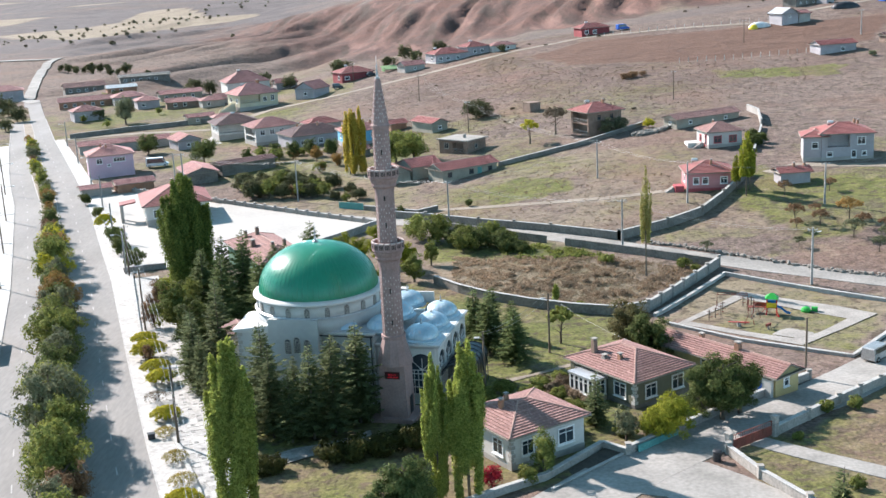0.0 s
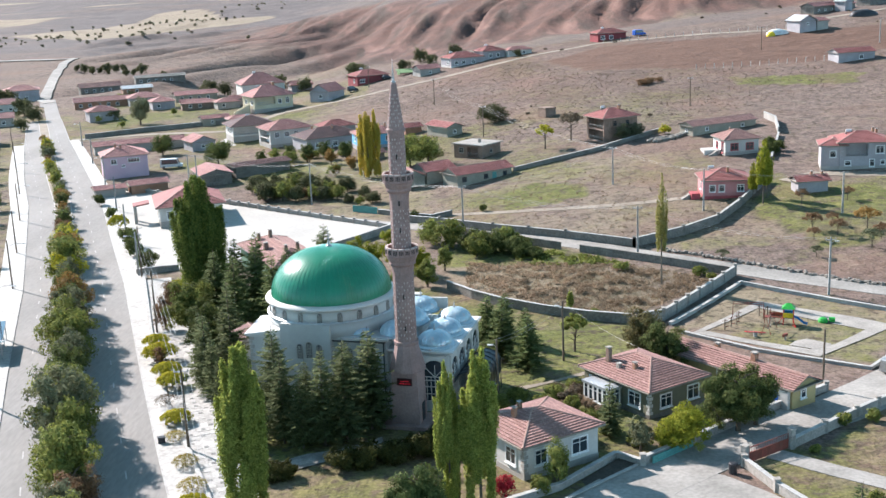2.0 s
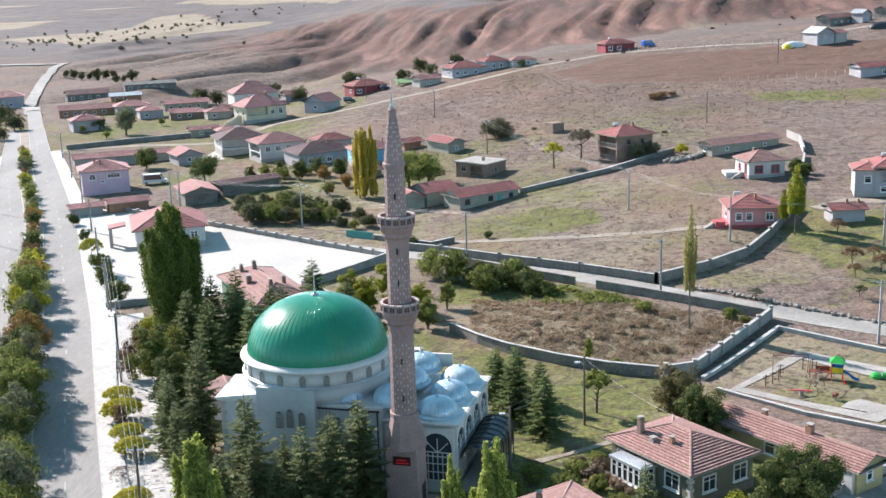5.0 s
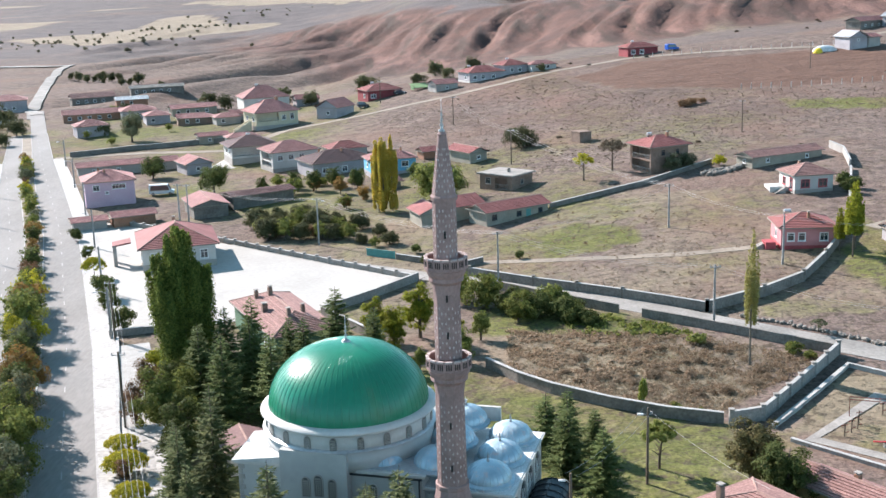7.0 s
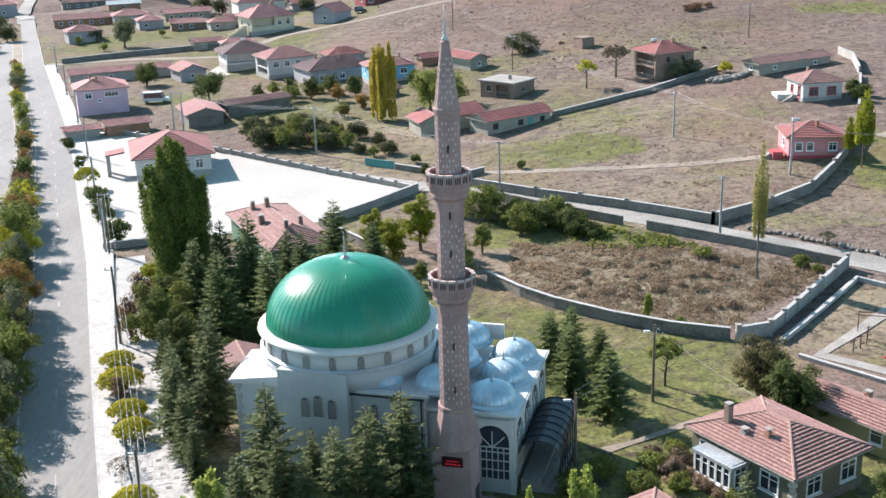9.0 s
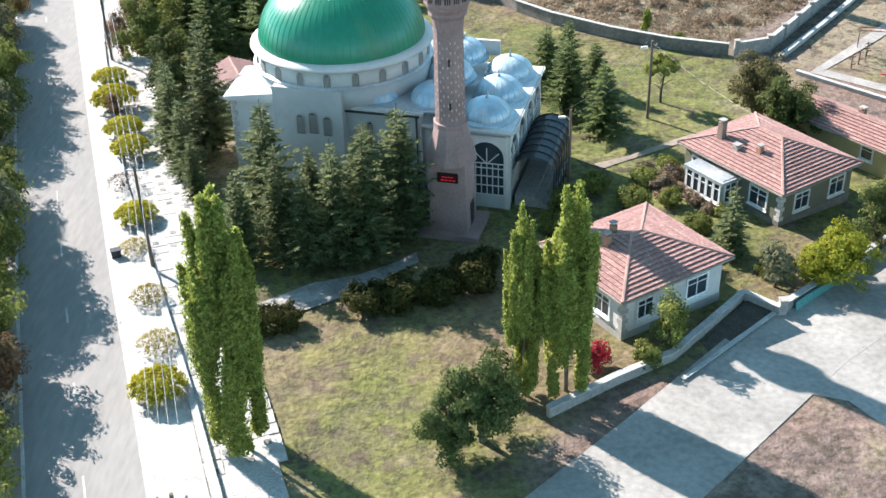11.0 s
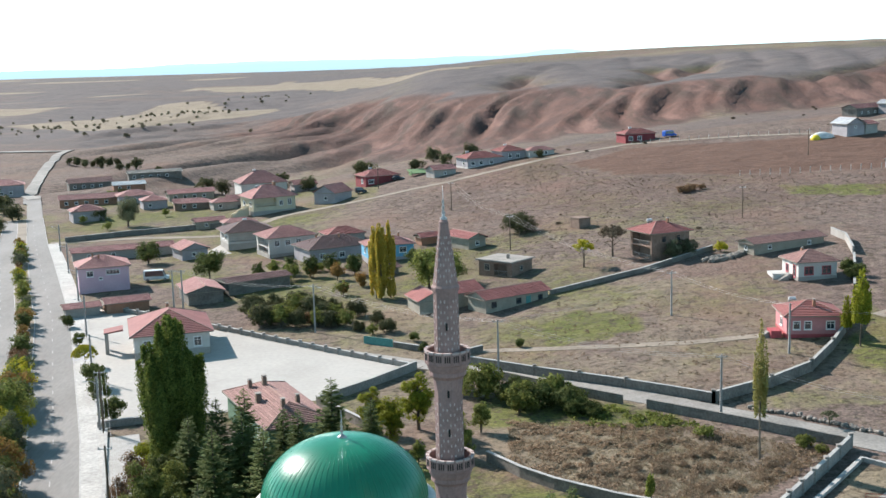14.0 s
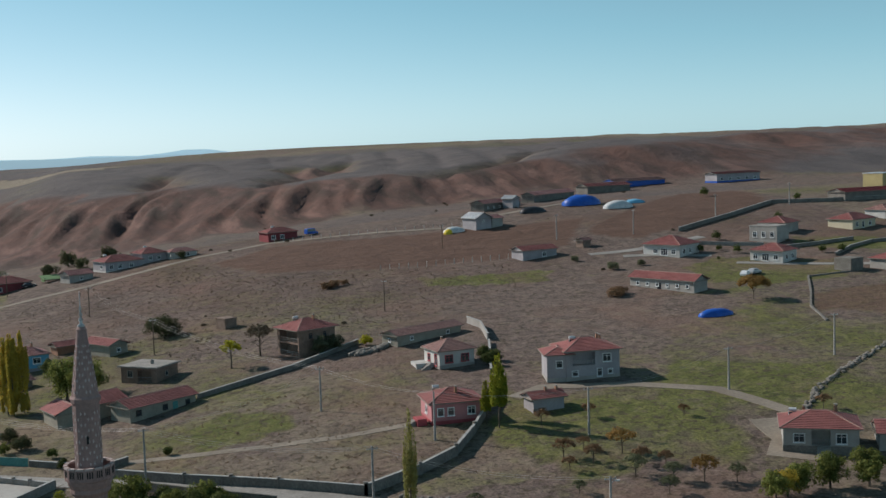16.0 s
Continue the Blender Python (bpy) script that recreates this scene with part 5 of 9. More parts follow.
        caps = MB().tube([R[0], R[1]], 0.13, 6) if (R[1] - R[0]).length > 0.3 else MB()
        if roof == "hip":
            ends = ((0, 0), (3, 0), (1, 1), (2, 1)) if along_x else ((0, 0), (1, 0), (3, 1), (2, 1))
            for e, r in ends:
                caps.tube([E[e] + Vector((0, 0, 0.05)), R[r]], 0.12, 6)
        if caps.v:
            part("ridge_tiles", caps, M["ridge"], rf)
        part("gutter", MB().box((lr / 2, -o - 0.05, h - 0.12), (lr + 2 * o, 0.1, 0.12)).box((-o - 0.05, ll / 2, h - 0.12), (0.1, ll + 2 * o, 0.12)), M["soffit"], rf)
    mr, ml = Matrix.Identity(4), Matrix.Translation((0, ll, 0)) @ Matrix.Rotation(-math.pi / 2, 4, "Z")
    for x, z, ww, hh in right:
        add_window(hs, mr, x, z, ww, hh, M[frame])
    for x, z, ww, hh in left:
        add_window(hs, ml, ll - x, z, ww, hh, M[frame])
    if door:
        side, x, z, ww, hh, dm = door
        mm = mr if side == "right" else ml
        xx = x if side == "right" else ll - x
        part("door", MB().box(mm @ Vector((xx, -0.02, z)), (ww, 0.08, hh), mm.to_3x3().to_4x4()), M[dm], w)

    def roof_z(x, y):
        if roof == "flat":
            return rz
        dx, dy = min(x + o, lr + o - x), min(y + o, ll + o - y)
        return h + tanp * (min(dx, dy) if roof == "hip" else (dy if along_x else dx))

    for cxy in chimneys:
        chimney(hs, cxy[0], cxy[1], roof_z(*cxy[:2]), *cxy[2:])
    if heater:
        solar(hs, heater[0], heater[1], roof_z(*heater[:2]) - 0.1, radians(heater[2]) if len(heater) > 2 else 0.0)
    return hs, w, rf


def shifted(p, az, dx, dy):
    a = radians(az)
    return (p[0] + dx * math.cos(a) - dy * math.sin(a), p[1] + dx * math.sin(a) + dy * math.cos(a))


# three houses on the lane
house("white single-storey house with a red tiled hip roof", (10.6, -15.4), 32, 8.6, 7.8, 3.4, "white", fine=True, course=0.36, pitch=18,
      right=((1.9, 1.2, 1.3, 1.4), (6.4, 1.1, 1.8, 1.5)), left=((2.0, 1.1, 1.5, 1.5),), corner="grey", chimneys=((2.2, 4.4, 0.8, 0.42), (3.4, 5.2, 0.7, 0.38)), base="grey", baseh=0.5)
house("olive-walled house with white quoins and a red tiled hip roof", (24.6, -0.7), 33, 7.9, 10.2, 3.1, "olive", fine=True, course=0.33, pitch=21,
      right=((2.3, 0.9, 1.5, 1.4), (6.2, 0.9, 1.6, 1.5)), left=((2.2, 0.9, 1.7, 1.5), (8.6, 0.9, 1.4, 1.4)), corner="white",
      chimneys=((1.6, 8.0, 1.4, 0.5, "adobe"), (1.9, 4.2, 0.5, 0.42), (1.3, 6.0, 0.25, 0.5, "concrete")), base="oldwall", baseh=0.4)
glz, gw, _ = house("glazed white veranda leaning against the olive-walled house", shifted((24.6, -0.7), 33, -1.9, 4.2), 33, 1.85, 4.0, 2.3, "grey", tile="zinc", roof="flat", over=0.12, name="veranda",
                   left=tuple((0.5 + k * 0.74, 0.7, 0.6, 1.6) for k in range(5)), right=((0.9, 0.7, 1.2, 1.6),))
house("long low outbuilding with red gable roof and ochre walls", (39.9, 1.3), 36, 3.9, 16.6, 2.4, "ochre", fine=True, course=0.34, pitch=24, roof="gable", ridge_x=False, right=((1.8, 1.0, 0.8, 0.9),),
      left=((2.5, 0.9, 1.1, 1.1), (6.0, 0.9, 1.3, 1.1), (9.5, 0.9, 1.1, 1.1)), door=("left", 4.3, 0.0, 0.95, 2.0, "whitemetal"), chimneys=((1.9, 6.5, 0.7, 0.6), (2.3, 12.0, 0.5, 0.5)), name="outbuilding")
# box added for the pale door stretch of the outbuilding's own wall
house("shallow whitewashed box added as the door wall of the long outbuilding", shifted((39.9, 1.3), 36, -0.46, 0.25), 36, 0.45, 2.6, 2.05, "white", tile="concrete", roof="flat", over=0.02, name="closet", door=("left", 1.6, 0.0, 0.8, 1.8, "tarpblue"))
# hall on the plaza
house("white plaza hall with arched windows and a red hip roof", (-51.0, 109.6), 16, 12.2, 14.0, 4.2, "white", tile="tilered", pitch=23, over=0.7, course=0.5,
      base="grey", baseh=1.4, right=((2.0, 1.8, 1.2, 1.5), (6.2, 1.8, 1.2, 1.5), (10.2, 1.8, 1.2, 1.5)), left=((2.0, 1.8, 1.2, 1.5), (5.0, 1.8, 1.2, 1.5)), chimneys=((6.0, 9.0, 0.9, 0.5),), name="hall")
porch_hall = thing("entrance_canopy", "red tiled canopy on a grey pillar at the plaza hall", "canopy", m=Matrix.Translation((-57.2, 116.0, gz(-57, 116))) @ Matrix.Rotation(radians(16), 4, "Z"))
part("canopy_roof", MB().add([(-0.6, -1.2, 3.5), (2.6, -1.2, 3.9), (2.6, 2.4, 3.9), (-0.6, 2.4, 3.5), (-0.6, -1.2, 3.75), (2.6, -1.2, 4.2), (2.6, 2.4, 4.2), (-0.6, 2.4, 3.75)], [(3, 2, 1, 0), (4, 5, 6, 7), (0, 1, 5, 4), (1, 2, 6, 5), (2, 3, 7, 6), (3, 0, 4, 7)]), M["tilered"], porch_hall)
for y in (-0.9, 2.1):
    part("pillar", MB().box((-0.2, y, -0.5), (0.6, 0.6, 4.2)), M["grey"], porch_hall)
# house behind the mosque
house("green-walled house with a patched red roof and many chimneys", (-21.6, 58.5), 25.5, 7.8, 18.6, 3.2, "green", fine=True, course=0.34, pitch=22,
      chimneys=((3.0, 3.4, 0.9, 0.5, "adobe"), (5.3, 4.6, 1.0, 0.5, "adobe"), (1.5, 9.0, 1.0, 0.7, "adobe"), (3.7, 13.4, 1.1, 0.55, "adobe"), (2.2, 15.0, 1.0, 0.5, "adobe")), right=((3.2, 1.0, 1.3, 1.3),), left=((4, 1, 1.2, 1.2), (9, 1, 1.2, 1.2)))
house("small red-roofed annex beside the mosque", (-21.0, 22.6), 20, 3.6, 4.0, 2.5, "white", tile="tilebrown", name="annex", roof="gable", right=((1.8, 1.1, 0.7, 0.8),))
# pink, white, blue-grey houses on the slope
house("pink house with a red hip roof, solar heater and crimson porch", (52.6, 97.4), -4, 8.4, 7.6, 3.6, "pink", tile="tilered", base="darkpink", baseh=0.7, course=0.45,
      right=((1.5, 1.5, 1.0, 1.2), (3.2, 1.5, 1.0, 1.2), (6.6, 1.5, 1.2, 1.2)), left=((3.5, 1.5, 1.2, 1.2),), chimneys=((4.6, 2.2, 0.9, 0.4),), heater=(2.2, 5.6, 0))
st = thing("porch_stairs", "crimson-walled stairs of the pink house", "stairs", m=Matrix.Translation((50.6, 98.0, gz(50.6, 98))))
part("stair_wall", MB().box((0.6, 1.2, -1), (1.6, 2.4, 2.2)), M["darkpink"], st)
for k in range(5):
    part("step", MB().box((-0.5 - 0.3 * k, 1.2, -1), (0.32, 1.2, 1.9 - 0.19 * k)), M["concrete"], st)
house("cream house with a red hip roof and dark red shutters", (64.6, 130.4), 8, 7.4, 6.8, 3.5, "white", tile="tile", pitch=24, base="grey", baseh=0.8, frame="darkpink",
      right=((2.0, 1.2, 1.6, 1.4), (5.4, 1.2, 1.6, 1.4)), left=((1.6, 0.6, 1.0, 2.2), (4.6, 1.2, 1.0, 1.3)), chimneys=((3.0, 5.0, 0.7, 0.4),), course=0.45)
st = thing("porch_stairs", "cream walled stairs of the slope house", "stairs", m=Matrix.Translation((61.2, 133.0, gz(61.2, 133))))
part("stair_wall", MB().box((1.5, 0.0, -1), (4.0, 0.25, 2.0)).box((1.6, 3.0, -1), (3.6, 3.4, 1.8)), M["white"], st)
for k in range(6):
    part("step", MB().box((0.4 + 0.3 * k, -0.8, -1), (0.32, 1.4, 1.15 + 0.17 * k)), M["concrete"], st)
house("long low farm building with a ragged red tile roof", (62.6, 152.6), 26, 18.5, 4.8, 2.3, "teal", tile="tile", roof="gable", pitch=18, right=((4.0, 1.0, 0.8, 0.7), (14.5, 1.0, 0.8, 0.7)), left=((2.4, 0.9, 0.7, 0.7),), name="farm_building", course=0.5)
house("two-storey brick house with open balconies and a red hip roof", (42.4, 154.8), 24, 9.2, 7.6, 5.6, "adobe", tile="tilered", pitch=22, over=0.7, right=((3.0, 3.6, 1.0, 1.2), (6.5, 3.6, 1.0, 1.2), (5.0, 0.7, 1.0, 1.2)), recess=("left", 0.4, 6.8, 1.7, ((0.2, 2.6), (2.9, 5.3))), frame="adobe", heater=(3.0, 4.6, 0), chimneys=((6.0, 3.0, 0.8, 0.5),))
house("unfinished flat-roofed brick building", (14.0, 155.2), 50, 7.2, 8.4, 2.9, "adobe", tile="concrete", roof="flat", over=0.5, recess=("left", 1.2, 4.4, 1.3, ((0.15, 2.4),)), right=((3.4, 1.0, 0.8, 0.9),), left=((6.2, 1.0, 1.2, 1.2),), frame="concrete", chimneys=((3, 3, 0.8, 0.5, "concrete"),))
house("long low house with teal doors and a red tile roof", (7.6, 127.8), 33, 14.2, 5.6, 2.6, "teal", tile="tilered", roof="gable", pitch=20, right=((1.8, 1.1, 0.9, 0.8), (7.4, 1.1, 0.9, 0.8), (12.4, 1.1, 0.8, 0.8)), door=("right", 9.6, 0.1, 1.1, 2.0, "tealpaint"), frame="darkmetal", course=0.45)
house("low red-roofed cottage behind the minaret", (1.2, 133.4), 30, 7.0, 6.8, 2.9, "teal", tile="tilered", roof="gable", pitch=20, name="cottage")
house("small cottage with a weathered red gable roof", (-4.4, 131.4), 20, 5.4, 6.8, 2.5, "teal", tile="tilered", roof="gable", pitch=24, name="cottage", ridge_x=False)
house("low shed with a bright red roof on the slope", (6.3, 188.4), 34, 4.8, 9.4, 2.6, "teal", tile="tilered", roof="gable", ridge_x=False, right=((2.4, 1.0, 0.9, 0.8),), name="shed")
house("small mud-brick hut on the slope", (32.6, 194.4), 30, 3.4, 3.4, 2.3, "adobe", tile="adobe", roof="flat", over=0.1, name="hut")
# village behind the plaza
house("two-storey lilac house with a pink tiled hip roof", (-78.4, 169.6), 20, 10.6, 9.6, 5.6, "lilac", tile="tilepink", right=((2.4, 3.7, 1.3, 1.2), (7.2, 3.9, 2.8, 1.0), (4.6, 2.9, 0.7, 0.5)), left=((3.0, 3.7, 1.2, 1.2), (7, 3.7, 1.2, 1.2)), chimneys=((3.4, 4.4, 1.0, 0.4), (4.6, 3.2, 0.9, 0.35)))
house("low pink-roofed sheds of the lilac house", (-66.0, 146.6), 24, 8.2, 5.0, 2.2, "brick", tile="tilepink", roof="gable", pitch=14, name="shed")
house("pink-roofed lean-to beside the sheds", (-73.4, 144.4), 24, 6.4, 4.6, 1.9, "grey", tile="tilepink", roof="gable", pitch=12, name="shed")
house("grey barn with a faded red gable roof", (-50.8, 150.6), 22, 7.0, 11.0, 2.7, "oldwall", tile="tilepink", roof="gable", pitch=17, name="barn", ridge_x=False)
house("long grey store with a collapsed tile roof", (-44.2, 158.6), 33, 14.0, 5.6, 2.8, "oldwall", tile="tilebrown", roof="gable", pitch=10, name="store")
house("long low house row with pink roofs", (-93.0, 212.0), 20, 25.0, 5.4, 2.5, "grey", tile="tilepink", roof="gable", pitch=17, right=((4, 1, 0.9, 0.8), (10, 1, 0.9, 0.8), (17, 1, 0.9, 0.8)))
house("pale house end with a red gable roof", (-64.6, 208.6), 30, 6.6, 8.0, 2.7, "paleblue", tile="tilepink", roof="gable", pitch=22, right=((3, 1.0, 0.9, 0.9),), ridge_x=False)
house("two-storey white house with a dark brown roof and long balcony", (-55.0, 219.6), 22, 12.0, 10.0, 4.8, "white", tile="tiledark", over=0.9, recess=("right", 0.4, 8.6, 1.8, ((2.3, 4.5),)), right=((10.2, 2.6, 1.4, 1.3),), left=((2.6, 2.6, 1.6, 1.3), (6.2, 2.6, 1.6, 1.3)), base="grey", baseh=1.8, heater=(6, 6, 0))
house("two-storey white house with a red tiled roof", (-42.0, 202.8), 27, 12.0, 9.6, 5.0, "white", tile="tilepink", over=0.7, recess=("left", 1.0, 8.4, 1.7, ((0.4, 2.4), (2.7, 4.7))), right=((2, 2.9, 1.3, 1.3), (4.8, 2.9, 1.3, 1.3), (7.6, 2.9, 1.3, 1.3)), base="grey", baseh=1.0)
house("broad low house with a brown tiled hip roof", (-30.6, 190.0), 28, 16.0, 10.5, 3.4, "paleblue", tile="tiledark", right=((3, 1, 1.3, 1.2), (8, 1, 1.3, 1.2)), chimneys=((4, 6, 0.8, 0.4), (9, 4, 0.8, 0.4)))
house("bright blue two-storey house behind the yellow poplars", (-16.8, 184.2), 16, 10.8, 7.0, 4.1, "blue", tile="tilepink", right=((2.6, 2.2, 1.3, 1.2), (8.2, 2.2, 1.6, 1.2)), left=((3, 2.2, 1.2, 1.2),), base="paleblue", baseh=1.2, chimneys=((8, 3, 0.9, 0.4),))
house("pale blue cottage with a pink hip roof", (-115.6, 286.0), 26, 9.6, 8.4, 3.6, "paleblue", tile="tilepink", right=((3, 1.4, 1, 0.9),), chimneys=((4, 4, 0.9, 0.4),))
house("yellow two-storey house with a pink tiled hip roof", (-57.6, 279.0), 30, 14.0, 11.0, 5.6, "yellow", tile="tilepink", pitch=29, over=0.8, recess=("right", 0.6, 7.6, 1.7, ((2.8, 5.2),)), right=((9.2, 2.9, 1.2, 1.4), (12.0, 2.9, 1.2, 1.8)), left=((2.4, 2.9, 1.6, 1.3), (7.6, 2.9, 1.6, 1.3)), base="grey", baseh=1.5, heater=(4, 6, 0), chimneys=((9, 5, 0.9, 0.9), (5, 8, 0.8, 0.8)))
st = thing("outside_stairs", "pale concrete stairs up to the balcony of the yellow house", "stairs", m=Matrix.Translation((-60.6, 281.4, gz(-60.6, 281.4))) @ Matrix.Rotation(radians(30), 4, "Z"))
for k in range(14):
    part("step", MB().box((0.5 - 0.34 * k, 0, -1.4), (0.36, 1.5, 4.0 - 0.2 * k)), M["concrete"], st)
for y in (-0.85, 0.85):
    part("side_wall", MB().add([(0.8, y - 0.12, -1.4), (-4.5, y - 0.12, -1.4), (-4.5, y - 0.12, 0.8), (0.8, y - 0.12, 3.5), (0.8, y + 0.12, -1.4), (-4.5, y + 0.12, -1.4), (-4.5, y + 0.12, 0.8), (0.8, y + 0.12, 3.5)], [(0, 1, 2, 3), (7, 6, 5, 4), (0, 4, 5, 1), (1, 5, 6, 2), (2, 6, 7, 3), (3, 7, 4, 0)]), M["yellow"], st)
house("pale house with a broad pink hip roof", (-68.4, 322.0), 20, 16.0, 13.0, 5.8, "white", tile="tilepink", pitch=29, right=((4, 2.6, 1.4, 1.3), (8.5, 2.6, 1.4, 1.3)), heater=(6, 6, 0))
house("small pink-roofed gabled house on the track", (-33.0, 284.6), 58, 9.0, 8.0, 3.2, "paleblue", tile="tilepink", roof="gable", pitch=28, ridge_x=True, left=((3.5, 1, 1.1, 1),))
house("dark red house with a red hip roof by the track", (-24.6, 309.0), 26, 12.4, 9.0, 3.6, "redwall", tile="tilered", right=((2, 1.2, 1.8, 1.2),), left=((3, 1.2, 1.4, 1.2),), heater=(4, 5, 0))
house("low shed with a red lean-to roof", (-1.6, 301.6), 28, 8.0, 6.0, 2.6, "grey", tile="tilepink", roof="gable", name="shed", right=((4, 1, 0.9, 0.8),))
house("long pale house with red roofs and solar heaters", (9.6, 311.0), 24, 13.0, 9.0, 3.4, "paleblue", tile="tilered", right=((2, 1.2, 1.3, 1.2), (5, 1.2, 1.3, 1.2), (9, 1.2, 1.3, 1.2)), left=((3, 1.2, 1.4, 1.2),), heater=(3, 6, 0), base="white", baseh=0.6)
house("red-roofed wing of the long pale house", (21.6, 318.0), 24, 9.0, 8.0, 3.4, "paleblue", tile="tilered", right=((3, 1.2, 1.2, 1.2), (6, 1.2, 1.2, 1.2)), heater=(4, 5, 0))
house("low white house wing with a pink roof", (31.0, 318.6), 16, 9.0, 5.0, 2.4, "white", tile="tilepink", right=((3, 1, 1.0, 1.0), (6, 1, 1, 1)))
house("red farmhouse with white window frames on the hill", (65.0, 326.0), 18, 11.5, 7.0, 3.2, "redwall", tile="tilered", right=((2, 1.0, 1.5, 1.3), (5.4, 1.0, 1.5, 1.3)), heater=(4, 4, 0))
house("pale stone barn with a red-edged roof on the hill", (129.4, 290.6), 18, 6.6, 7.6, 4.0, "paleblue", tile="zinc", roof="gable", pitch=28, name="barn", ridge_x=False, right=((3.2, 2.8, 0.7, 0.6),))
house("small red-roofed lean-to of the hill barn", (136.0, 292.6), 18, 4.5, 6.0, 3.2, "grey", tile="tilepink", roof="gable", pitch=16, name="barn", ridge_x=True)
house("long dark hill barn with a red roof", (148.0, 334.0), 36, 26.0, 6.0, 3.0, "oldwall", tile="tilepink", roof="gable", name="barn", right=tuple((3 + 4 * k, 1.2, 0.8, 0.6) for k in range(6)))
house("small white gabled store beside the hill barn", (160.5, 336.0), 30, 4.0, 5.0, 3.6, "paleblue", tile="zinc", roof="gable", pitch=30, name="store", ridge_x=False)
house("long red-roofed barn on the ridge", (176.0, 352.0), 36, 32.0, 6.0, 3.0, "oldwall", tile="tilepink", roof="gable", name="barn")
house("open red-roofed barn on the ridge", (212.5, 380.0), 14, 24.0, 8.0, 3.2, "oldwall", tile="tilered", roof="gable", name="barn", pitch=16)
house("low red-roofed shed by the long wall", (-71.6, 260.2), 24, 8.6, 5.0, 2.4, "teal", tile="tilepink", roof="gable", pitch=16, name="shed", right=((3.0, 1.0, 0.8, 0.7),))
house("small shed beside the yellow house", (-70.6, 309.0), 20, 6.4, 5.0, 2.4, "grey", tile="tilepink", roof="gable", name="shed")
house("dark red roof behind the brown-roofed house", (-28.4, 213.4), 24, 9.6, 7.0, 2.8, "grey", tile="tilered", right=((2.5, 1.0, 1.0, 1.0),))
house("small mud-brick hut with a red roof", (-4.8, 200.4), 24, 4.6, 3.8, 2.0, "brick", tile="tilered", roof="gable", name="hut")
house("pale gabled cottage behind the yellow house", (-51.2, 331.0), 20, 8.0, 6.4, 2.8, "paleblue", tile="tilepink", roof="gable", right=((3.0, 1.0, 1.0, 0.9),), name="cottage")
house("low shed with a faded roof in a farmyard", (-88.0, 306.0), 18, 9.0, 5.4, 2.5, "adobe", tile="tilepink", roof="gable", name="shed")
house("flat-roofed concrete annex of the white house", (-33.4, 208.0), 27, 5.0, 5.0, 2.6, "grey", tile="concrete", roof="flat", over=0.15, name="annex")
house("tiny grey coop in the village gardens", (-12.6, 168.6), 30, 3.6, 3.0, 1.7, "oldwall", tile="tilebrown", roof="gable", name="coop")
# right-hand fields
house("two-storey grey house with a red hip roof and dark balcony", (82.2, 111.2), -6, 10.0, 8.0, 5.4, "paleblue", tile="tilered", base="grey", baseh=0.8, course=0.5,
      recess=("right", 0.3, 5.4, 1.6, ((2.7, 5.1),)), right=((7.6, 3.2, 1.5, 1.4), (6.2, 0.6, 0.9, 1.4), (8.2, 1.0, 0.8, 0.8), (1.6, 0.9, 1.1, 0.9)), heater=(2.6, 4.0, 0), chimneys=((7.0, 3.6, 0.9, 0.4), (8.2, 5.6, 0.8, 0.4)))
house("lower grey wing with a red hip roof", (78.9, 112.2), -14, 4.6, 6.4, 4.9, "paleblue", tile="tilered", base="grey", baseh=0.8, right=((2.2, 2.6, 1.1, 1.2),), course=0.5)
house("small pale shed with a red tile roof", (69.6, 96.2), 4, 5.6, 3.6, 2.3, "paleblue", tile="tilered", roof="gable", name="shed", chimneys=((3.0, 1.6, 0.6, 0.4), (5.0, 1.6, 0.5, 0.4)))
house("grey farmhouse with a red hip roof, steps and solar heater", (95.6, 65.2), -32, 10.4, 8.0, 3.6, "grey", tile="tilered", base="oldwall", baseh=1.0, course=0.45,
      right=((2.2, 1.5, 1.5, 1.2), (8.0, 1.4, 1.4, 1.4)), heater=(1.6, 5.4, 0), chimneys=((3.2, 6.4, 0.9, 0.4), (7.6, 5.0, 1.0, 0.45)), recess=("right", 3.9, 6.5, 1.6, ((1.05, 3.2),)))
st = thing("porch_stairs", "pale concrete front steps of the grey farmhouse", "stairs", m=Matrix.Translation((100.2, 62.2, gz(100.2, 62.2))) @ Matrix.Rotation(radians(-32), 4, "Z"))
for k in range(8):
    part("step", MB().box((0.1, -0.2 - 0.32 * k, -0.9), (1.9, 0.34, 1.95 - 0.17 * k)), M["concrete"], st)
house("low red-roofed outbuilding beside the farmhouse", (108.5, 60.5), -32, 7.0, 6.0, 2.6, "grey", tile="tilered", roof="gable", name="outbuilding")
house("long white barn with a red gable roof", (143.0, 171.5), 25, 5.6, 19.5, 3.0, "grey", tile="tilered", roof="gable", pitch=24, ridge_x=False, name="barn", left=tuple((2 + 3 * k, 1.2, 0.8, 0.8) for k in range(6)), door=("left", 10.4, 0.0, 1.1, 2.0, "darkmetal"))
house("white cottage with columns and a red hip roof", (164.5, 216.5), 30, 11.0, 12.0, 3.6, "white", tile="tilered", left=((2, 1, 1.3, 1.3), (5, 0.6, 2.2, 1.9), (8, 1, 1.3, 1.3)), right=((2.5, 1, 1.3, 1.3), (6, 1, 1.3, 1.3)), over=0.6)
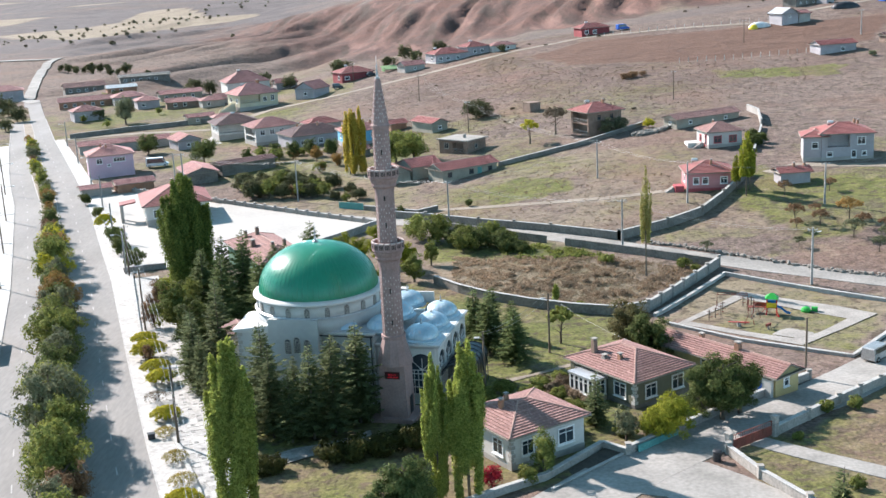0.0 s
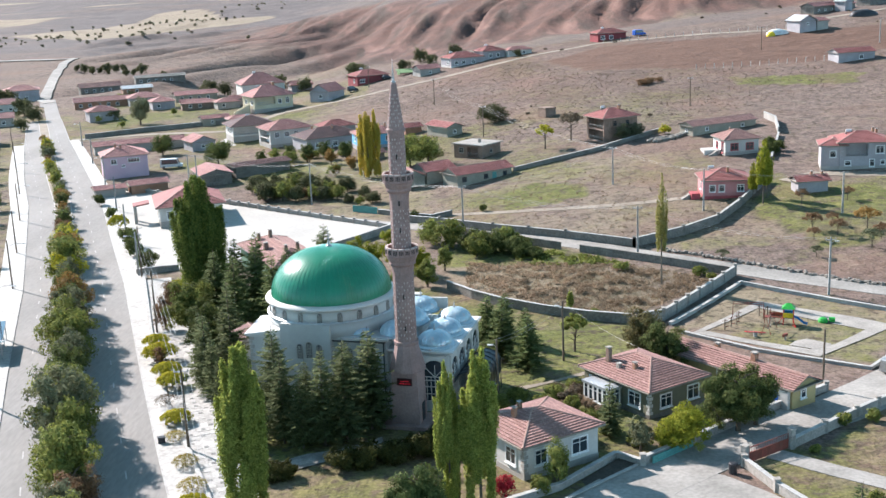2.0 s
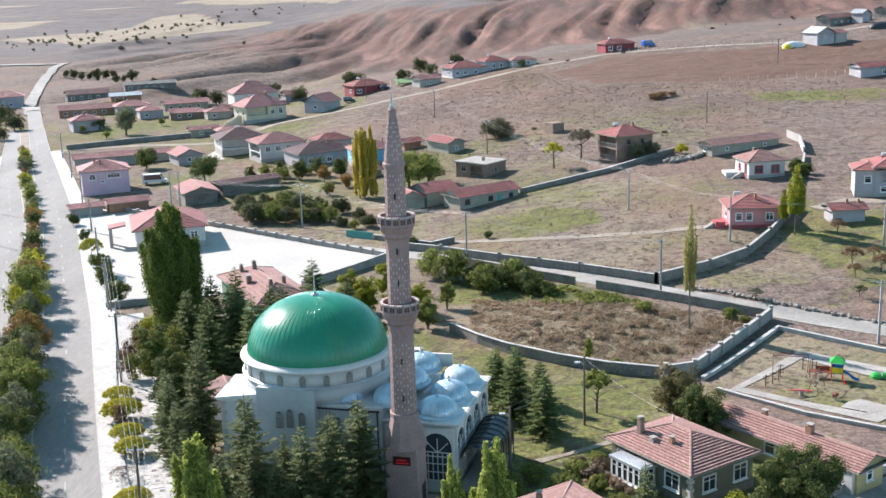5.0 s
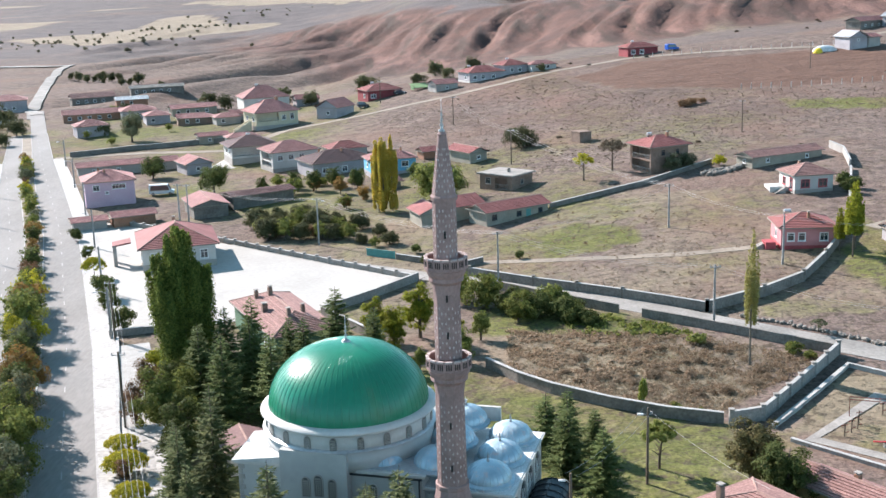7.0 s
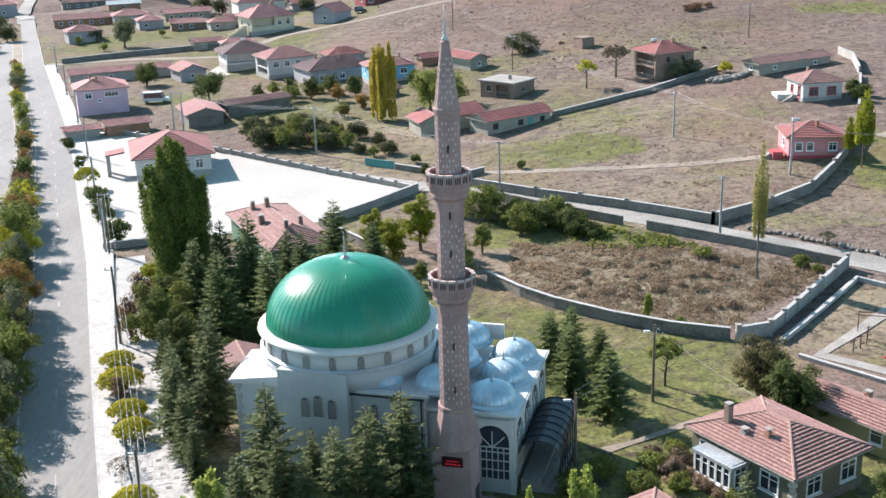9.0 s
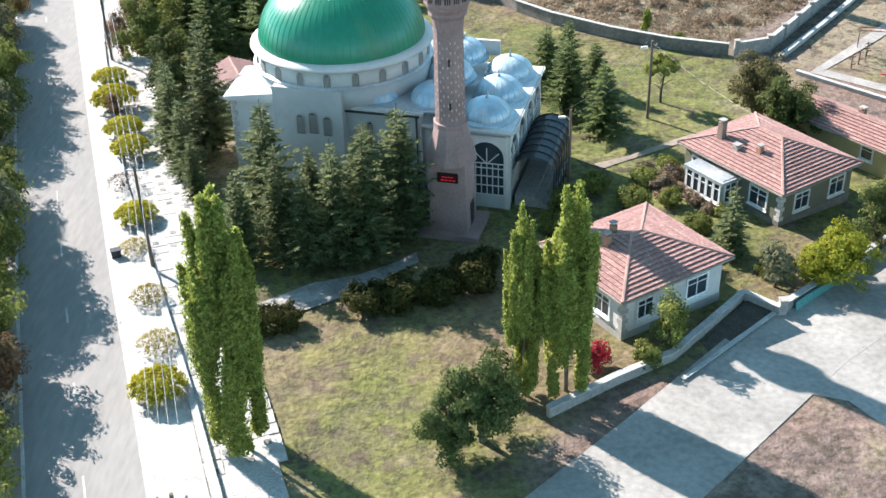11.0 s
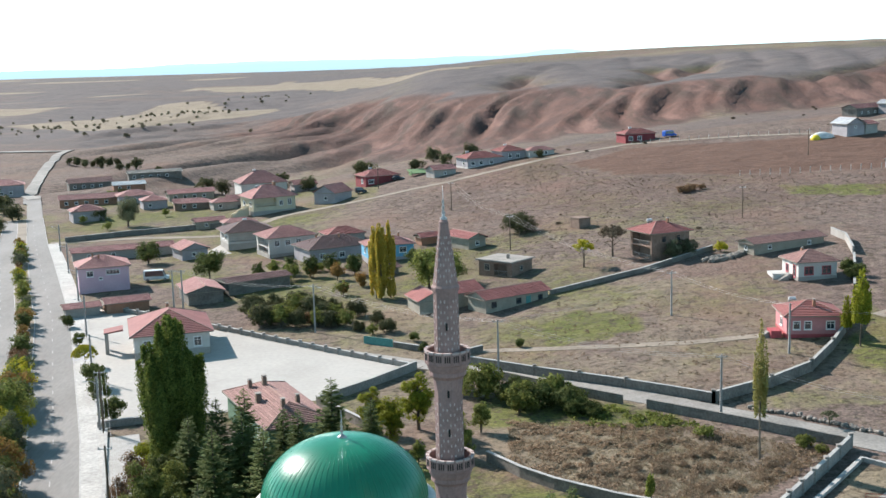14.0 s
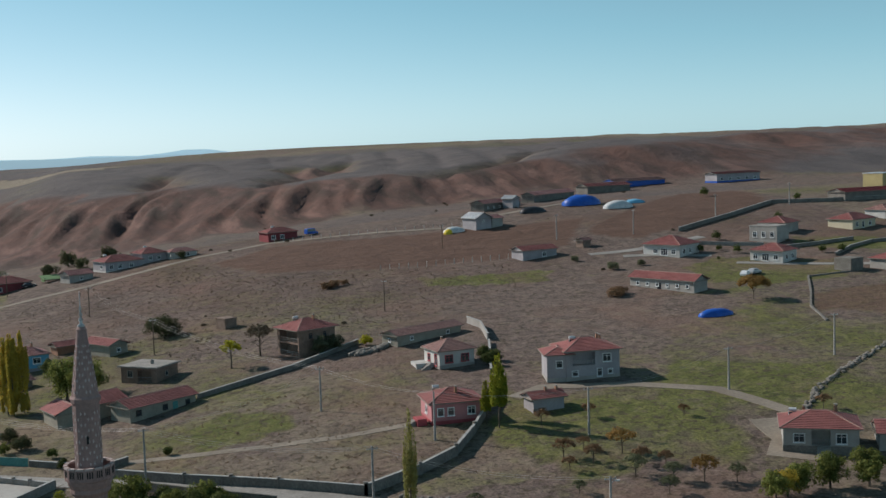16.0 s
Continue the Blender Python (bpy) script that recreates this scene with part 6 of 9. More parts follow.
house("white cottage with front steps and a red hip roof", (184.0, 195.0), 30, 8.6, 9.6, 3.4, "white", tile="tilered", left=((2, 1, 1.3, 1.3), (5, 0.6, 2.0, 1.9), (8, 1, 1.3, 1.3)), right=((2.5, 1, 1.3, 1.3), (6, 1, 1.3, 1.3)), over=0.6)
house("pale gabled shed with a dark red porch", (124.5, 236.6), 12, 12.0, 6.0, 3.0, "paleblue", tile="tilered", roof="gable", pitch=18, name="shed", right=((7.5, 0.9, 1.2, 1.2),))
house("bare grey concrete shell of a house", (201.8, 224.0), 30, 8.0, 9.0, 5.0, "grey", tile="concrete", roof="flat", over=0.1, left=((1.6, 1.8, 1.2, 1.6), (4.4, 1.8, 1.2, 1.6), (7.2, 1.8, 1.2, 1.6)))
house("red-roofed house behind the concrete shell", (214.0, 238.0), 30, 10.0, 9.0, 3.4, "grey", tile="tilered")
house("low dark grey shed at the field edge", (192.0, 176.4), 20, 5.6, 5.0, 3.2, "oldwall", tile="oldwall", roof="flat", over=0.05, name="shed")
house("red-roofed house at the field edge", (203.0, 172.0), 20, 10.0, 8.0, 3.0, "grey", tile="tilered")
house("white low house in the upper village", (262.0, 250.0), 18, 12.0, 8.0, 3.0, "white", tile="tile", right=((3, 1, 1.2, 1.2), (8, 1, 1.2, 1.2)))
house("maroon-roofed barn in the upper village", (276.0, 290.0), 8, 26.0, 9.0, 3.4, "oldwall", tile="redwall", roof="gable", pitch=14, name="barn")
house("long blue and white farm building on the ridge", (282.0, 390.0), 10, 26.0, 8.0, 4.2, "paleblue", tile="tilered", roof="gable", pitch=10, name="farm_building", right=tuple((3 + 5 * k, 1.2, 1.6, 1.2) for k in range(5)), base="tarpblue", baseh=0.9)
house("long blue-trimmed barn with a red roof", (236.0, 402.0), 12, 30.0, 8.0, 3.0, "tarpblue", tile="tile", roof="gable", pitch=14, name="barn")
house("tiny dark hut on the slope above the cottages", (147.6, 245.0), 20, 3.4, 3.0, 2.2, "adobe", tile="tilebrown", roof="gable", name="hut")
house("beige house on the ridge beside a wall", (312.0, 314.0), 18, 12.0, 9.0, 6.5, "ochre", tile="zinc", roof="flat", over=0.2)
house("low house with a bright red hip roof and pale columns", (238.0, 236.0), 20, 13.0, 9.0, 3.2, "yellow", tile="tilered", right=((2.5, 1.0, 1.3, 1.3), (6.0, 0.4, 1.1, 2.0), (10.0, 1.0, 1.3, 1.3)))
# far left of the road and beyond
for label, near, az, lr, ll, h, wm, tl in (
    ("long flat grey barn by the road", (-150, 392), 24, 17, 8, 3.0, "oldwall", "tilebrown"), ("long pale stable with a grey roof", (-131, 412), 20, 22, 7, 3.0, "oldwall", "concrete"),
    ("low brick shed with a white sheet roof", (-128, 378), 20, 12, 8, 2.6, "brick", "whitemetal"), ("low brick house row with pink roof", (-134, 330), 18, 20, 7, 2.8, "brick", "tilepink"),
    ("small pale blue cottage with a pink roof", (-113, 330), 22, 12, 9, 3.0, "paleblue", "tilepink"), ("small pale blue cottage by the road", (-100, 312), 22, 8, 8, 3.0, "paleblue", "tilepink"), ("long low stable with a pink roof", (-96, 333), 24, 16, 6, 2.7, "teal", "tilepink"),
    ("low brick store with a pink roof", (-87, 305), 12, 11, 6, 2.5, "adobe", "tilepink"), ("small grey store with a pink roof", (-74, 300), 24, 8, 6, 2.6, "grey", "tilepink"), ("low wing with a pink roof", (-62, 254), 22, 9, 5, 2.4, "grey", "tilepink"),
    ("pink-roofed house across the road", (-168, 330), 20, 14, 9, 3.4, "white", "tilepink"), ("pale blue house across the road", (-176, 372), 20, 14, 10, 4.5, "paleblue", "tilepink"), ("pink-roofed shed across the road", (-152, 288), 20, 9, 8, 3.0, "grey", "tilepink"),
    ("white hip-roofed house across the road", (-158, 262), 20, 10, 9, 3.6, "white", "tilepink"), ("blue-grey house across the road", (-140, 238), 20, 10, 8, 3.6, "paleblue", "tilepink"),
):
    house(label, near, az, lr, ll, h, wm, tile=tl, roof="gable" if "barn" in label or "stable" in label or "row" in label or "shed" in label else "hip", pitch=14 if tl in ("concrete", "whitemetal") else 20, right=tuple((2.2 + 3.4 * k, 1.0, 1.1, 1.0) for k in range(int((lr - 2) / 3.4))), course=0.6, group="far village houses")

# ---- garden walls, fences, poles ----


def wall_line(label, line, h, material, t=0.3, posts=0.0, name="garden_wall", cap=True, dz=0.0):
    """Wall along a line on the ground, with a coping and, if asked for, a post every so many metres."""
    w = thing(name, label, "wall" if "fence" not in name else "fence", m=Matrix.Translation((*line[0], 0)))
    o = Vector((*line[0], 0))
    mb, cp = MB(), MB()
    pts = resample(line, 3.0)
    for target, off, z0, z1 in ((mb, 1.0, -0.6, h), (cp, 1.5, h + 0.003, h + 0.09)):
        for k, c in enumerate(pts):
            d = (pts[min(k + 1, len(pts) - 1)] - pts[max(k - 1, 0)]).normalized()
            nrm = Vector((-d.y, d.x)) * t / 2 * off
            g0 = gz(c.x, c.y) + dz
            target.v += [(c.x + s_ * nrm.x - o.x, c.y + s_ * nrm.y - o.y, g0 + zz) for s_, zz in ((1, z0), (1, z1), (-1, z1), (-1, z0))]
        target.f = [(4 * k + i, 4 * k + (i + 1) % 4, 4 * k + 4 + (i + 1) % 4, 4 * k + 4 + i) for k in range(len(pts) - 1) for i in range(4)]
        target.f += [(3, 2, 1, 0), tuple(len(target.v) - 4 + i for i in range(4))]
    part("wall_body", mb, M[material], w)
    if cap:
        part("coping", cp, M["kerb"], w)
    if posts:
        for p in resample(line, posts):
            part("post", MB().box((p.x - o.x, p.y - o.y, gz(p.x, p.y) - 0.5), (t + 0.18, t + 0.18, h + 0.8)).box((p.x - o.x, p.y - o.y, gz(p.x, p.y) + h + 0.3), (t + 0.3, t + 0.3, 0.08)), M[material], w)
    return w


wall_line("grey block wall round the overgrown lot", [(4.5, 53.5), (8, 48.2), (11.5, 44.4), (17.4, 40.0), (23, 37.0), (28.8, 35.2)], 1.25, "oldwall")
wall_line("pale concrete wall of the overgrown lot", [(29.5, 34.8), (33.2, 36.2), (40, 45.4), (47.7, 55.6)], 1.5, "concrete", posts=4.2)
wall_line("dark retaining wall along the upper lane", [(5.5, 90), (14, 81.5), (23.5, 73.4)], 1.3, "oldwall", cap=False)
wall_line("dark retaining wall along the upper lane", [(26.4, 71.4), (36, 64.3), (44, 58.4), (47.7, 55.6)], 1.25, "oldwall", cap=False)
wall_line("grey block field wall with pillars", [(-3, 101.2), (3.6, 96.6), (13, 88.6), (25, 80.0), (35.4, 72.4)], 1.3, "oldwall", posts=9.0)
wall_line("grey block field wall up the slope", [(35.4, 72.4), (44.5, 77.2), (51.6, 82.4), (57.6, 91), (62.6, 99.5), (66.4, 106)], 1.45, "oldwall", posts=12.0)
wall_line("pale plaza fence wall with pillars", [(-70, 153.5), (-52, 139), (-38.5, 127), (-22, 112), (-8, 99), (-4.6, 96)], 0.8, "concrete", posts=3.2, name="fence")
wall_line("grey retaining wall below the plaza", [(-46.6, 72.6), (-40, 74.6)], 0.9, "concrete")
wall_line("grey concrete wall below the plaza", [(-18, 79.5), (-11, 87.5), (-4.6, 95.6)], 1.3, "concrete")
wall_line("grey yard wall behind the green house", [(-18, 79.5), (-11.6, 69.0), (-8.5, 64.5)], 1.3, "oldwall")
wall_line("stone wall across the slope", [(20, 137), (30, 142), (39, 146.4), (47, 152.4), (56, 160)], 0.9, "oldwall")
wall_line("low garden wall of the white house", [(5.2, -23), (9.6, -20), (13.6, -17.6), (19.6, -10.8)], 0.7, "concrete")
wall_line("low garden wall beside the lane", [(19.6, -10.8), (21.6, -12.8)], 0.7, "concrete")
single("flower_bed", MB().slab([(14.1, -19.0), (21.7, -12.0), (19.9, -11.1), (13.9, -17.5)], gz(17, -15) - 0.6, gz(17, -15) + 0.07), M["darksoil"], "dark soil bed between the wall and the lane", "flower bed", kind="structure")
wall_line("low concrete kerb wall of the lane", [(13.8, -19.8), (21.8, -12.2)], 0.15, "concrete", t=0.2)
wall_line("grey concrete lane wall", [(21.8, -12.6), (28, -7.2), (33.6, -2.2), (40.4, 3.2), (45.4, 7.2)], 0.85, "concrete", posts=12)
wall_line("turquoise painted stretch of lane wall", [(22.8, -12.3), (27.4, -8.2)], 0.75, "tealpaint", t=0.12, cap=False)
wall_line("concrete lane wall beside the red gate", [(36.6, -9.4), (45.7, -1.2), (52.2, 4.2), (57, 8.4)], 1.0, "concrete", posts=5.5)
wall_line("concrete wall leading to the red gate", [(31.0, -13.4), (32.4, -19), (34.8, -25), (38, -33)], 0.9, "concrete", posts=6.0)
wall_line("white low playground wall", [(33.6, 33.8), (40.5, 42.6), (47.6, 51.6), (56.5, 43.7), (65.5, 36)], 0.45, "kerb", t=0.35)
wall_line("white low playground wall along the lane", [(34.5, 30.4), (42, 22.5), (53, 14.4), (60.6, 23)], 0.35, "kerb", t=0.3)
wall_line("long mud-brick wall in the village", [(-106, 247), (-90, 256), (-70, 262), (-54, 262)], 1.4, "oldwall")
wall_line("pale plastered wall of a farmyard", [(83.4, 168.4), (84.3, 162.2), (81.4, 149.6)], 1.5, "grey")
wall_line("low broken wall below the farmyard", [(80.8, 147.4), (77.2, 137.0), (72.4, 123.6)], 0.8, "oldwall")
wall_line("dark field wall beside the ploughed land", [(186, 255), (215, 273), (248.5, 296.7), (270, 292), (330, 286)], 1.3, "oldwall")
wall_line("grey yard wall in the upper village", [(190, 214), (206, 216), (226, 220)], 1.0, "oldwall")
wall_line("low stone wall round the fallow field", [(196, 177), (178.5, 175.8), (168, 160), (158, 146), (152, 132)], 0.35, "oldwall", t=0.5, cap=False)
wall_line("grey garden wall beside the cottages", [(204, 199), (216, 208), (228, 214), (240, 214)], 0.9, "oldwall")
wall_line("grey yard wall behind the cottages", [(176, 236), (186, 228), (196, 222)], 1.0, "concrete")
wall_line("low mosque garden wall beside the footpath", [(-9, -42), (-16.6, -20), (-21.6, -6.4), (-27, 8), (-35.4, 36), (-45, 71)], 0.35, "concrete")
wall_line("teal gate wall below the field", [(-13.6, 113.8), (-8.6, 110.2)], 1.3, "tealpaint", t=0.12, cap=False)
wall_line("grey yard wall below the field", [(-8.4, 110), (2, 101.6), (6, 104)], 0.9, "oldwall")
# dry stone rows: single stones


def stone_row(label, line, per, size, name="stone_wall"):
    rng = random.Random(len(label))
    w = thing(name, label, "stone wall", m=Matrix.Translation((*line[0], 0)))
    o = Vector((*line[0], 0))
    shapes = []
    for k in range(4):
        mb = MB()
        for a, b in ((-0.5, 0.45), (0.15, 0.55), (0.42, 0.25)):
            mb.v += [(b * math.cos(i * math.pi / 3) * rng.uniform(0.8, 1.15), b * math.sin(i * math.pi / 3) * rng.uniform(0.8, 1.15), a * 0.8 + 0.2) for i in range(6)]
        mb.f = [(k2 * 6 + i, k2 * 6 + (i + 1) % 6, k2 * 6 + 6 + (i + 1) % 6, k2 * 6 + 6 + i) for k2 in range(2) for i in range(6)] + [tuple(range(12, 18))]
        shapes.append(mb.mesh("stone", M["drystone"]))
    n = 0
    for p in resample(line, per):
        for j in range(2):
            if n >= 300:
                return
            n += 1
            x, y = p.x + rng.uniform(-0.5, 0.5), p.y + rng.uniform(-0.4, 0.4)
            s = size * rng.uniform(0.6, 1.25)
            ob = new("stone", rng.choice(shapes))
            ob.parent = w
            ob.matrix_basis = pose(x - o.x, y - o.y, gz(x, y) + s * 0.1 + j * 0.12, 0, 0, rng.uniform(0, 360)) @ Matrix.Diagonal((s, s * 0.85, s * 0.8, 1))


stone_row("loose dry-stone row along the upper lane", [(39.5, 69.6), (46, 65), (56, 56.6), (64, 50), (72, 45.5)], 0.42, 0.62)
stone_row("heap of grey rubble stones by the slope wall", [(52, 150.5), (55, 152.5), (58.5, 153), (61, 155), (57, 151), (53, 149.5)], 0.28, 1.0, "rubble_heap")
stone_row("loose dry-stone row between the fields", [(108, 78), (118, 88), (130, 97), (150, 110)], 0.75, 0.75)


def pole(label, x, y, h, kind="pole", arms=True, lamp=None):
    z = gz(x, y)
    p = thing("utility_pole", label, "pole", "village poles", Matrix.Translation((x, y, z)))
    part("shaft", MB().box((0, 0, -1), (0.34, 0.26, h + 1), None, 0.6) if kind == "pole" else MB().tube([(0, 0, -1), (0, 0, h)], 0.15, 8, 0.1), M["polecon" if kind == "pole" else "polewood"], p)
    if arms:
        part("crossarm", MB().box((0, 0, h - 0.4), (1.5, 0.1, 0.1)), M["steel"], p)
        for s in (-0.65, 0, 0.65):
            part("insulator", MB().lathe([(0.05, 0), (0.08, 0.08), (0.05, 0.2)], 6, (s, 0, h - 0.3)), M["kerb"], p)
    if lamp:
        part("lamp_arm", MB().tube([(0, 0, h - 1.0), (lamp * 0.5, 0, h - 0.6), (lamp, 0, h - 0.55)], 0.04, 5), M["steel"], p)
        part("lamp_head", MB().box((lamp * 1.15, 0, h - 0.68), (0.55, 0.22, 0.14)), M["whitemetal"], p)
    return (x, y, z + h - 0.15)


PC, PW = "grey concrete utility pole with a crossarm", "dark wooden utility pole"
pa = pole(PC + " and lamp", -22.8, 123.6, 8.6, lamp=0.9)
pb = pole(PC, 7.8, 90.0, 8.4)
pc = pole(PC + " beside the lane corner", 35.0, 66.6, 8.4)
pd = pole(PC + " in the dry field", 38.4, 115.0, 7.6)
pe = pole(PC + " by the pink house", 50.9, 90.4, 7.6, arms=False)
pf = pole(PW + " on the slope", 15.5, 182.2, 8.0, "wood")
pg = pole(PC + " by the playground", 58.4, 45.2, 8.4, lamp=0.8)
ph = pole(PC + " by the small shed", 73.0, 82.4, 7.4)
pi_ = pole(PC + " in the meadow", 104.4, 93.8, 7.4)
pj = pole(PC + " in the meadow", 135.0, 106.5, 8.0)
pk = pole(PW + " with a lamp in the mosque garden", 18.0, 19.8, 7.5, "wood", False, lamp=-0.6)
pl = pole(PW + " by the lane end", 45.3, 7.9, 7.0, "wood", False)
pm = pole(PC + " beside the plaza hall", -52.0, 143.0, 9.0)
pn = pole(PC + " beside the plaza hall", -50.0, 142.0, 9.0)
po = pole(PW + " high on the slope", 3.1, 243.3, 8.0, "wood")
pp = pole(PW + " in the mosque garden", 9.4, 6.0, 7.0, "wood", False, lamp=-0.6)
for x, y in ((110, 268), (-20, 300), (70, 190)):
    pole(PW + " far up the slope", x, y, 7.5, "wood")
for x, y in ((170.8, 256.9), (252.6, 291.3), (145.8, 260.9), (211.3, 274.4)):
    pole(PC + " up the slope", x, y, 8.0)
for k, y in enumerate((-8, 14, 40, 69.7, 98, 128, 160, 195, 230)):
    t = [p for p in resample(ROAD, 1.0) if p.y >= y][0]
    q = (t.x + 2.6, t.y + 0.8)
    if y > 60:
        pole("grey steel street lamp on the footpath", *q, 7.4, "pole", False, lamp=-1.4)
    q2 = (t.x - 16.0, t.y - 5.0)
    pole("dark steel street lamp across the road", *q2, 8.0, "wood", False, lamp=2.2)


def cable(label, a, b, sag, n=3, gap=0.6, r=0.014):
    d = (Vector(b) - Vector(a)).normalized()
    side = Vector((-d.y, d.x, 0)) * gap
    w = thing("power_line", label, "cable", "power lines", Matrix.Translation(a))
    for k in range(n):
        s = side * (k - (n - 1) / 2)
        pts = [Vector(a).lerp(Vector(b), i / 14) + s - Vector((0, 0, sag * 4 * (i / 14) * (1 - i / 14))) - Vector(a) for i in range(15)]
        part("wire", MB().tube(pts, r, 4), M["wire"], w)


WL = "thin slack overhead wires between poles"
for a, b, s, n in ((pn, pa, 1.2, 3), (pa, pb, 1.4, 3), (pb, pc, 1.4, 3), (pc, pg, 1.4, 2), (pb, pd, 1.5, 2), (pd, pf, 1.6, 3), (pf, po, 1.6, 3), (pd, pe, 0.9, 2), (pe, ph, 0.9, 2), (ph, pi_, 1.2, 2), (pi_, pj, 1.2, 2), (pk, (25.5, 6.5, 4.5), 0.5, 1), (pp, pk, 0.7, 2)):
    cable(WL, a, b, s, n, 0.95, 0.012)
# overhead bundle above the footpath
fa = [(-13, -38, 0), (-21.8, -5.5, 0), (-34.6, 36, 0), (-45, 70, 0)]
fp = []
for k, (x, y, _) in enumerate(fa):
    fp.append(pole("wooden double pole with a crossbeam above the shrubs", x, y, 8.6, "wood", True))
for a, b in zip(fp, fp[1:]):
    cable("bundle of pale overhead wires along the footpath", a, b, 0.5, 4, 0.45, 0.013)

# ---- trees and shrubs ----
LEAF = dict(
    poplar=leafmat("poplar_leaves", (0.15, 0.195, 0.042), (0.42, 0.45, 0.11), 0.1, 0.5),
    poplaryellow=leafmat("yellowing_poplar_leaves", (0.56, 0.40, 0.06), (0.40, 0.34, 0.07), 0.12, 0.45),
    poplarpale=leafmat("thinning_poplar_leaves", (0.24, 0.23, 0.08), (0.34, 0.30, 0.10), 0.12, 0.45),
    poplardeep=leafmat("dense_poplar_leaves", (0.055, 0.084, 0.02), (0.19, 0.222, 0.05), 0.1, 0.42),
    deep=leafmat("deep_green_leaves", (0.05, 0.066, 0.022), (0.135, 0.155, 0.05), 0.2, 0.38),
    green=leafmat("green_leaves", (0.10, 0.125, 0.034), (0.235, 0.245, 0.066), 0.2, 0.4),
    lime=leafmat("lime_yellow_leaves", (0.15, 0.175, 0.02), (0.30, 0.29, 0.035), 0.15, 0.42),
    fir=leafmat("conifer_needles", (0.06, 0.088, 0.03), (0.14, 0.165, 0.055), 0.15, 0.25),
    cedar=leafmat("blue_green_needles", (0.062, 0.082, 0.036), (0.16, 0.178, 0.075), 0.12, 0.3),
    olive=leafmat("grey_green_leaves", (0.10, 0.11, 0.062), (0.18, 0.185, 0.11), 0.15, 0.35),
    thicket=leafmat("dull_thicket_leaves", (0.06, 0.066, 0.034), (0.13, 0.13, 0.062), 0.25, 0.35),
    brownish=leafmat("fading_brown_leaves", (0.085, 0.075, 0.035), (0.165, 0.14, 0.06), 0.15, 0.35),
    # the grey in these leaves stands for haze over the far trees
    plain=leafmat("hazed_plain_leaves", (0.125, 0.115, 0.08), (0.19, 0.175, 0.11), 0.3, 0.35),
    orange=leafmat("orange_autumn_leaves", (0.27, 0.15, 0.045), (0.22, 0.145, 0.055), 0.2, 0.35),
    russet=leafmat("russet_autumn_leaves", (0.16, 0.095, 0.055), (0.21, 0.13, 0.075), 0.2, 0.35),
    gold=leafmat("golden_shrub_leaves", (0.25, 0.235, 0.022), (0.50, 0.45, 0.04), 0.12, 0.35),
    oldgold=leafmat("browning_shrub_leaves", (0.24, 0.18, 0.06), (0.36, 0.30, 0.07), 0.1, 0.3),
    red=leafmat("crimson_leaves", (0.40, 0.031, 0.046), (0.27, 0.023, 0.039), 0.1, 0.35),
    dry=leafmat("dry_scrub", (0.17, 0.13, 0.09), (0.11, 0.085, 0.06), 0.2, 0.15),
    weed=leafmat("dry_weeds", (0.34, 0.255, 0.175), (0.22, 0.155, 0.108), 0.2, 0.35),
    straw=leafmat("straw_grass", (0.34, 0.28, 0.19), (0.25, 0.19, 0.125), 0.1, 0.35),
    hedge=leafmat("dark_hedge_leaves", (0.034, 0.04, 0.013), (0.085, 0.082, 0.024), 0.15, 0.3),
)


def quads(rng, p, a, b, ragged=0.35):
    """Uneven four-cornered leaf sprays at p with half axes a and b."""
    n = len(p)
    k = lambda: 1 + ragged * (rng.random((n, 1)) * 2 - 1)
    fold = np.cross(a, b)
    fold /= np.linalg.norm(fold, axis=1, keepdims=True) + 1e-9
    fold *= np.linalg.norm(b, axis=1, keepdims=True) * 0.35
    v = np.stack([p - a * k(), p - b * k() + a * 0.2 * k() + fold, p + a * k(), p + b * k() - a * 0.25 * k() + fold], 1).reshape(-1, 3)
    return v, np.arange(n)[:, None] * 4 + np.array([[0, 1, 2, 3]])


def leaves(rng, centres, radii, count, size, squash=1.0, shell=0.55, up=0.25, upright=0.0):
    """Small ragged leaf sprays scattered through many lobes."""
    c, r = np.asarray(centres, float), np.asarray(radii, float)
    pick = rng.choice(len(c), count, p=(r**2) / (r**2).sum())
    d = rng.normal(size=(count, 3))
    d /= np.linalg.norm(d, axis=1, keepdims=True)
    rad = r[pick] * (shell + (1 - shell) * rng.random(count) ** 0.6) * rng.uniform(0.85, 1.2, count)
    p = c[pick] + d * rad[:, None] * np.array([1, 1, squash])
    out = p - c.mean(axis=0)
    out *= np.array([1, 1, 0.35])
    out /= np.linalg.norm(out, axis=1, keepdims=True) + 1e-6
    nrm = d * 0.8 + out * 0.9 + rng.normal(size=(count, 3)) * 0.6 + np.array([0, 0, up])
    nrm /= np.linalg.norm(nrm, axis=1, keepdims=True)
    a = np.cross(nrm, rng.normal(size=(count, 3)))
    a += np.array([0, 0, upright])
    a /= np.linalg.norm(a, axis=1, keepdims=True)
    b = np.cross(nrm, a)
    s = size * rng.uniform(0.5, 1.4, count)[:, None]
    return quads(rng, p, a * s, b * s * rng.uniform(0.4, 0.75, count)[:, None])


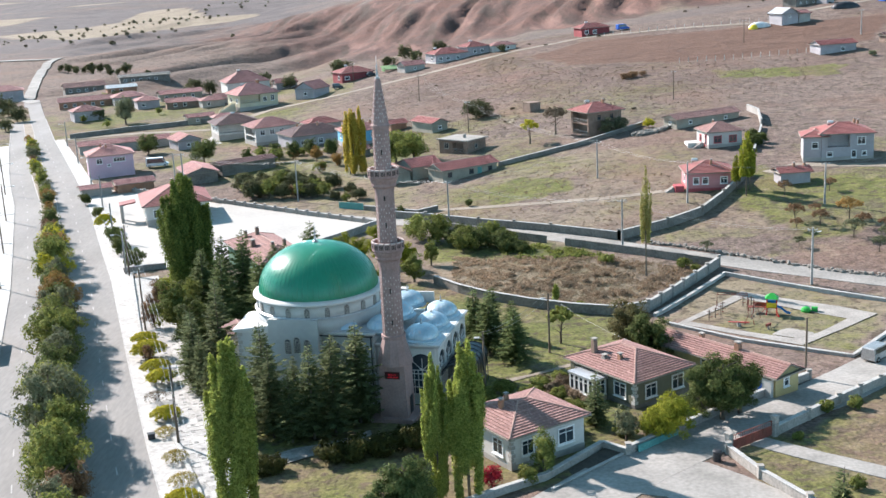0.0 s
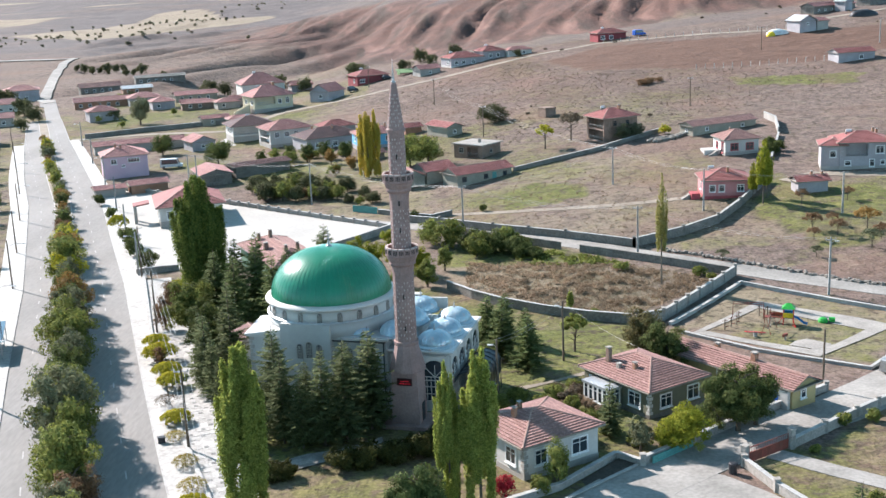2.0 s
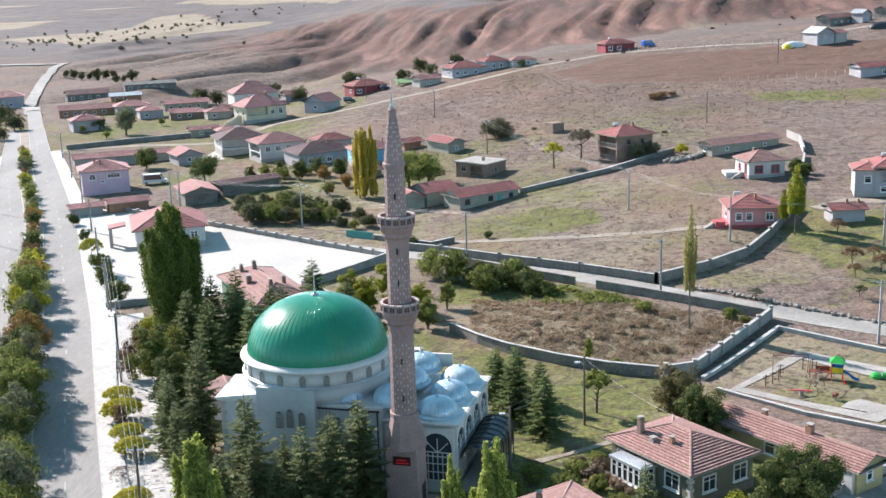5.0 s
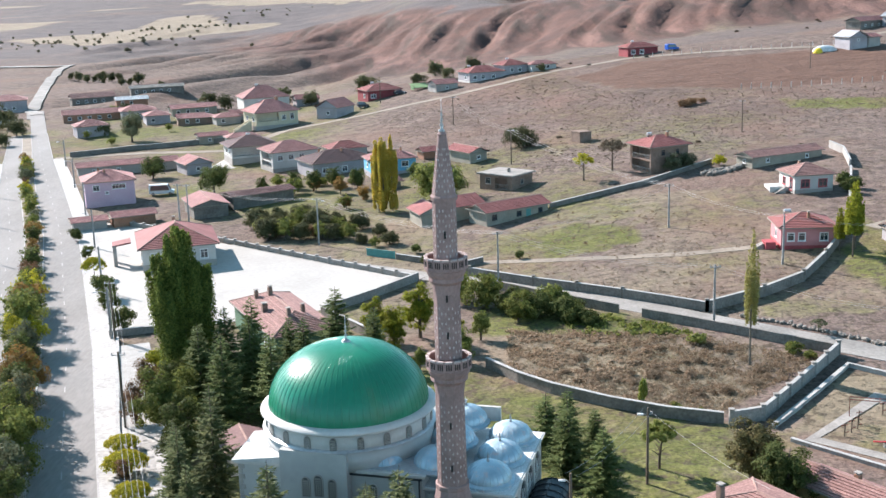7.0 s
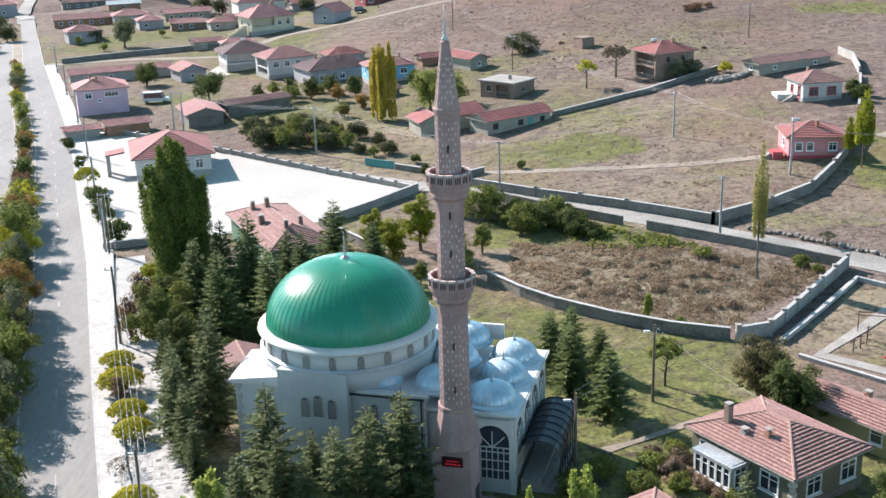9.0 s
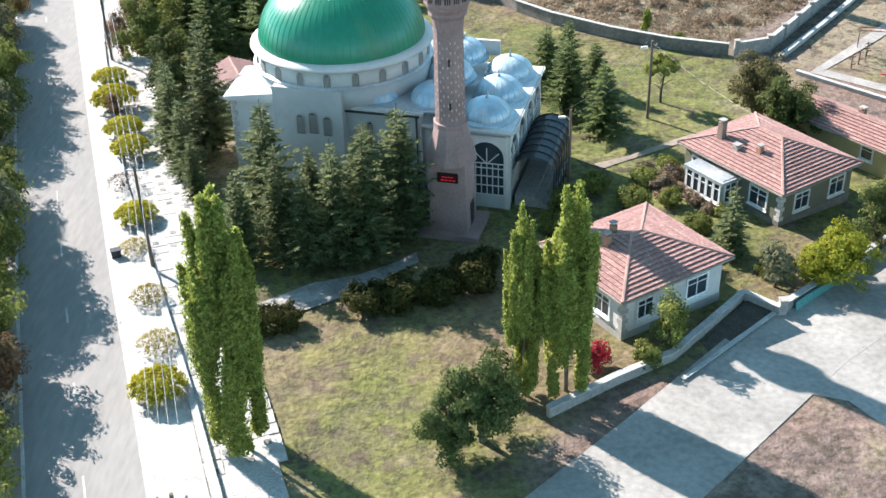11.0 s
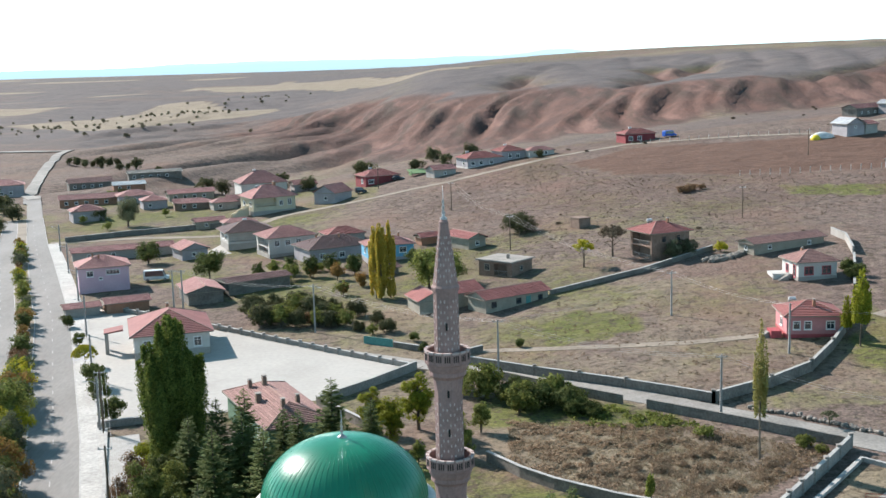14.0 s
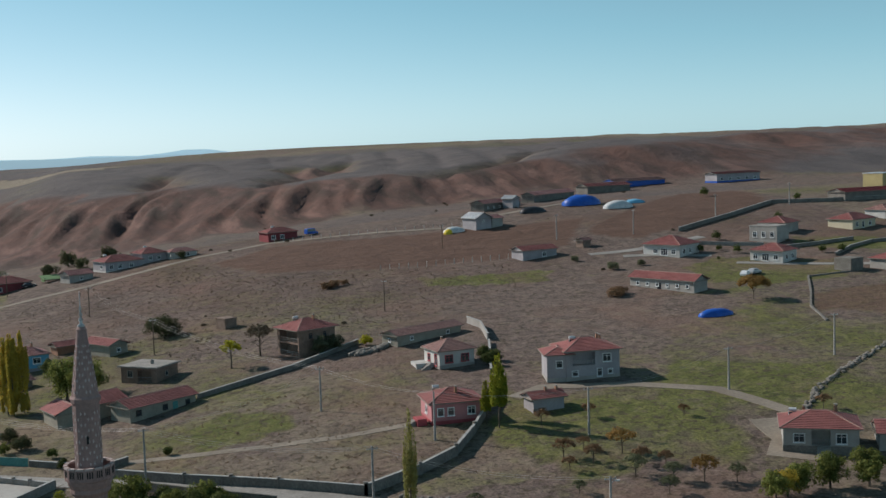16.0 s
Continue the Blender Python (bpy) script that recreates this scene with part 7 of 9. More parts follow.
def leaf_mesh(name, v, f, material):
    me = bpy.data.meshes.new(name)
    n = len(f)
    me.vertices.add(len(v))
    me.vertices.foreach_set("co", v.astype(np.float32).ravel())
    loops = np.asarray(f).ravel().astype(np.int32)
    me.loops.add(len(loops))
    me.loops.foreach_set("vertex_index", loops)
    me.polygons.add(n)
    me.polygons.foreach_set("loop_start", np.arange(0, 4 * n, 4, dtype=np.int32))
    me.update(calc_edges=True)
    me.materials.append(material)
    return me


def trunk_mesh(rng, h, r, limbs, spread, low=0.3, top=0.9):
    mb = MB().tube([(0, 0, -0.4), (rng.normal() * 0.05, 0, h * 0.3), (rng.normal() * 0.1, rng.normal() * 0.1, h * 0.65), (0, 0, h * top)], r, 8, r * 0.15)
    for k in range(limbs):
        z = h * (low + (top - low - 0.1) * k / max(limbs - 1, 1))
        a = 2.4 * k + rng.random()
        e = spread * (0.55 + 0.35 * rng.random()) * (1 - 0.5 * k / limbs)
        mb.tube([(0, 0, z), (e * 0.5 * math.cos(a), e * 0.5 * math.sin(a), z + e * 0.45), (e * math.cos(a), e * math.sin(a), z + e * 0.7)], r * 0.35, 5, r * 0.08)
    return mb


def make_tree(kind, seed, h, w, leaf, count, size, name="tree", label="", category="tree", bark="bark"):
    """One tree or shrub at the origin: h high, w wide."""
    rng = np.random.default_rng(seed)
    cs, rs = [], []
    t = thing(name, label, category)
    if kind in ("poplar", "bare_poplar"):
        foot = 0.3 if kind == "bare_poplar" else 0.04
        # upright plumes packed round the stem
        n = int(16 + 7.5 * w)
        P, N = [], []
        each = int(count * 4.6 / n)
        for k in range(n):
            low = k % 2 == 1
            a, q = 2.4 * k + 0.7 * rng.random(), (0.55 + 0.4 * rng.random()) if low else ((k + 0.5) / n) ** 0.6
            tip = h * (rng.uniform(0.15 + foot, 0.74) if low else (1 - 0.32 * q**1.6) * rng.uniform(0.8, 1.0))
            long_ = h * (rng.uniform(0.22, 0.3) if low else rng.uniform(0.26, 0.42))
            R = w * rng.uniform(0.08, 0.15)
            u = rng.random(each) ** 0.85
            rad = R * 1.55 * np.clip(u, 0.02, 1) ** 0.45 * (1 - u) ** 0.75 * (0.45 + 0.95 * rng.random(each))
            th = rng.random(each) * 6.283
            axis = q * (w / 2 - R * 0.9) * (0.86 + 0.24 * u)
            d = np.stack([np.cos(th), np.sin(th), np.zeros(each)], 1)
            o = np.array([math.cos(a), math.sin(a), 0.0])
            P.append(o * axis[:, None] + d * rad[:, None] + np.stack([np.zeros(each), np.zeros(each), np.maximum(tip - long_ + long_ * u, foot * h + rng.random(each) * 0.05 * h)], 1))
            P[-1] += rng.normal(size=(each, 3)) * 0.045 * w ** 0.5
            N.append(d + 0.6 * o + np.array([0, 0, 0.25]) + rng.normal(size=(each, 3)) * 0.6)
        p, nrm = np.concatenate(P), np.concatenate(N)
        nrm /= np.linalg.norm(nrm, axis=1, keepdims=True)
        a = np.cross(nrm, rng.normal(size=nrm.shape)) + np.array([0, 0, 0.7])
        a /= np.linalg.norm(a, axis=1, keepdims=True)
        b = np.cross(nrm, a)
        sz = size * 0.7 * rng.uniform(0.5, 1.3, len(p))[:, None]
        v, f = quads(rng, p, a * sz, b * sz * rng.uniform(0.45, 0.8, len(p))[:, None])
        tb = trunk_mesh(rng, h, 0.15, 9, w * 0.35, 0.12)
    elif kind == "fir":
        # whorls of flat boughs with gaps between them
        tb = MB().tube([(0, 0, -0.4), (0, 0, h * 0.5), (0.04, 0.02, h * 0.985)], 0.15, 7, 0.02)
        P, A, B = [], [], []
        levels = int(h / 0.46)
        for k in range(levels):
            f = k / levels
            z = h * (0.1 + 0.87 * f)
            reach = w / 2 * ((1 - f) ** 0.86 * rng.uniform(0.78, 1.08) + 0.04) * min(1.0, 0.72 + 2.2 * f)
            turn = rng.random() * 6.28
            boughs = int(3.5 * (1 - f)) + 5
            for q in range(boughs):
                az = turn + 6.28 * (q + 0.5 * rng.random()) / boughs
                e = reach * rng.uniform(0.62, 1.12)
                lift = rng.uniform(-0.16, 0.06) + 0.5 * f
                z1 = z + rng.uniform(-0.14, 0.14)
                out = np.array([math.cos(az), math.sin(az), 0])
                side = np.array([-math.sin(az), math.cos(az), 0])
                for s in np.arange(0.1, e, 0.115):
                    base = out * s + np.array([0, 0, z1 + lift * s - 0.13 * s * s / max(e, 0.5) + 0.12 * s * (s / e) ** 2])
                    long_ = 0.2 + 0.34 * (1 - s / e) * min(1.0, e)
                    for sg in (-1, 1):
                        dr = out * rng.uniform(0.4, 1.0) + side * sg * rng.uniform(0.4, 1.0) + np.array([0, 0, rng.uniform(-0.3, 0.25)])
                        dr *= long_ * rng.uniform(0.6, 1.2) / 1.2
                        P.append(base + dr * 0.8)
                        A.append(dr)
                        B.append(np.cross(dr, (rng.normal() * 0.45, rng.normal() * 0.45, 1.0)) * 0.27)
        v, f = quads(rng, np.array(P), np.array(A), np.array(B), 0.3)
    elif kind == "dome":
        for k in range(110):
            a, rr = 2.4 * k + 0.4 * rng.random(), ((k + rng.random()) / 110) ** 0.5
            cs.append((rr * w / 2 * 0.88 * math.cos(a), rr * w / 2 * 0.88 * math.sin(a), h * (0.36 + 0.54 * math.sqrt(1 - 0.92 * rr * rr) - 0.07 * rng.random())))
            rs.append(w * rng.uniform(0.05, 0.075))
        v, f = leaves(rng, cs, rs, int(count * 1.7), size * 0.62, 0.8, 0.3, 0.7)
        tb = trunk_mesh(rng, h * 0.75, 0.06, 9, w * 0.5, 0.02)
    elif kind == "shrub":
        for k in range(40):
            a, rr = rng.random() * 6.28, w / 2 * 0.72 * rng.random() ** 0.5
            cs.append((rr * math.cos(a), rr * math.sin(a), h * rng.uniform(0.25, 0.72) * (1 - 0.35 * (rr / (w / 2)) ** 2)))
            rs.append(w * rng.uniform(0.08, 0.18))
        v, f = leaves(rng, cs, rs, int(count * 1.7), size * 0.68, min(1.0, h / w + 0.2), 0.3)
        tb = trunk_mesh(rng, h * 0.8, 0.05, 6, w * 0.4, 0.05)
    elif kind == "fruit":
        # low trunk, spreading limbs, flattened open crown
        for k in range(46):
            a, rr = 2.4 * k + 0.6 * rng.random(), rng.random() ** 0.5
            cs.append((rr * w / 2 * 0.9 * math.cos(a), rr * w / 2 * 0.9 * math.sin(a), h * (0.5 + 0.4 * math.sqrt(1 - 0.85 * rr * rr) * rng.uniform(0.45, 1.0))))
            rs.append(w * rng.uniform(0.06, 0.13))
        v, f = leaves(rng, cs, rs, int(count * 1.5), size * 0.66, 0.75, 0.25)
        tb = trunk_mesh(rng, h * 0.8, 0.032 * h, 9, w * 0.5, 0.32)
    else:
        lobes = 70
        ph = rng.random(3) * 9
        for k in range(lobes):
            d = rng.normal(size=3)
            d /= np.linalg.norm(d)
            env = 0.85 + 0.42 * noise.noise((d[0] * 1.3 + ph[0], d[1] * 1.3 + ph[1], d[2] * 1.3 + ph[2]))
            q = rng.uniform(0.25, 0.92) * env
            cs.append((d[0] * w / 2 * q, d[1] * w / 2 * q, h * 0.5 + d[2] * h * 0.48 * q))
            rs.append(w * rng.uniform(0.05, 0.15))
        v, f = leaves(rng, cs, rs, int(count * 1.55), size * 0.68, 0.9, 0.3)
        tb = trunk_mesh(rng, h * 0.85, 0.035 * h, 9, w * 0.42, 0.25)
    part("trunk", tb, M[bark], t)
    cr = new("crown", leaf_mesh("crown", v, f, LEAF[leaf]))
    cr.parent = t
    return t


def plant(kind, places, h, w, leaf, count, size, label, name="tree", category="tree", group="", bark="bark", variants=2, seed=0, lean=0.0, vary=0.12):
    """Plants of one kind at places (x, y, relative height)."""
    rng = random.Random(seed * 7 + 3)
    made = [make_tree(kind, seed * 10 + k, h, w, leaf, count, size, name, label, category, bark) for k in range(min(variants, len(places)))]
    for k, pl in enumerate(places):
        x, y = pl[0], pl[1]
        s = pl[2] if len(pl) > 2 else rng.uniform(1 - vary, 1 + vary)
        sw = s * (pl[3] if len(pl) > 3 else rng.uniform(0.92, 1.1))
        m = pose(x, y, gz(x, y) - 0.05, 0, 0, rng.uniform(0, 360)) @ Matrix.Diagonal((sw, sw, s, 1))
        if k < len(made):
            made[k].matrix_basis = m
            tagged(made[k], label, category, group)
        else:
            tagged(copy_thing(made[k % len(made)], m), label, category, group)


# mosque garden
plant("poplar", [(-30.9, 50.8, 1.0)], 20.4, 8.2, "poplardeep", 25000, 0.2, "tall dense green poplar beside the plaza", seed=1, bark="palebark", variants=1)
plant("poplar", [(-12.6, -25.0, 1.0)], 18.6, 4.5, "poplar", 20000, 0.155, "tall green poplar at the garden corner", seed=2, bark="palebark", variants=1)
plant("poplar", [(6.5, -20.5, 1.0, 1.0), (3.9, -20.8, 0.94, 0.72)], 15.3, 4.0, "poplar", 13000, 0.15, "slender green poplar with yellowing leaves", seed=3, bark="palebark", group="pair of poplars")
plant("fir", [(-3.9, -1.3, 1.12, 1.0), (-6.2, -4.6, 1.1, 0.95), (-8.3, -5.3, 1.04, 0.9), (-10.4, -6.0, 0.86, 0.85), (-13.6, -0.6, 1.02, 1.0), (-12.4, -4.6, 0.9, 0.9), (-20.5, 13.7, 1.2, 0.95), (-24.6, 16.4, 0.98, 0.95), (-23.2, 12.1, 0.84, 0.95), (-21.8, 8.6, 0.7, 0.9), (-20.4, 5.0, 0.6, 0.9), (-10.6, 0.2, 0.86, 1.0), (-6.4, 0.0, 0.84, 1.0), (-15.2, -5.0, 0.72, 1.0)],
      10.0, 6.7, "cedar", 0, 0.2, "tall grey-green conifer with layered boughs beside the mosque", "conifer", "tree", "garden conifers", variants=4, seed=4, vary=0.0)
plant("fir", [(-25.0, 44.7, 1.12), (-21.6, 41.0, 1.1), (-18.6, 50.0, 0.75), (-22.8, 49.5, 1.0), (-13.5, 54.5, 0.95), (-16.4, 46.0, 0.85), (-11.5, 47.5, 0.7), (-27.2, 40.6, 0.95), (-18.6, 36.0, 0.95), (-23.4, 34.0, 1.0), (-9.0, 55.0, 0.7)],
      10.0, 7.4, "fir", 0, 0.2, "dark broad conifer behind the mosque", "conifer", "tree", "conifers behind the mosque", variants=2, seed=77)
plant("fir", [(10.8, 20.4, 0.95), (13.5, 16.6, 0.85), (9.2, 25.5, 0.9), (14.0, 26.0, 0.75), (11.6, 29.0, 0.8)], 8.4, 6.6, "fir", 0, 0.22, "broad dark pine on the lawn", "pine", "tree", "lawn pines", seed=5)
plant("round", [(1.2, -25.0, 1.0), (-0.6, -26.4, 0.75)], 6.6, 6.0, "fir", 9000, 0.16, "bushy dark green pine by the lane", "pine", "tree", seed=6)
plant("round", [(29.4, 14.6, 0.85)], 8.0, 6.8, "deep", 9000, 0.18, "dense dark tree by the playground wall", seed=7, variants=1)
plant("round", [(27.4, 19.0, 1.0)], 8.2, 6.0, "brownish", 7000, 0.17, "brownish autumn tree by the playground wall", seed=93, variants=1)
plant("round", [(-29.2, 33.0, 1.0)], 8.6, 7.4, "green", 9000, 0.2, "broad green tree beside the footpath", seed=78, variants=1)
plant("round", [(-26.6, 27.6, 0.75), (-25.4, 24.0, 0.65), (-30.6, 44.0, 0.8), (-22.0, 28.0, 0.7), (-17.4, 30.0, 0.7), (-15.0, 41.0, 0.75)], 9.6, 7.0, "deep", 6000, 0.24, "dense dark broadleaf tree behind the mosque", group="trees behind the mosque", seed=8)
plant("shrub", [(-36.6, 57.5, 1.0), (-34.8, 54.5, 0.8)], 3.0, 3.4, "lime", 1600, 0.18, "yellow-green bush beside the tall poplar", "shrub", "shrub", seed=79)
plant("round", [(-33.8, 37.5, 0.8), (-34.4, 45.5, 0.8), (-30.8, 21.5, 0.55)], 7.0, 5.4, "russet", 2600, 0.2, "thin brownish tree by the footpath", seed=9)
plant("fruit", [(19.8, 23.4, 1.0)], 5.4, 3.4, "green", 2200, 0.17, "young green tree on the lawn", seed=10, variants=1)
plant("round", [(-3.7, 66.5, 1.0), (-7.0, 60.0, 0.85), (-9.6, 66.0, 0.8), (0.5, 60.5, 0.8)], 8.4, 5.6, "lime", 6000, 0.19, "yellow-green tree behind the mosque", group="yellow-green trees", seed=11)
plant("round", [(4.2, 64.5, 0.6), (1.5, 55, 0.7), (-3.5, 53, 0.75)], 7.5, 5.6, "green", 4000, 0.23, "green tree behind the minaret", seed=12)
plant("shrub", [(12.7, 74.0, 1.0), (16.4, 71.6, 0.9), (9.0, 76.0, 1.05), (18.8, 69.6, 0.6)], 4.4, 6.4, "deep", 3600, 0.24, "dense green thicket in the overgrown lot", "thicket", "shrub", "thickets", seed=13)
plant("round", [(5.4, 79.0, 1.1), (2.2, 82.5, 1.0), (9.6, 72.0, 0.8), (14.6, 75.6, 0.9)], 5.0, 6.2, "green", 3600, 0.22, "leafy green tree in the overgrown lot", "tree", "tree", "thickets", seed=57)
plant("shrub", [(-6.3, -11.4, 1.0), (-3.8, -10.6, 1.05), (-1.2, -9.8, 1.0), (1.2, -9.0, 0.95), (-12.6, -13.2, 0.85), (-11.2, -12.8, 0.7), (0.6, -6.6, 0.7), (2.2, -6.0, 0.7)], 2.8, 3.6, "hedge", 2600, 0.16, "clipped dark hedge block", "hedge", "hedge", "hedge blocks", seed=14)
plant("dome", [(-18.4, -20.3, 1.15), (-24.6, 1.8, 0.95), (-27.6, 13.4, 1.0), (-29.1, 17.5, 1.15), (-31.2, 23.5, 1.28), (-33.2, 29.6, 1.1)], 1.75, 3.6, "gold", 4200, 0.11, "rounded golden shrub in the paved border", "shrub", "shrub", "golden shrubs", seed=15)
plant("dome", [(-19.4, -15.4, 0.9), (-21.2, -9.7, 0.85), (-23.7, -2.9, 0.8)], 1.6, 3.3, "oldgold", 1100, 0.1, "thin browning shrub with bare twigs in the paved border", "shrub", "shrub", "golden shrubs", seed=85)
plant("dome", [(-26.7, 7.1, 1.0)], 1.6, 3.4, "dry", 700, 0.09, "leafless grey shrub in the paved border", "shrub", "shrub", "golden shrubs", seed=86, variants=1)
plant("dome", [(-58.6, 107.2, 1.0)], 4.2, 4.8, "gold", 3000, 0.18, "round golden street tree on the footpath", "street_tree", "tree", "street trees", seed=76, variants=1)
plant("shrub", [(8.6, -18.2, 1.0)], 2.4, 2.2, "red", 1200, 0.13, "crimson shrub beside the white house", "shrub", "shrub", seed=16, variants=1)
plant("shrub", [(9.0, 2.0, 1.0), (7.5, -1.5, 0.9), (6.0, -5.5, 0.8), (11.5, 5.5, 0.9), (15.5, 6.5, 0.7), (17.0, 3.0, 0.8), (14.0, 2.0, 0.9), (12.5, -2.0, 0.8)], 2.6, 3.6, "green", 2200, 0.16, "leafy green shrub in the garden", "shrub", "shrub", "garden shrubs", seed=17)
plant("shrub", [(16.0, -3.5, 1.0), (18.5, -1.0, 0.9), (20.0, -4.0, 0.8), (17.5, -6.5, 0.9), (15.0, -8.5, 0.8), (20.8, 1.0, 0.7), (13.0, -5.0, 0.9), (10.5, -2.5, 1.0), (22.0, -7.5, 0.8), (18.0, 9.5, 0.8)], 2.0, 3.2, "green", 1700, 0.14, "low green bush between the gardens", "shrub", "shrub", "garden bushes", seed=74)
plant("shrub", [(19.0, 3.6, 1.0), (18.4, 5.0, 0.9), (20.0, 2.0, 0.8), (17.4, 6.8, 1.0), (16.6, 4.0, 0.8)], 1.3, 2.2, "weed", 700, 0.13, "tall dry weeds by the veranda", "shrub", "shrub", seed=75)
plant("shrub", [(17.0, 5.5, 1.0), (18.2, 7.5, 1.0), (16.0, 8.5, 0.8)], 1.6, 2.6, "dry", 1200, 0.14, "dry brown shrub by the veranda", "shrub", "shrub", seed=18)
# lane gardens
plant("round", [(26.8, -8.6, 1.0), (24.8, -9.2, 0.75)], 5.0, 5.6, "lime", 8000, 0.14, "yellow-green tree overhanging the lane", seed=19)
plant("round", [(32.8, -4.4, 1.0), (30.8, -4.2, 0.85), (35.0, -2.8, 0.9)], 7.9, 6.8, "deep", 10000, 0.17, "dense dark tree beside the lane", seed=20)
plant("round", [(22.2, -9.2, 1.0)], 4.0, 3.2, "olive", 2600, 0.15, "small grey-green willow-leaved tree by the lane", seed=21, variants=1)
plant("fir", [(19.9, -5.0, 1.0)], 6.2, 3.4, "cedar", 0, 0.16, "young conifer between the houses", "conifer", "tree", seed=22, variants=1)
plant("round", [(13.6, -16.4, 1.0)], 4.8, 3.8, "green", 2200, 0.16, "small leafy tree by the white house", seed=23, variants=1)
plant("shrub", [(11.9, -18.0, 1.0), (43.5, -3.5, 0.9), (47.0, -2.5, 0.8), (38.5, -10.5, 0.6), (40.0, -22.0, 0.7)], 2.2, 2.2, "green", 1400, 0.14, "small green shrub by the wall", "shrub", "shrub", seed=24)
plant("fir", [(37.6, -25.0, 1.0), (44.5, -24.0, 0.7)], 3.6, 2.4, "cedar", 0, 0.15, "small dark conifer in a garden", "conifer", "tree", seed=25)
plant("shrub", [(26.5, 13.2, 1.0), (29.0, 12.6, 1.0), (21.0, 9.5, 0.9)], 2.4, 3.4, "deep", 2000, 0.16, "dark shrub behind the olive house", "shrub", "shrub", seed=26)
# lot and fields
plant("bare_poplar", [(36.2, 53.0, 1.0)], 17.4, 2.3, "poplarpale", 1500, 0.15, "slender thin-leaved poplar in the overgrown lot", seed=27, bark="palebark", variants=1)
plant("poplar", [(21.3, 41.2, 1.0)], 3.2, 1.2, "poplar", 700, 0.13, "young green poplar by the lot wall", seed=28, variants=1)
plant("shrub", [(24.5, 39.2, 1.0), (27, 37.4, 1.1), (31.5, 60.5, 1.6), (42.5, 56.5, 1.5), (44, 54.5, 1.2), (17, 42.0, 0.8)], 1.1, 1.7, "green", 700, 0.11, "low bush by the lot wall", "shrub", "shrub", seed=29)
plant("bare_poplar", [(61.9, 91.6, 1.0), (63.6, 95.4, 0.8), (60.8, 94.4, 0.6)], 12.4, 3.6, "lime", 1100, 0.24, "tall yellow-green tree by the field wall", seed=30)
plant("fruit", [(74.2, 73.8, 1.0), (79.4, 59.6, 1.0)], 4.0, 4.2, "orange", 1300, 0.17, "orange autumn fruit tree in the orchard", "fruit_tree", "tree", "orchard trees", seed=31)
plant("fruit", [(68.3, 89.8, 0.85), (65.4, 74.8, 0.95), (68.6, 71.6, 1.0), (69.5, 77.0, 0.7), (64.2, 70.0, 0.8), (76.5, 90.0, 0.8), (77.5, 66.8, 0.8), (74.4, 68.2, 0.9), (90.5, 84.5, 0.7), (112.5, 79.0, 0.8)], 3.6, 3.6, "russet", 900, 0.16, "russet fruit tree with thinning leaves", "fruit_tree", "tree", "orchard trees", seed=32)
plant("fruit", [(75.6, 61.2, 0.9), (71.6, 64.6, 1.0), (83.5, 58.0, 0.9), (47.6, 62.8, 0.6), (73.0, 57.5, 0.9), (62.0, 62.0, 0.6)], 3.4, 3.6, "olive", 1000, 0.16, "grey-green fruit tree in the orchard", "fruit_tree", "tree", "orchard trees", seed=33)
plant("round", [(88.7, 51.5, 1.0), (93.5, 51.5, 1.1), (98.5, 50.0, 1.2), (84.5, 50.5, 0.8)], 5.0, 5.2, "green", 3200, 0.2, "leafy tree below the farmhouse", seed=34)
plant("round", [(86.6, 51.0, 1.0)], 4.4, 4.4, "poplaryellow", 2200, 0.19, "golden autumn tree below the grey farmhouse", seed=35, variants=1)
plant("fruit", [(151.4, 158.8, 1.0)], 6.2, 8.4, "orange", 3000, 0.28, "broad yellowing tree in the field", seed=36, variants=1)
plant("shrub", [(125.5, 178.7, 1.0), (128, 181, 0.8), (66.3, 228.7, 0.8), (69.5, 230, 0.7), (64, 226.5, 0.8)], 3.0, 6.0, "russet", 1500, 0.22, "brownish scrub clump on the slope", "shrub", "shrub", seed=37)
plant("round", [(188.8, 236.8, 1.0), (173.9, 220.9, 0.8), (182.5, 215.0, 0.9), (208.7, 202.4, 1.1), (180.0, 221.0, 0.6), (184.0, 208.0, 0.7), (204.0, 205.0, 0.8), (172.0, 208.0, 0.5), (228.0, 262.0, 1.0), (262.0, 300.0, 1.2), (240.0, 330.0, 1.2)], 3.4, 3.8, "deep", 900, 0.2, "small dark tree beside the cottages", "tree", "tree", "upper village trees", seed=55)
plant("shrub", [(140.5, 210.5, 1.2), (150.0, 212.0, 0.9), (137.0, 228.0, 0.7)], 2.4, 3.4, "olive", 900, 0.18, "grey-green bush beside the white barn", "shrub", "shrub", seed=56)
plant("poplar", [(-12.0, 145.8, 1.0), (-10.3, 147.0, 0.92), (-13.1, 147.4, 0.95)], 17.0, 3.0, "poplaryellow", 2600, 0.24, "tall golden poplar in full autumn leaf", "tree", "tree", "golden poplars", seed=38, bark="palebark")
plant("round", [(-2.8, 152.6, 1.12), (1.4, 155, 0.95)], 8.8, 9.6, "green", 3800, 0.3, "round green tree behind the cottages", seed=39)
plant("fruit", [(28.8, 156.0, 1.0)], 6.6, 4.4, "gold", 1800, 0.2, "yellowing tree beside the brick house", seed=40, variants=1)
plant("fruit", [(35.6, 162.0, 1.0)], 7.6, 6.2, "dry", 2000, 0.22, "brown leafless-looking tree by the brick house", seed=41, variants=1)
plant("round", [(46.6, 154.2, 1.0), (50.0, 156.0, 0.9)], 4.6, 4.6, "olive", 2000, 0.2, "grey-green tree in front of the brick house", seed=42)
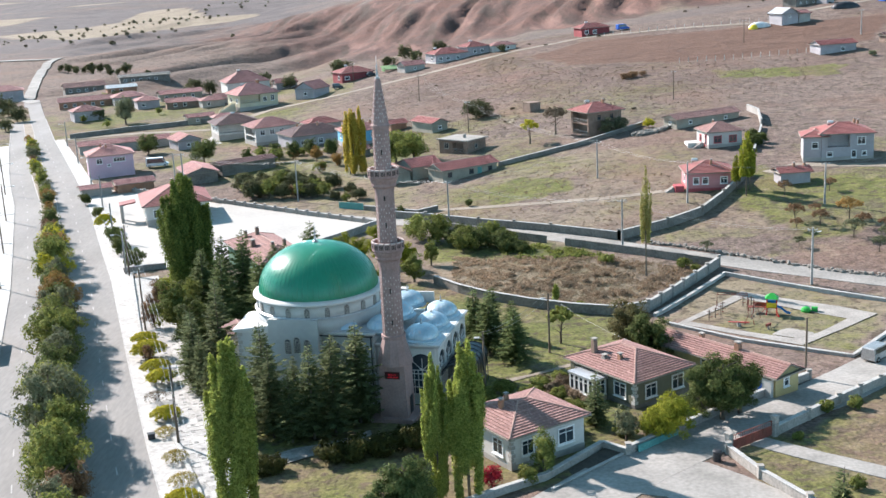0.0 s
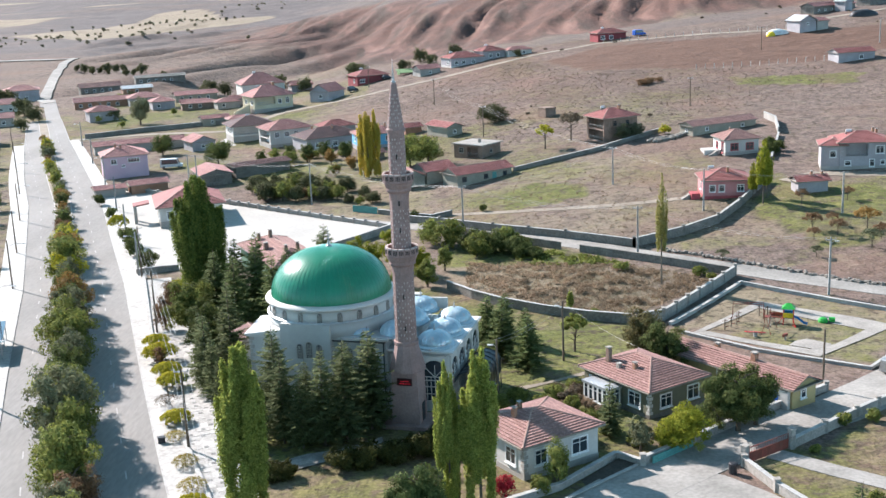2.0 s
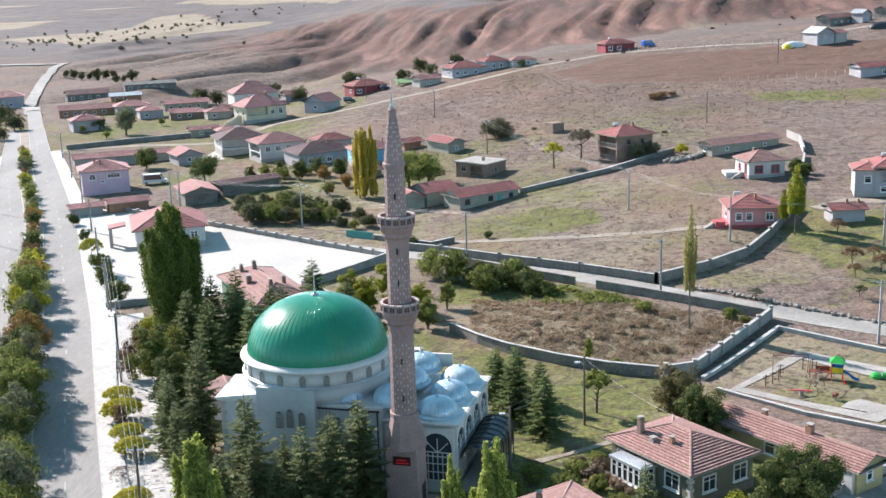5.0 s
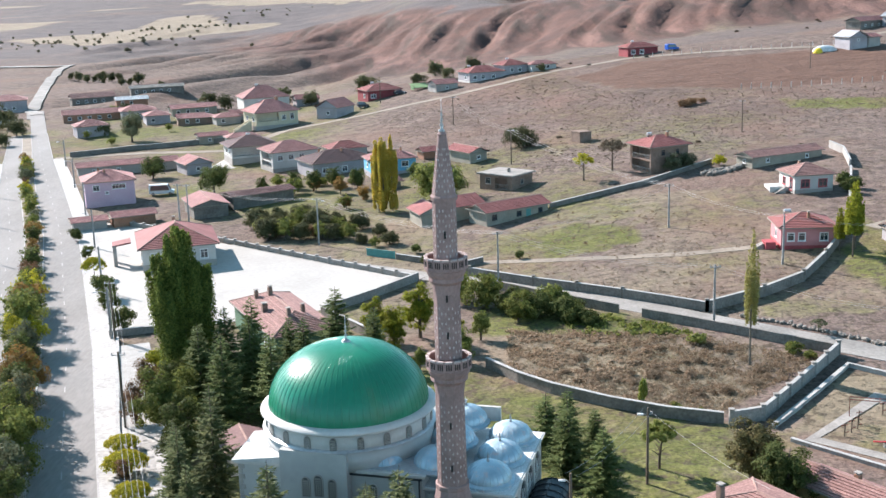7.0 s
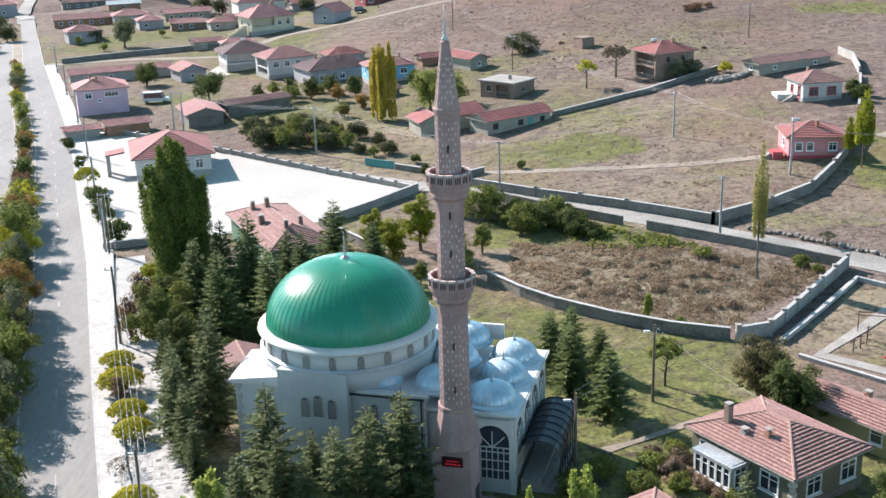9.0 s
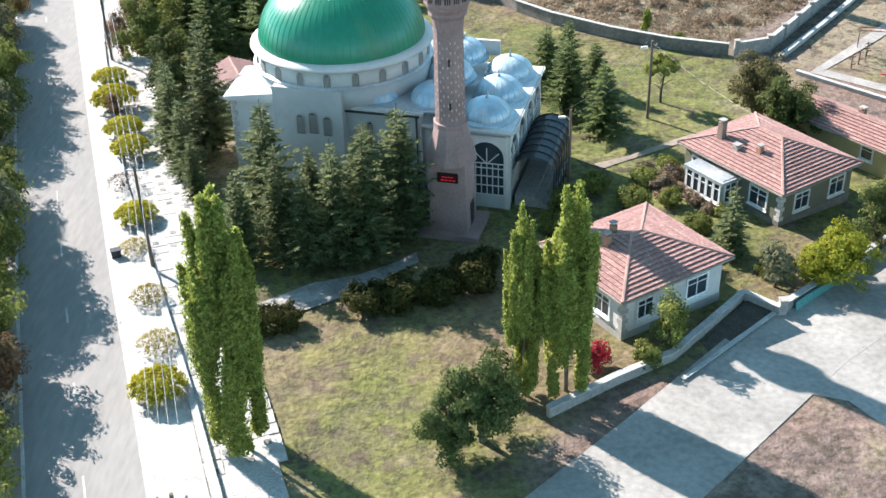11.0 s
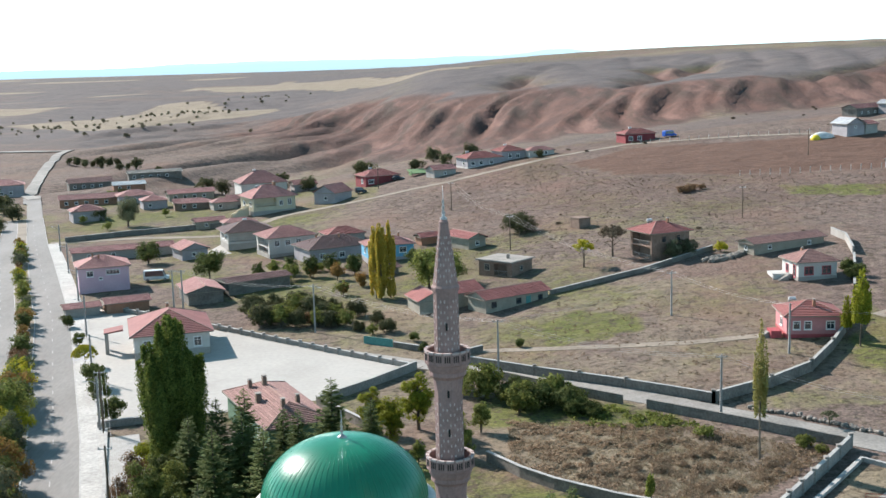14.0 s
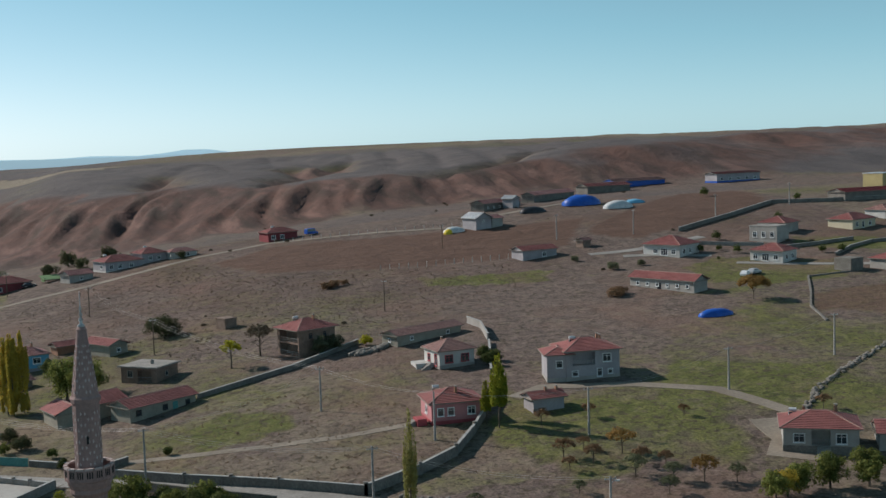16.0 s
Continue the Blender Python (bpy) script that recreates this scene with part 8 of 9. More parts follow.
plant("shrub", [(18.6, 200.5, 1.0)], 6.2, 10.4, "thicket", 4200, 0.28, "broad dark thicket on the slope", seed=43)
plant("shrub", [(57.0, 157.2, 1.0)], 3.0, 3.2, "gold", 900, 0.18, "yellow shrub by the slope wall", "shrub", "shrub", seed=44, variants=1)
plant("shrub", [(74.0, 129.0, 1.0), (76.5, 132, 0.9), (75.5, 136, 0.9), (12.0, 104.5, 0.6), (-3.4, 106.0, 0.6), (-5.0, 113.0, 0.7), (-1.0, 104.0, 0.6)], 3.2, 3.6, "deep", 1500, 0.2, "dark green shrub in a village garden", "shrub", "shrub", seed=45)
plant("shrub", [(-33.0, 130.0, 1.0), (-26.5, 128.5, 0.8), (-20.3, 127.0, 0.75), (-31.0, 134.0, 1.05), (-24.0, 133.0, 1.1), (-15.0, 122.5, 0.6), (-36.4, 139.5, 0.95), (-32.5, 143.0, 1.0), (-27.5, 140.5, 1.0), (-20.5, 137.0, 0.9), (-16.0, 133.5, 0.8), (-12.0, 127.5, 0.7), (-9.8, 120.5, 0.6)], 5.0, 6.4, "thicket", 2600, 0.24, "dark orchard thicket beside the plaza fence", "thicket", "shrub", "orchard thickets", seed=46)
plant("round", [(-29.5, 129.0, 1.0), (-22.6, 127.6, 0.8), (-17.6, 125.6, 0.8), (-20.0, 132.5, 0.9), (-27.5, 135.5, 1.1), (-12.5, 119.5, 0.6), (-34.5, 133.0, 0.8)], 4.8, 5.4, "green", 1900, 0.22, "green orchard tree beside the plaza fence", "fruit_tree", "tree", "orchard thickets", seed=53)
plant("round", [(-24.0, 129.5, 0.8), (-18.0, 129.5, 0.7), (-31.5, 130.5, 0.7)], 4.2, 4.4, "russet", 1400, 0.22, "brownish orchard tree beside the plaza fence", "fruit_tree", "tree", "orchard thickets", seed=54)
plant("round", [(-19.0, 172.0, 1.0), (-24.5, 176.0, 0.9), (-29.0, 174.0, 1.0), (-34.0, 178.0, 0.9), (-6.5, 178.0, 0.8), (-40.5, 176.0, 0.8)], 5.6, 5.6, "deep", 1500, 0.28, "dark garden tree in the village", "tree", "tree", "village trees", seed=47)
plant("round", [(-22.5, 168.0, 1.0), (-17.0, 160.0, 0.8), (-20.0, 152.0, 0.7)], 4.6, 4.4, "orange", 1300, 0.22, "orange-brown shrub tree in the village", "tree", "tree", seed=48)
plant("round", [(-52.4, 180.6, 1.12), (-72.6, 206.6, 1.0)], 6.6, 8.2, "deep", 3600, 0.26, "dark round tree in a farmyard", "tree", "tree", "village trees", seed=49)
plant("round", [(-95.3, 274.2, 1.0)], 10.4, 10.4, "olive", 4200, 0.32, "tall grey-green tree in the village", "tree", "tree", "village trees", seed=50)
plant("round", [(-70.0, 350.0, 1.0), (-86, 352, 1.1), (-80, 348, 1.0), (-108, 290, 0.6), (-111, 300, 0.6), (-60, 360, 1.0), (-46, 330, 0.9), (-28, 345, 1.0), (-2, 350, 1.0), (-8, 322, 0.8), (12, 340, 1.0), (2, 330, 0.7), (-140, 300, 1.0), (-150, 320, 1.1), (-136, 276, 0.8), (-168, 352, 1.2), (34, 316, 0.5), (-115, 345, 0.8)],
      6.6, 8.0, "thicket", 1500, 0.36, "dark tree at the village edge", "tree", "tree", "village trees", seed=51)
plant("shrub", [(-70.5, 136.0, 1.2), (-45.4, 75.6, 1.5), (-64.0, 122.0, 0.9), (-50.5, 87.0, 1.0), (-53.2, 94.0, 1.5)], 3.0, 2.6, "deep", 1300, 0.16, "small street tree on the footpath", "street_tree", "tree", "street trees", seed=52)
rngw = random.Random(31)
bush_ = []
while len(bush_) < 46:
    q = (rngw.uniform(7, 44), rngw.uniform(38, 67))
    if inside(*q, [(9, 53), (14, 47), (28, 39.5), (43, 54), (33, 61), (20, 65)]):
        bush_.append((*q, rngw.uniform(0.5, 1.3)))
plant("shrub", bush_, 1.1, 2.2, "weed", 420, 0.13, "brown dried bush in the overgrown lot", "shrub", "shrub", "dried bushes", variants=3, seed=58)
plant("shrub", [(-24.7, 181.5, 1.0), (-34.0, 181.0, 0.8), (-28.0, 180.0, 0.9), (-30.6, 182.5, 0.8), (-20.5, 179.0, 0.8)], 3.0, 4.4, "green", 1500, 0.2, "leafy garden bush behind the store", "shrub", "shrub", "village bushes", seed=59)
# median: trees one behind the other
rngm = random.Random(5)
mid = [p for p in resample(offset(ROAD[:-2], 8.1), 4.0) if p.y > -45]
sets = {"deep": [], "green": [], "orange": [], "russet": [], "gold": [], "olive": []}
for k, p in enumerate(mid):
    if rngm.random() < 0.12:
        continue
    key = rngm.choice(("green", "green", "deep", "russet", "green", "olive") if p.y < 22 else ("orange", "gold", "green", "russet", "deep", "olive", "orange"))
    s = rngm.uniform(0.75, 1.15) * (1.15 if p.y < 50 else 0.95 if p.y < 100 else 0.62)
    sets[key].append((p.x + rngm.uniform(-0.5, 0.5) + 1.6 * step(170, 290, p.y), p.y, s))
for n, (key, every) in enumerate(sets.items()):
  for far_row, pls in enumerate(([q for q in every if q[1] < 70], [q for q in every if q[1] >= 70])):
    plant("round", pls, 6.8, 6.3, key, (4400, 1200)[far_row], (0.19, 0.3)[far_row], {"deep": "dark green", "green": "green", "orange": "orange autumn", "russet": "brownish thinning", "gold": "yellowing", "olive": "grey-green"}[key] + " tree in the road median", "median_tree", "tree", "median trees", variants=2, seed=60 + n + 7 * far_row)
plant("fir", [(p.x, p.y + 1.2, rngm.uniform(0.8, 1.05)) for k, p in enumerate(mid) if k % 5 == 2 and p.y < 75], 6.8, 4.6, "fir", 0, 0.2, "dark conifer in the road median", "median_conifer", "tree", "median trees", variants=2, seed=69)
left_ = [p for p in resample(offset(ROAD[:-2], 24.0), 13.0) if p.y > 10]
plant("round", [(p.x + rngm.uniform(-2, 2), p.y) for p in left_], 5.6, 5.2, "deep", 1100, 0.3, "dark tree across the road", "tree", "tree", "trees across the road", seed=70)
plant("round", [(-28.4, 173.6, 0.8), (-25.4, 181.0, 0.7), (-16.4, 158.4, 0.6)], 4.4, 4.2, "orange", 1100, 0.26, "orange autumn tree in a village garden", "fruit_tree", "tree", "village fruit trees", seed=91)
plant("round", [(-33.0, 172.0, 0.9), (-38.0, 180.0, 0.8), (-20.5, 152.5, 0.8), (-111.5, 282.5, 0.8), (-100.0, 268.0, 0.7), (-88.0, 292.0, 0.8), (-122.0, 352.0, 1.0), (-104.0, 338.0, 0.9)], 5.0, 5.2, "green", 1000, 0.3, "leafy green tree in a village garden", "tree", "tree", "village garden trees", seed=92)
# far trees on the plain and the road out of the village
far_ = []
for k in range(130):
    cx, cy = ((-290, 935), (-250, 885), (-238, 985), (-225, 1040), (-315, 875), (-242, 745), (-340, 800), (-180, 1180), (-420, 900))[k % 9]
    x, y = rngm.gauss(cx, 32), rngm.gauss(cy, 45)
    if x < 0.06 * (y - 500) - 120:
        far_.append((x, y, rngm.uniform(0.4, 0.95)))
plant("round", far_, 5.0, 6.8, "plain", 300, 0.6, "scattered grey-green tree on the far plain", "tree", "tree", "far trees", seed=71)
plant("round", [(-190 + 4.5 * k, 520 - 6 * k + (k % 3) * 4, 0.7 + 0.2 * (k % 3)) for k in range(16)], 6.6, 6.6, "thicket", 500, 0.6, "dark tree along the road out of the village", "tree", "tree", "far trees", seed=72)
scat = []
for k in range(40):
    x, y = rngm.uniform(8, 230), rngm.uniform(165, 420)
    if not inside(x, y, PLOUGHED) and not inside(x, y, PLOUGHED_UP):
        scat.append((x, y, rngm.uniform(0.5, 1.3)))
plant("shrub", scat, 0.9, 2.2, "dry", 160, 0.2, "low dry scrub bush on the slope", "shrub", "shrub", "slope scrub", seed=73)


# dry grass tufts: one object of blades for each area
def tufts(label, poly, n, h, w, leaf, seed, keep=0.0):
    rng = np.random.default_rng(seed)
    xs, ys = [p[0] for p in poly], [p[1] for p in poly]
    cs = []
    while len(cs) < n:
        x, y = rng.uniform(min(xs), max(xs)), rng.uniform(min(ys), max(ys))
        if inside(x, y, poly) and noise.noise((x / 2.6, y / 2.6, seed)) > keep:
            cs.append((x, y, gz(x, y) + h * 0.35))
    v, f = leaves(rng, cs, rng.uniform(0.5, 1.0, n) * w, n * 9, h * 0.42, h / w * 0.7, 0.2, 0.3)
    ob = new("grass", leaf_mesh("grass", v, f, LEAF[leaf]))
    tagged(ob, label, "grass", kind="stuff")


tufts("tall dry brown weeds in the overgrown lot", [(7, 53), (13, 45.5), (28, 37.5), (45, 54), (34, 62.5), (20, 66), (8, 68)], 2400, 0.34, 0.7, "weed", 81, -0.12)
tufts("short straw-coloured grass in the overgrown lot", [(7, 53), (13, 45.5), (28, 37.5), (45, 54), (34, 62.5), (20, 66), (8, 68)], 3600, 0.2, 0.5, "straw", 87, -0.6)
tufts("green weeds in the overgrown lot", [(18, 64), (34, 63), (24, 72), (14, 74)], 260, 0.5, 0.6, "green", 82, -0.1)
tufts("sparse dry tufts on the field", [(2, 100), (34, 76), (52, 85), (60, 98), (40, 130), (22, 132), (2, 112)], 700, 0.22, 0.4, "weed", 83, -0.05)
tufts("dry scrub on the slope", [(2, 165), (60, 168), (110, 200), (120, 238), (80, 246), (50, 258), (36, 300), (5, 284), (-20, 270)], 4200, 0.22, 0.36, "dry", 84, -0.2)

# ---- vehicles, playground, street things ----


def vehicle(label, x, y, az, length, width, height, paint, van=True, name="van", zb=0.0):
    z = gz(x, y) + 0.08 + zb
    v = thing(name, label, "van" if van else "car", m=pose(x, y, z, 0, 0, az))
    hw = width / 2
    if van:
        prof_ = [(-length / 2, 0.35), (length / 2, 0.35), (length / 2 + 0.02, 0.95), (length / 2 - 0.75, 1.12), (length / 2 - 1.35, height - 0.05), (length / 2 - 1.6, height), (-length / 2 + 0.08, height), (-length / 2, height - 0.15)]
    else:
        prof_ = [(-length / 2, 0.3), (length / 2, 0.3), (length / 2, 0.72), (length / 2 - 1.1, 0.88), (length / 2 - 1.8, height), (-length / 2 + 1.0, height), (-length / 2 + 0.25, 0.95), (-length / 2, 0.85)]
    mb = MB()
    n = len(prof_)
    vs = [(px, -hw * (0.86 if pz > 1.1 else 1.0), pz) for px, pz in prof_] + [(px, hw * (0.86 if pz > 1.1 else 1.0), pz) for px, pz in prof_]
    mb.add(vs, [tuple(range(n)), tuple(range(2 * n - 1, n - 1, -1))] + [(i, n + i, n + (i + 1) % n, (i + 1) % n) for i in range(n)])
    b = part("body", mb, M[paint], v)
    gl = MB()
    zt = height - 0.15
    for s in (-1, 1):
        y0, y1 = s * (hw + 0.005), s * (hw * 0.87 + 0.012)
        xa, xb = (length / 2 - 1.0, -length / 2 + 0.3) if van else (length / 2 - 1.5, -length / 2 + 0.7)
        gl.add([(xa, y0 * 0.975, 1.12), (xb, y0 * 0.975, 1.12), (xb + 0.1, y1, zt), (xa - 0.45, y1, zt)], [(0, 1, 2, 3)])
    part("side_glazing", gl, M["glass"], b)
    x0, z0, x1, z1 = (length / 2 - 0.75, 1.14, length / 2 - 1.33, height - 0.1) if van else (length / 2 - 1.1, 0.9, length / 2 - 1.78, height - 0.04)
    part("windscreen", MB().add([(x0 + 0.03, -hw * 0.85, z0), (x0 + 0.03, hw * 0.85, z0), (x1 + 0.03, hw * 0.78, z1), (x1 + 0.03, -hw * 0.78, z1)], [(0, 1, 2, 3)]), M["glass"], b)
    for s in (-1, 1):
        part("headlight", MB().box((length / 2 - 0.02, s * hw * 0.72, 0.68), (0.08, 0.36, 0.18)), M["frame"], b)
        for xx in (-length / 2 + 0.85, length / 2 - 0.9):
            w = part("wheel", MB().tube([(xx, s * hw - 0.12 * s, 0.33), (xx, s * hw + 0.03 * s, 0.33)], 0.33, 14), M["black"], v)
            part("rim", MB().tube([(xx, s * hw, 0.33), (xx, s * hw + 0.045 * s, 0.33)], 0.19, 10), M["steel"], w)


vehicle("white panel van with an open side door in the yard", -64.8, 182.4, 8, 5.6, 2.0, 2.4, "carwhite")
vehicle("silver minivan parked on the lane", 55.6, 13.6, 40, 4.4, 1.75, 1.8, "steel")
vehicle("dark car parked under the red house", -14.0, 312.0, 20, 4.3, 1.75, 1.45, "cardark", False, "car")
vehicle("dark blue tractor-like vehicle by the track", -25.6, 297.0, 20, 3.6, 1.7, 1.9, "darkmetal", True, "tractor")
vehicle("white car on the far carriageway", -146, 318, 110, 4.3, 1.75, 1.45, "carwhite", False, "car")
vehicle("blue lorry cab on the hill", 81.0, 330.0, 20, 4.6, 2.0, 2.2, "tarpblue", True, "lorry")

vehicle("white car parked on the grass by the cottages", 165.4, 184.0, 40, 4.3, 1.75, 1.45, "carwhite", False, "car")
vehicle("pale grey car parked on the grass by the cottages", 169.0, 185.6, 25, 4.3, 1.75, 1.45, "zinc", False, "car")


def tent(label, x, y, az, l, w, h, material, name="tent"):
    """Rounded tarpaulin heap over hoops."""
    mb, n, k = MB(), 10, 8
    rng = random.Random(int(x))
    for i in range(k + 1):
        u = i / k
        e = math.sin(math.pi * min(max(u, 0.04), 0.96)) ** 0.35
        for j in range(n + 1):
            a = math.pi * j / n
            mb.v.append((-l / 2 + l * u, -w / 2 * math.cos(a) * e, h * math.sin(a) ** 0.8 * e * rng.uniform(0.93, 1.05)))
    mb.f = [(i * (n + 1) + j, (i + 1) * (n + 1) + j, (i + 1) * (n + 1) + j + 1, i * (n + 1) + j + 1) for i in range(k) for j in range(n)]
    mb.f += [tuple(range(n + 1)), tuple(range(k * (n + 1) + n, k * (n + 1) - 1, -1))]
    single(name, mb, M[material], label, "tent", m=pose(x, y, gz(x, y) - 0.1, 0, 0, az), smooth=True)


tent("large blue tarpaulin-covered hay stack", 185.0, 327.0, 10, 15, 9, 4.2, "tarpblue", "hay_stack")
tent("white tunnel tent on the ridge", 192.0, 310.0, 14, 12, 6, 3.0, "tarpwhite")
tent("dark covered heap on the ridge", 160.5, 316.0, 10, 10, 5, 2.4, "darkmetal", "tarpaulin")
tent("blue tarpaulin over a small heap in the field", 134.8, 148.0, 0, 8.0, 3.4, 1.7, "tarpblue", "tarpaulin")
tent("pale blue sheet-covered heap on the ridge", 205.0, 322.0, 10, 8, 5, 1.6, "blue", "tarpaulin")
tent("white and yellow covered heap beside the hill barn", 122.4, 293.0, 10, 7.5, 4, 2.0, "tarpwhite", "tarpaulin")
tent("yellow sheet-covered heap beside the hill barn", 119.6, 291.0, 30, 3.0, 3, 1.7, "yellowplastic", "tarpaulin")
single("roof_sheet", MB().box((0, 0, 0.6), (9, 5, 0.12), Matrix.Rotation(radians(12), 4, "X")).box((-4, 0, -0.6), (0.2, 3, 1.4)).box((4, 0, -0.6), (0.2, 3, 1.4)), M["palegreen"], "faded green sheet shelter by the red house", "shelter", m=pose(-6.0, 316.0, gz(-6, 316) + 0.5, 0, 0, 20))

# fence posts beside the ploughed field
for x0, y0, x1, y1, n in ((84, 246, 122, 242, 14), (66, 320, 128, 302, 20)):
    f = thing("post_fence", "row of pale thin fence posts beside the ploughed field", "fence", m=Matrix.Translation((x0, y0, 0)))
    for k in range(n + 1):
        x, y = x0 + (x1 - x0) * k / n, y0 + (y1 - y0) * k / n
        part("fence_post", MB().box((x - x0, y - y0, gz(x, y) - 0.3), (0.16, 0.16, 1.9)), M["kerb"], f)

# gate on the lane
gate = thing("metal_gate", "rusty red metal gate between concrete pillars", "gate", m=pose(31.4, -12.7, gz(33.5, -11), 0, 0, 33))
part("gate_frame", MB().box((3.0, 0, 0.1), (5.4, 0.08, 0.1)).box((3.0, 0, 1.0), (5.4, 0.08, 0.08)).box((3.0, 0, 1.55), (5.4, 0.06, 0.06)).box((0.3, 0, 0.1), (0.1, 0.08, 1.5)).box((5.7, 0, 0.1), (0.1, 0.08, 1.5)), M["rust"], gate)
for k in range(9):
    part("gate_panel", MB().box((0.65 + k * 0.59, 0, 0.15), (0.55, 0.05, 0.88)), M["rust"], gate)
for k in range(18):
    part("bar", MB().box((0.4 + k * 0.31, 0, 1.05), (0.04, 0.04, 0.5)), M["rust"], gate)
for x in (-0.2, 6.2):
    part("pillar", MB().box((x, 0, -0.6), (0.55, 0.55, 2.5)).box((x, 0, 1.9), (0.7, 0.7, 0.12)), M["concrete"], gate)
bn = thing("litter_bin", "dark metal litter bin by the gate", "bin", m=pose(29.6, -14.9, gz(29.6, -14.9), 0, 0, 10))
part("bin_body", MB().lathe([(0.36, 0.0), (0.4, 0.9), (0.44, 0.92), (0.44, 1.0), (0.3, 1.08)], 12), M["darkmetal"], bn)
bx = thing("bollard_box", "dark utility box on the kerb", "box", m=pose(-24.9, -3.6, gz(-24.9, -3.6) + 0.15, 0, 0, 18))
part("box_body", MB().box((0, 0, 0), (0.7, 0.5, 0.6)).box((0, 0, 0.6), (0.78, 0.58, 0.05)), M["darkmetal"], bx)

# playground
py_ = Matrix.Translation((49.2, 33.6, gz(49.2, 33.6))) @ Matrix.Rotation(radians(-20), 4, "Z") @ Matrix.Diagonal((0.78, 0.78, 0.8, 1))
tower = thing("play_tower", "colourful play tower with a green roof and slides", "play tower", m=py_)
for x in (-0.8, 0.8):
    for y in (-0.8, 0.8):
        part("tower_post", MB().tube([(x, y, -0.3), (x, y, 2.9)], 0.07, 8), M["redplastic"], tower)
part("platform", MB().box((0, 0, 1.2), (1.8, 1.8, 0.1)), M["black"], tower)
part("roof", MB().add([(-1.1, -1.1, 2.8), (1.1, -1.1, 2.8), (1.1, 1.1, 2.8), (-1.1, 1.1, 2.8), (-0.3, 0, 3.6), (0.3, 0, 3.6)], [(0, 1, 5, 4), (1, 2, 5), (2, 3, 4, 5), (3, 0, 4), (3, 2, 1, 0)]), M["greenplastic"], tower, "green plastic roof")
for x, y, c in ((0, -0.85, "yellowplastic"), (-0.85, 0, "yellowplastic"), (0, 0.85, "blueplastic")):
    part("panel", MB().box((x, y, 1.3), (1.6 if x == 0 else 0.08, 0.08 if x == 0 else 1.6, 0.8)), M[c], tower)


def slide(pts, color, w=0.6):
    mb = MB()
    for p in pts:
        p = Vector(p)
        for dy, dz in ((-w / 2, 0.25), (-w / 2, 0), (w / 2, 0), (w / 2, 0.25)):
            mb.v.append((p.x, p.y + dy, p.z + dz))
    mb.f = [(i * 4 + j, (i + 1) * 4 + j, (i + 1) * 4 + j + 1, i * 4 + j + 1) for i in range(len(pts) - 1) for j in range(3)]
    part("slide", mb, M[color], tower)


slide([(0.9, -0.3, 1.3), (1.5, -0.3, 1.1), (2.5, -0.35, 0.35), (3.1, -0.4, 0.25)], "blueplastic")
slide([(0.7, -1.0, 1.3), (0.9, -1.6, 1.0), (1.1, -2.2, 0.4), (1.4, -2.6, 0.25)], "redplastic")
part("ladder", MB().tube([(-0.9, 0.2, 0), (-1.6, 0.2, 0.1), (-0.9, 0.2, 1.3)], 0.05, 6).tube([(-0.9, -0.3, 1.3), (-1.7, -0.3, 0)], 0.05, 6), M["redplastic"], tower)
part("bridge", MB().box((-2.0, 0.3, 1.0), (2.0, 0.8, 0.08)).box((-2.0, 0.7, 1.1), (2.0, 0.05, 0.6)), M["rust"], tower)
part("second_tower", MB().tube([(-3.0, -0.4, 0), (-3.0, -0.4, 2.3)], 0.06, 6).tube([(-3.0, 0.9, 0), (-3.0, 0.9, 2.3)], 0.06, 6).tube([(-3.9, -0.4, 0), (-3.9, -0.4, 2.3)], 0.06, 6).tube([(-3.9, 0.9, 0), (-3.9, 0.9, 2.3)], 0.06, 6).box((-3.45, 0.25, 1.0), (1.0, 1.4, 0.08)), M["rust"], tower)


def frame_toy(name, label, x, y, az, parts_):
    t = thing(name, label, "play equipment", m=pose(x, y, gz(x, y), 0, 0, az))
    for nm, mb, c in parts_:
        part(nm, mb, M[c], t)


sw = MB().tube([(-1.6, -0.6, 0), (-1.6, 0, 2.1), (-1.6, 0.6, 0)], 0.05, 6).tube([(1.6, -0.6, 0), (1.6, 0, 2.1), (1.6, 0.6, 0)], 0.05, 6).tube([(-1.6, 0, 2.1), (1.6, 0, 2.1)], 0.05, 6)
frame_toy("swing", "dark metal swing frame on the playground", 45.9, 30.8, 60, [("frame", sw, "rust"), ("seat", MB().box((-0.6, 0, 0.5), (0.45, 0.2, 0.05)), "black"), ("seat", MB().box((0.6, 0, 0.5), (0.45, 0.2, 0.05)), "black"), ("chain", MB().tube([(-0.6, 0, 0.5), (-0.6, 0, 2.1)], 0.02, 4).tube([(0.6, 0, 0.5), (0.6, 0, 2.1)], 0.02, 4), "steel")])
frame_toy("monkey_bars", "dark red climbing bars on the playground", 44.6, 36.4, -18, [("frame", MB().tube([(-2, 0, 0), (-2, 0, 2.0), (2, 0, 2.0), (2, 0, 0)], 0.05, 6).tube([(-2, 0.9, 0), (-2, 0.9, 2.0), (2, 0.9, 2.0), (2, 0.9, 0)], 0.05, 6), "rust"), ("rungs", MB().tube([(-1, 0, 2), (-1, 0.9, 2)], 0.03, 5).tube([(0, 0, 2), (0, 0.9, 2)], 0.03, 5).tube([(1, 0, 2), (1, 0.9, 2)], 0.03, 5), "rust")])
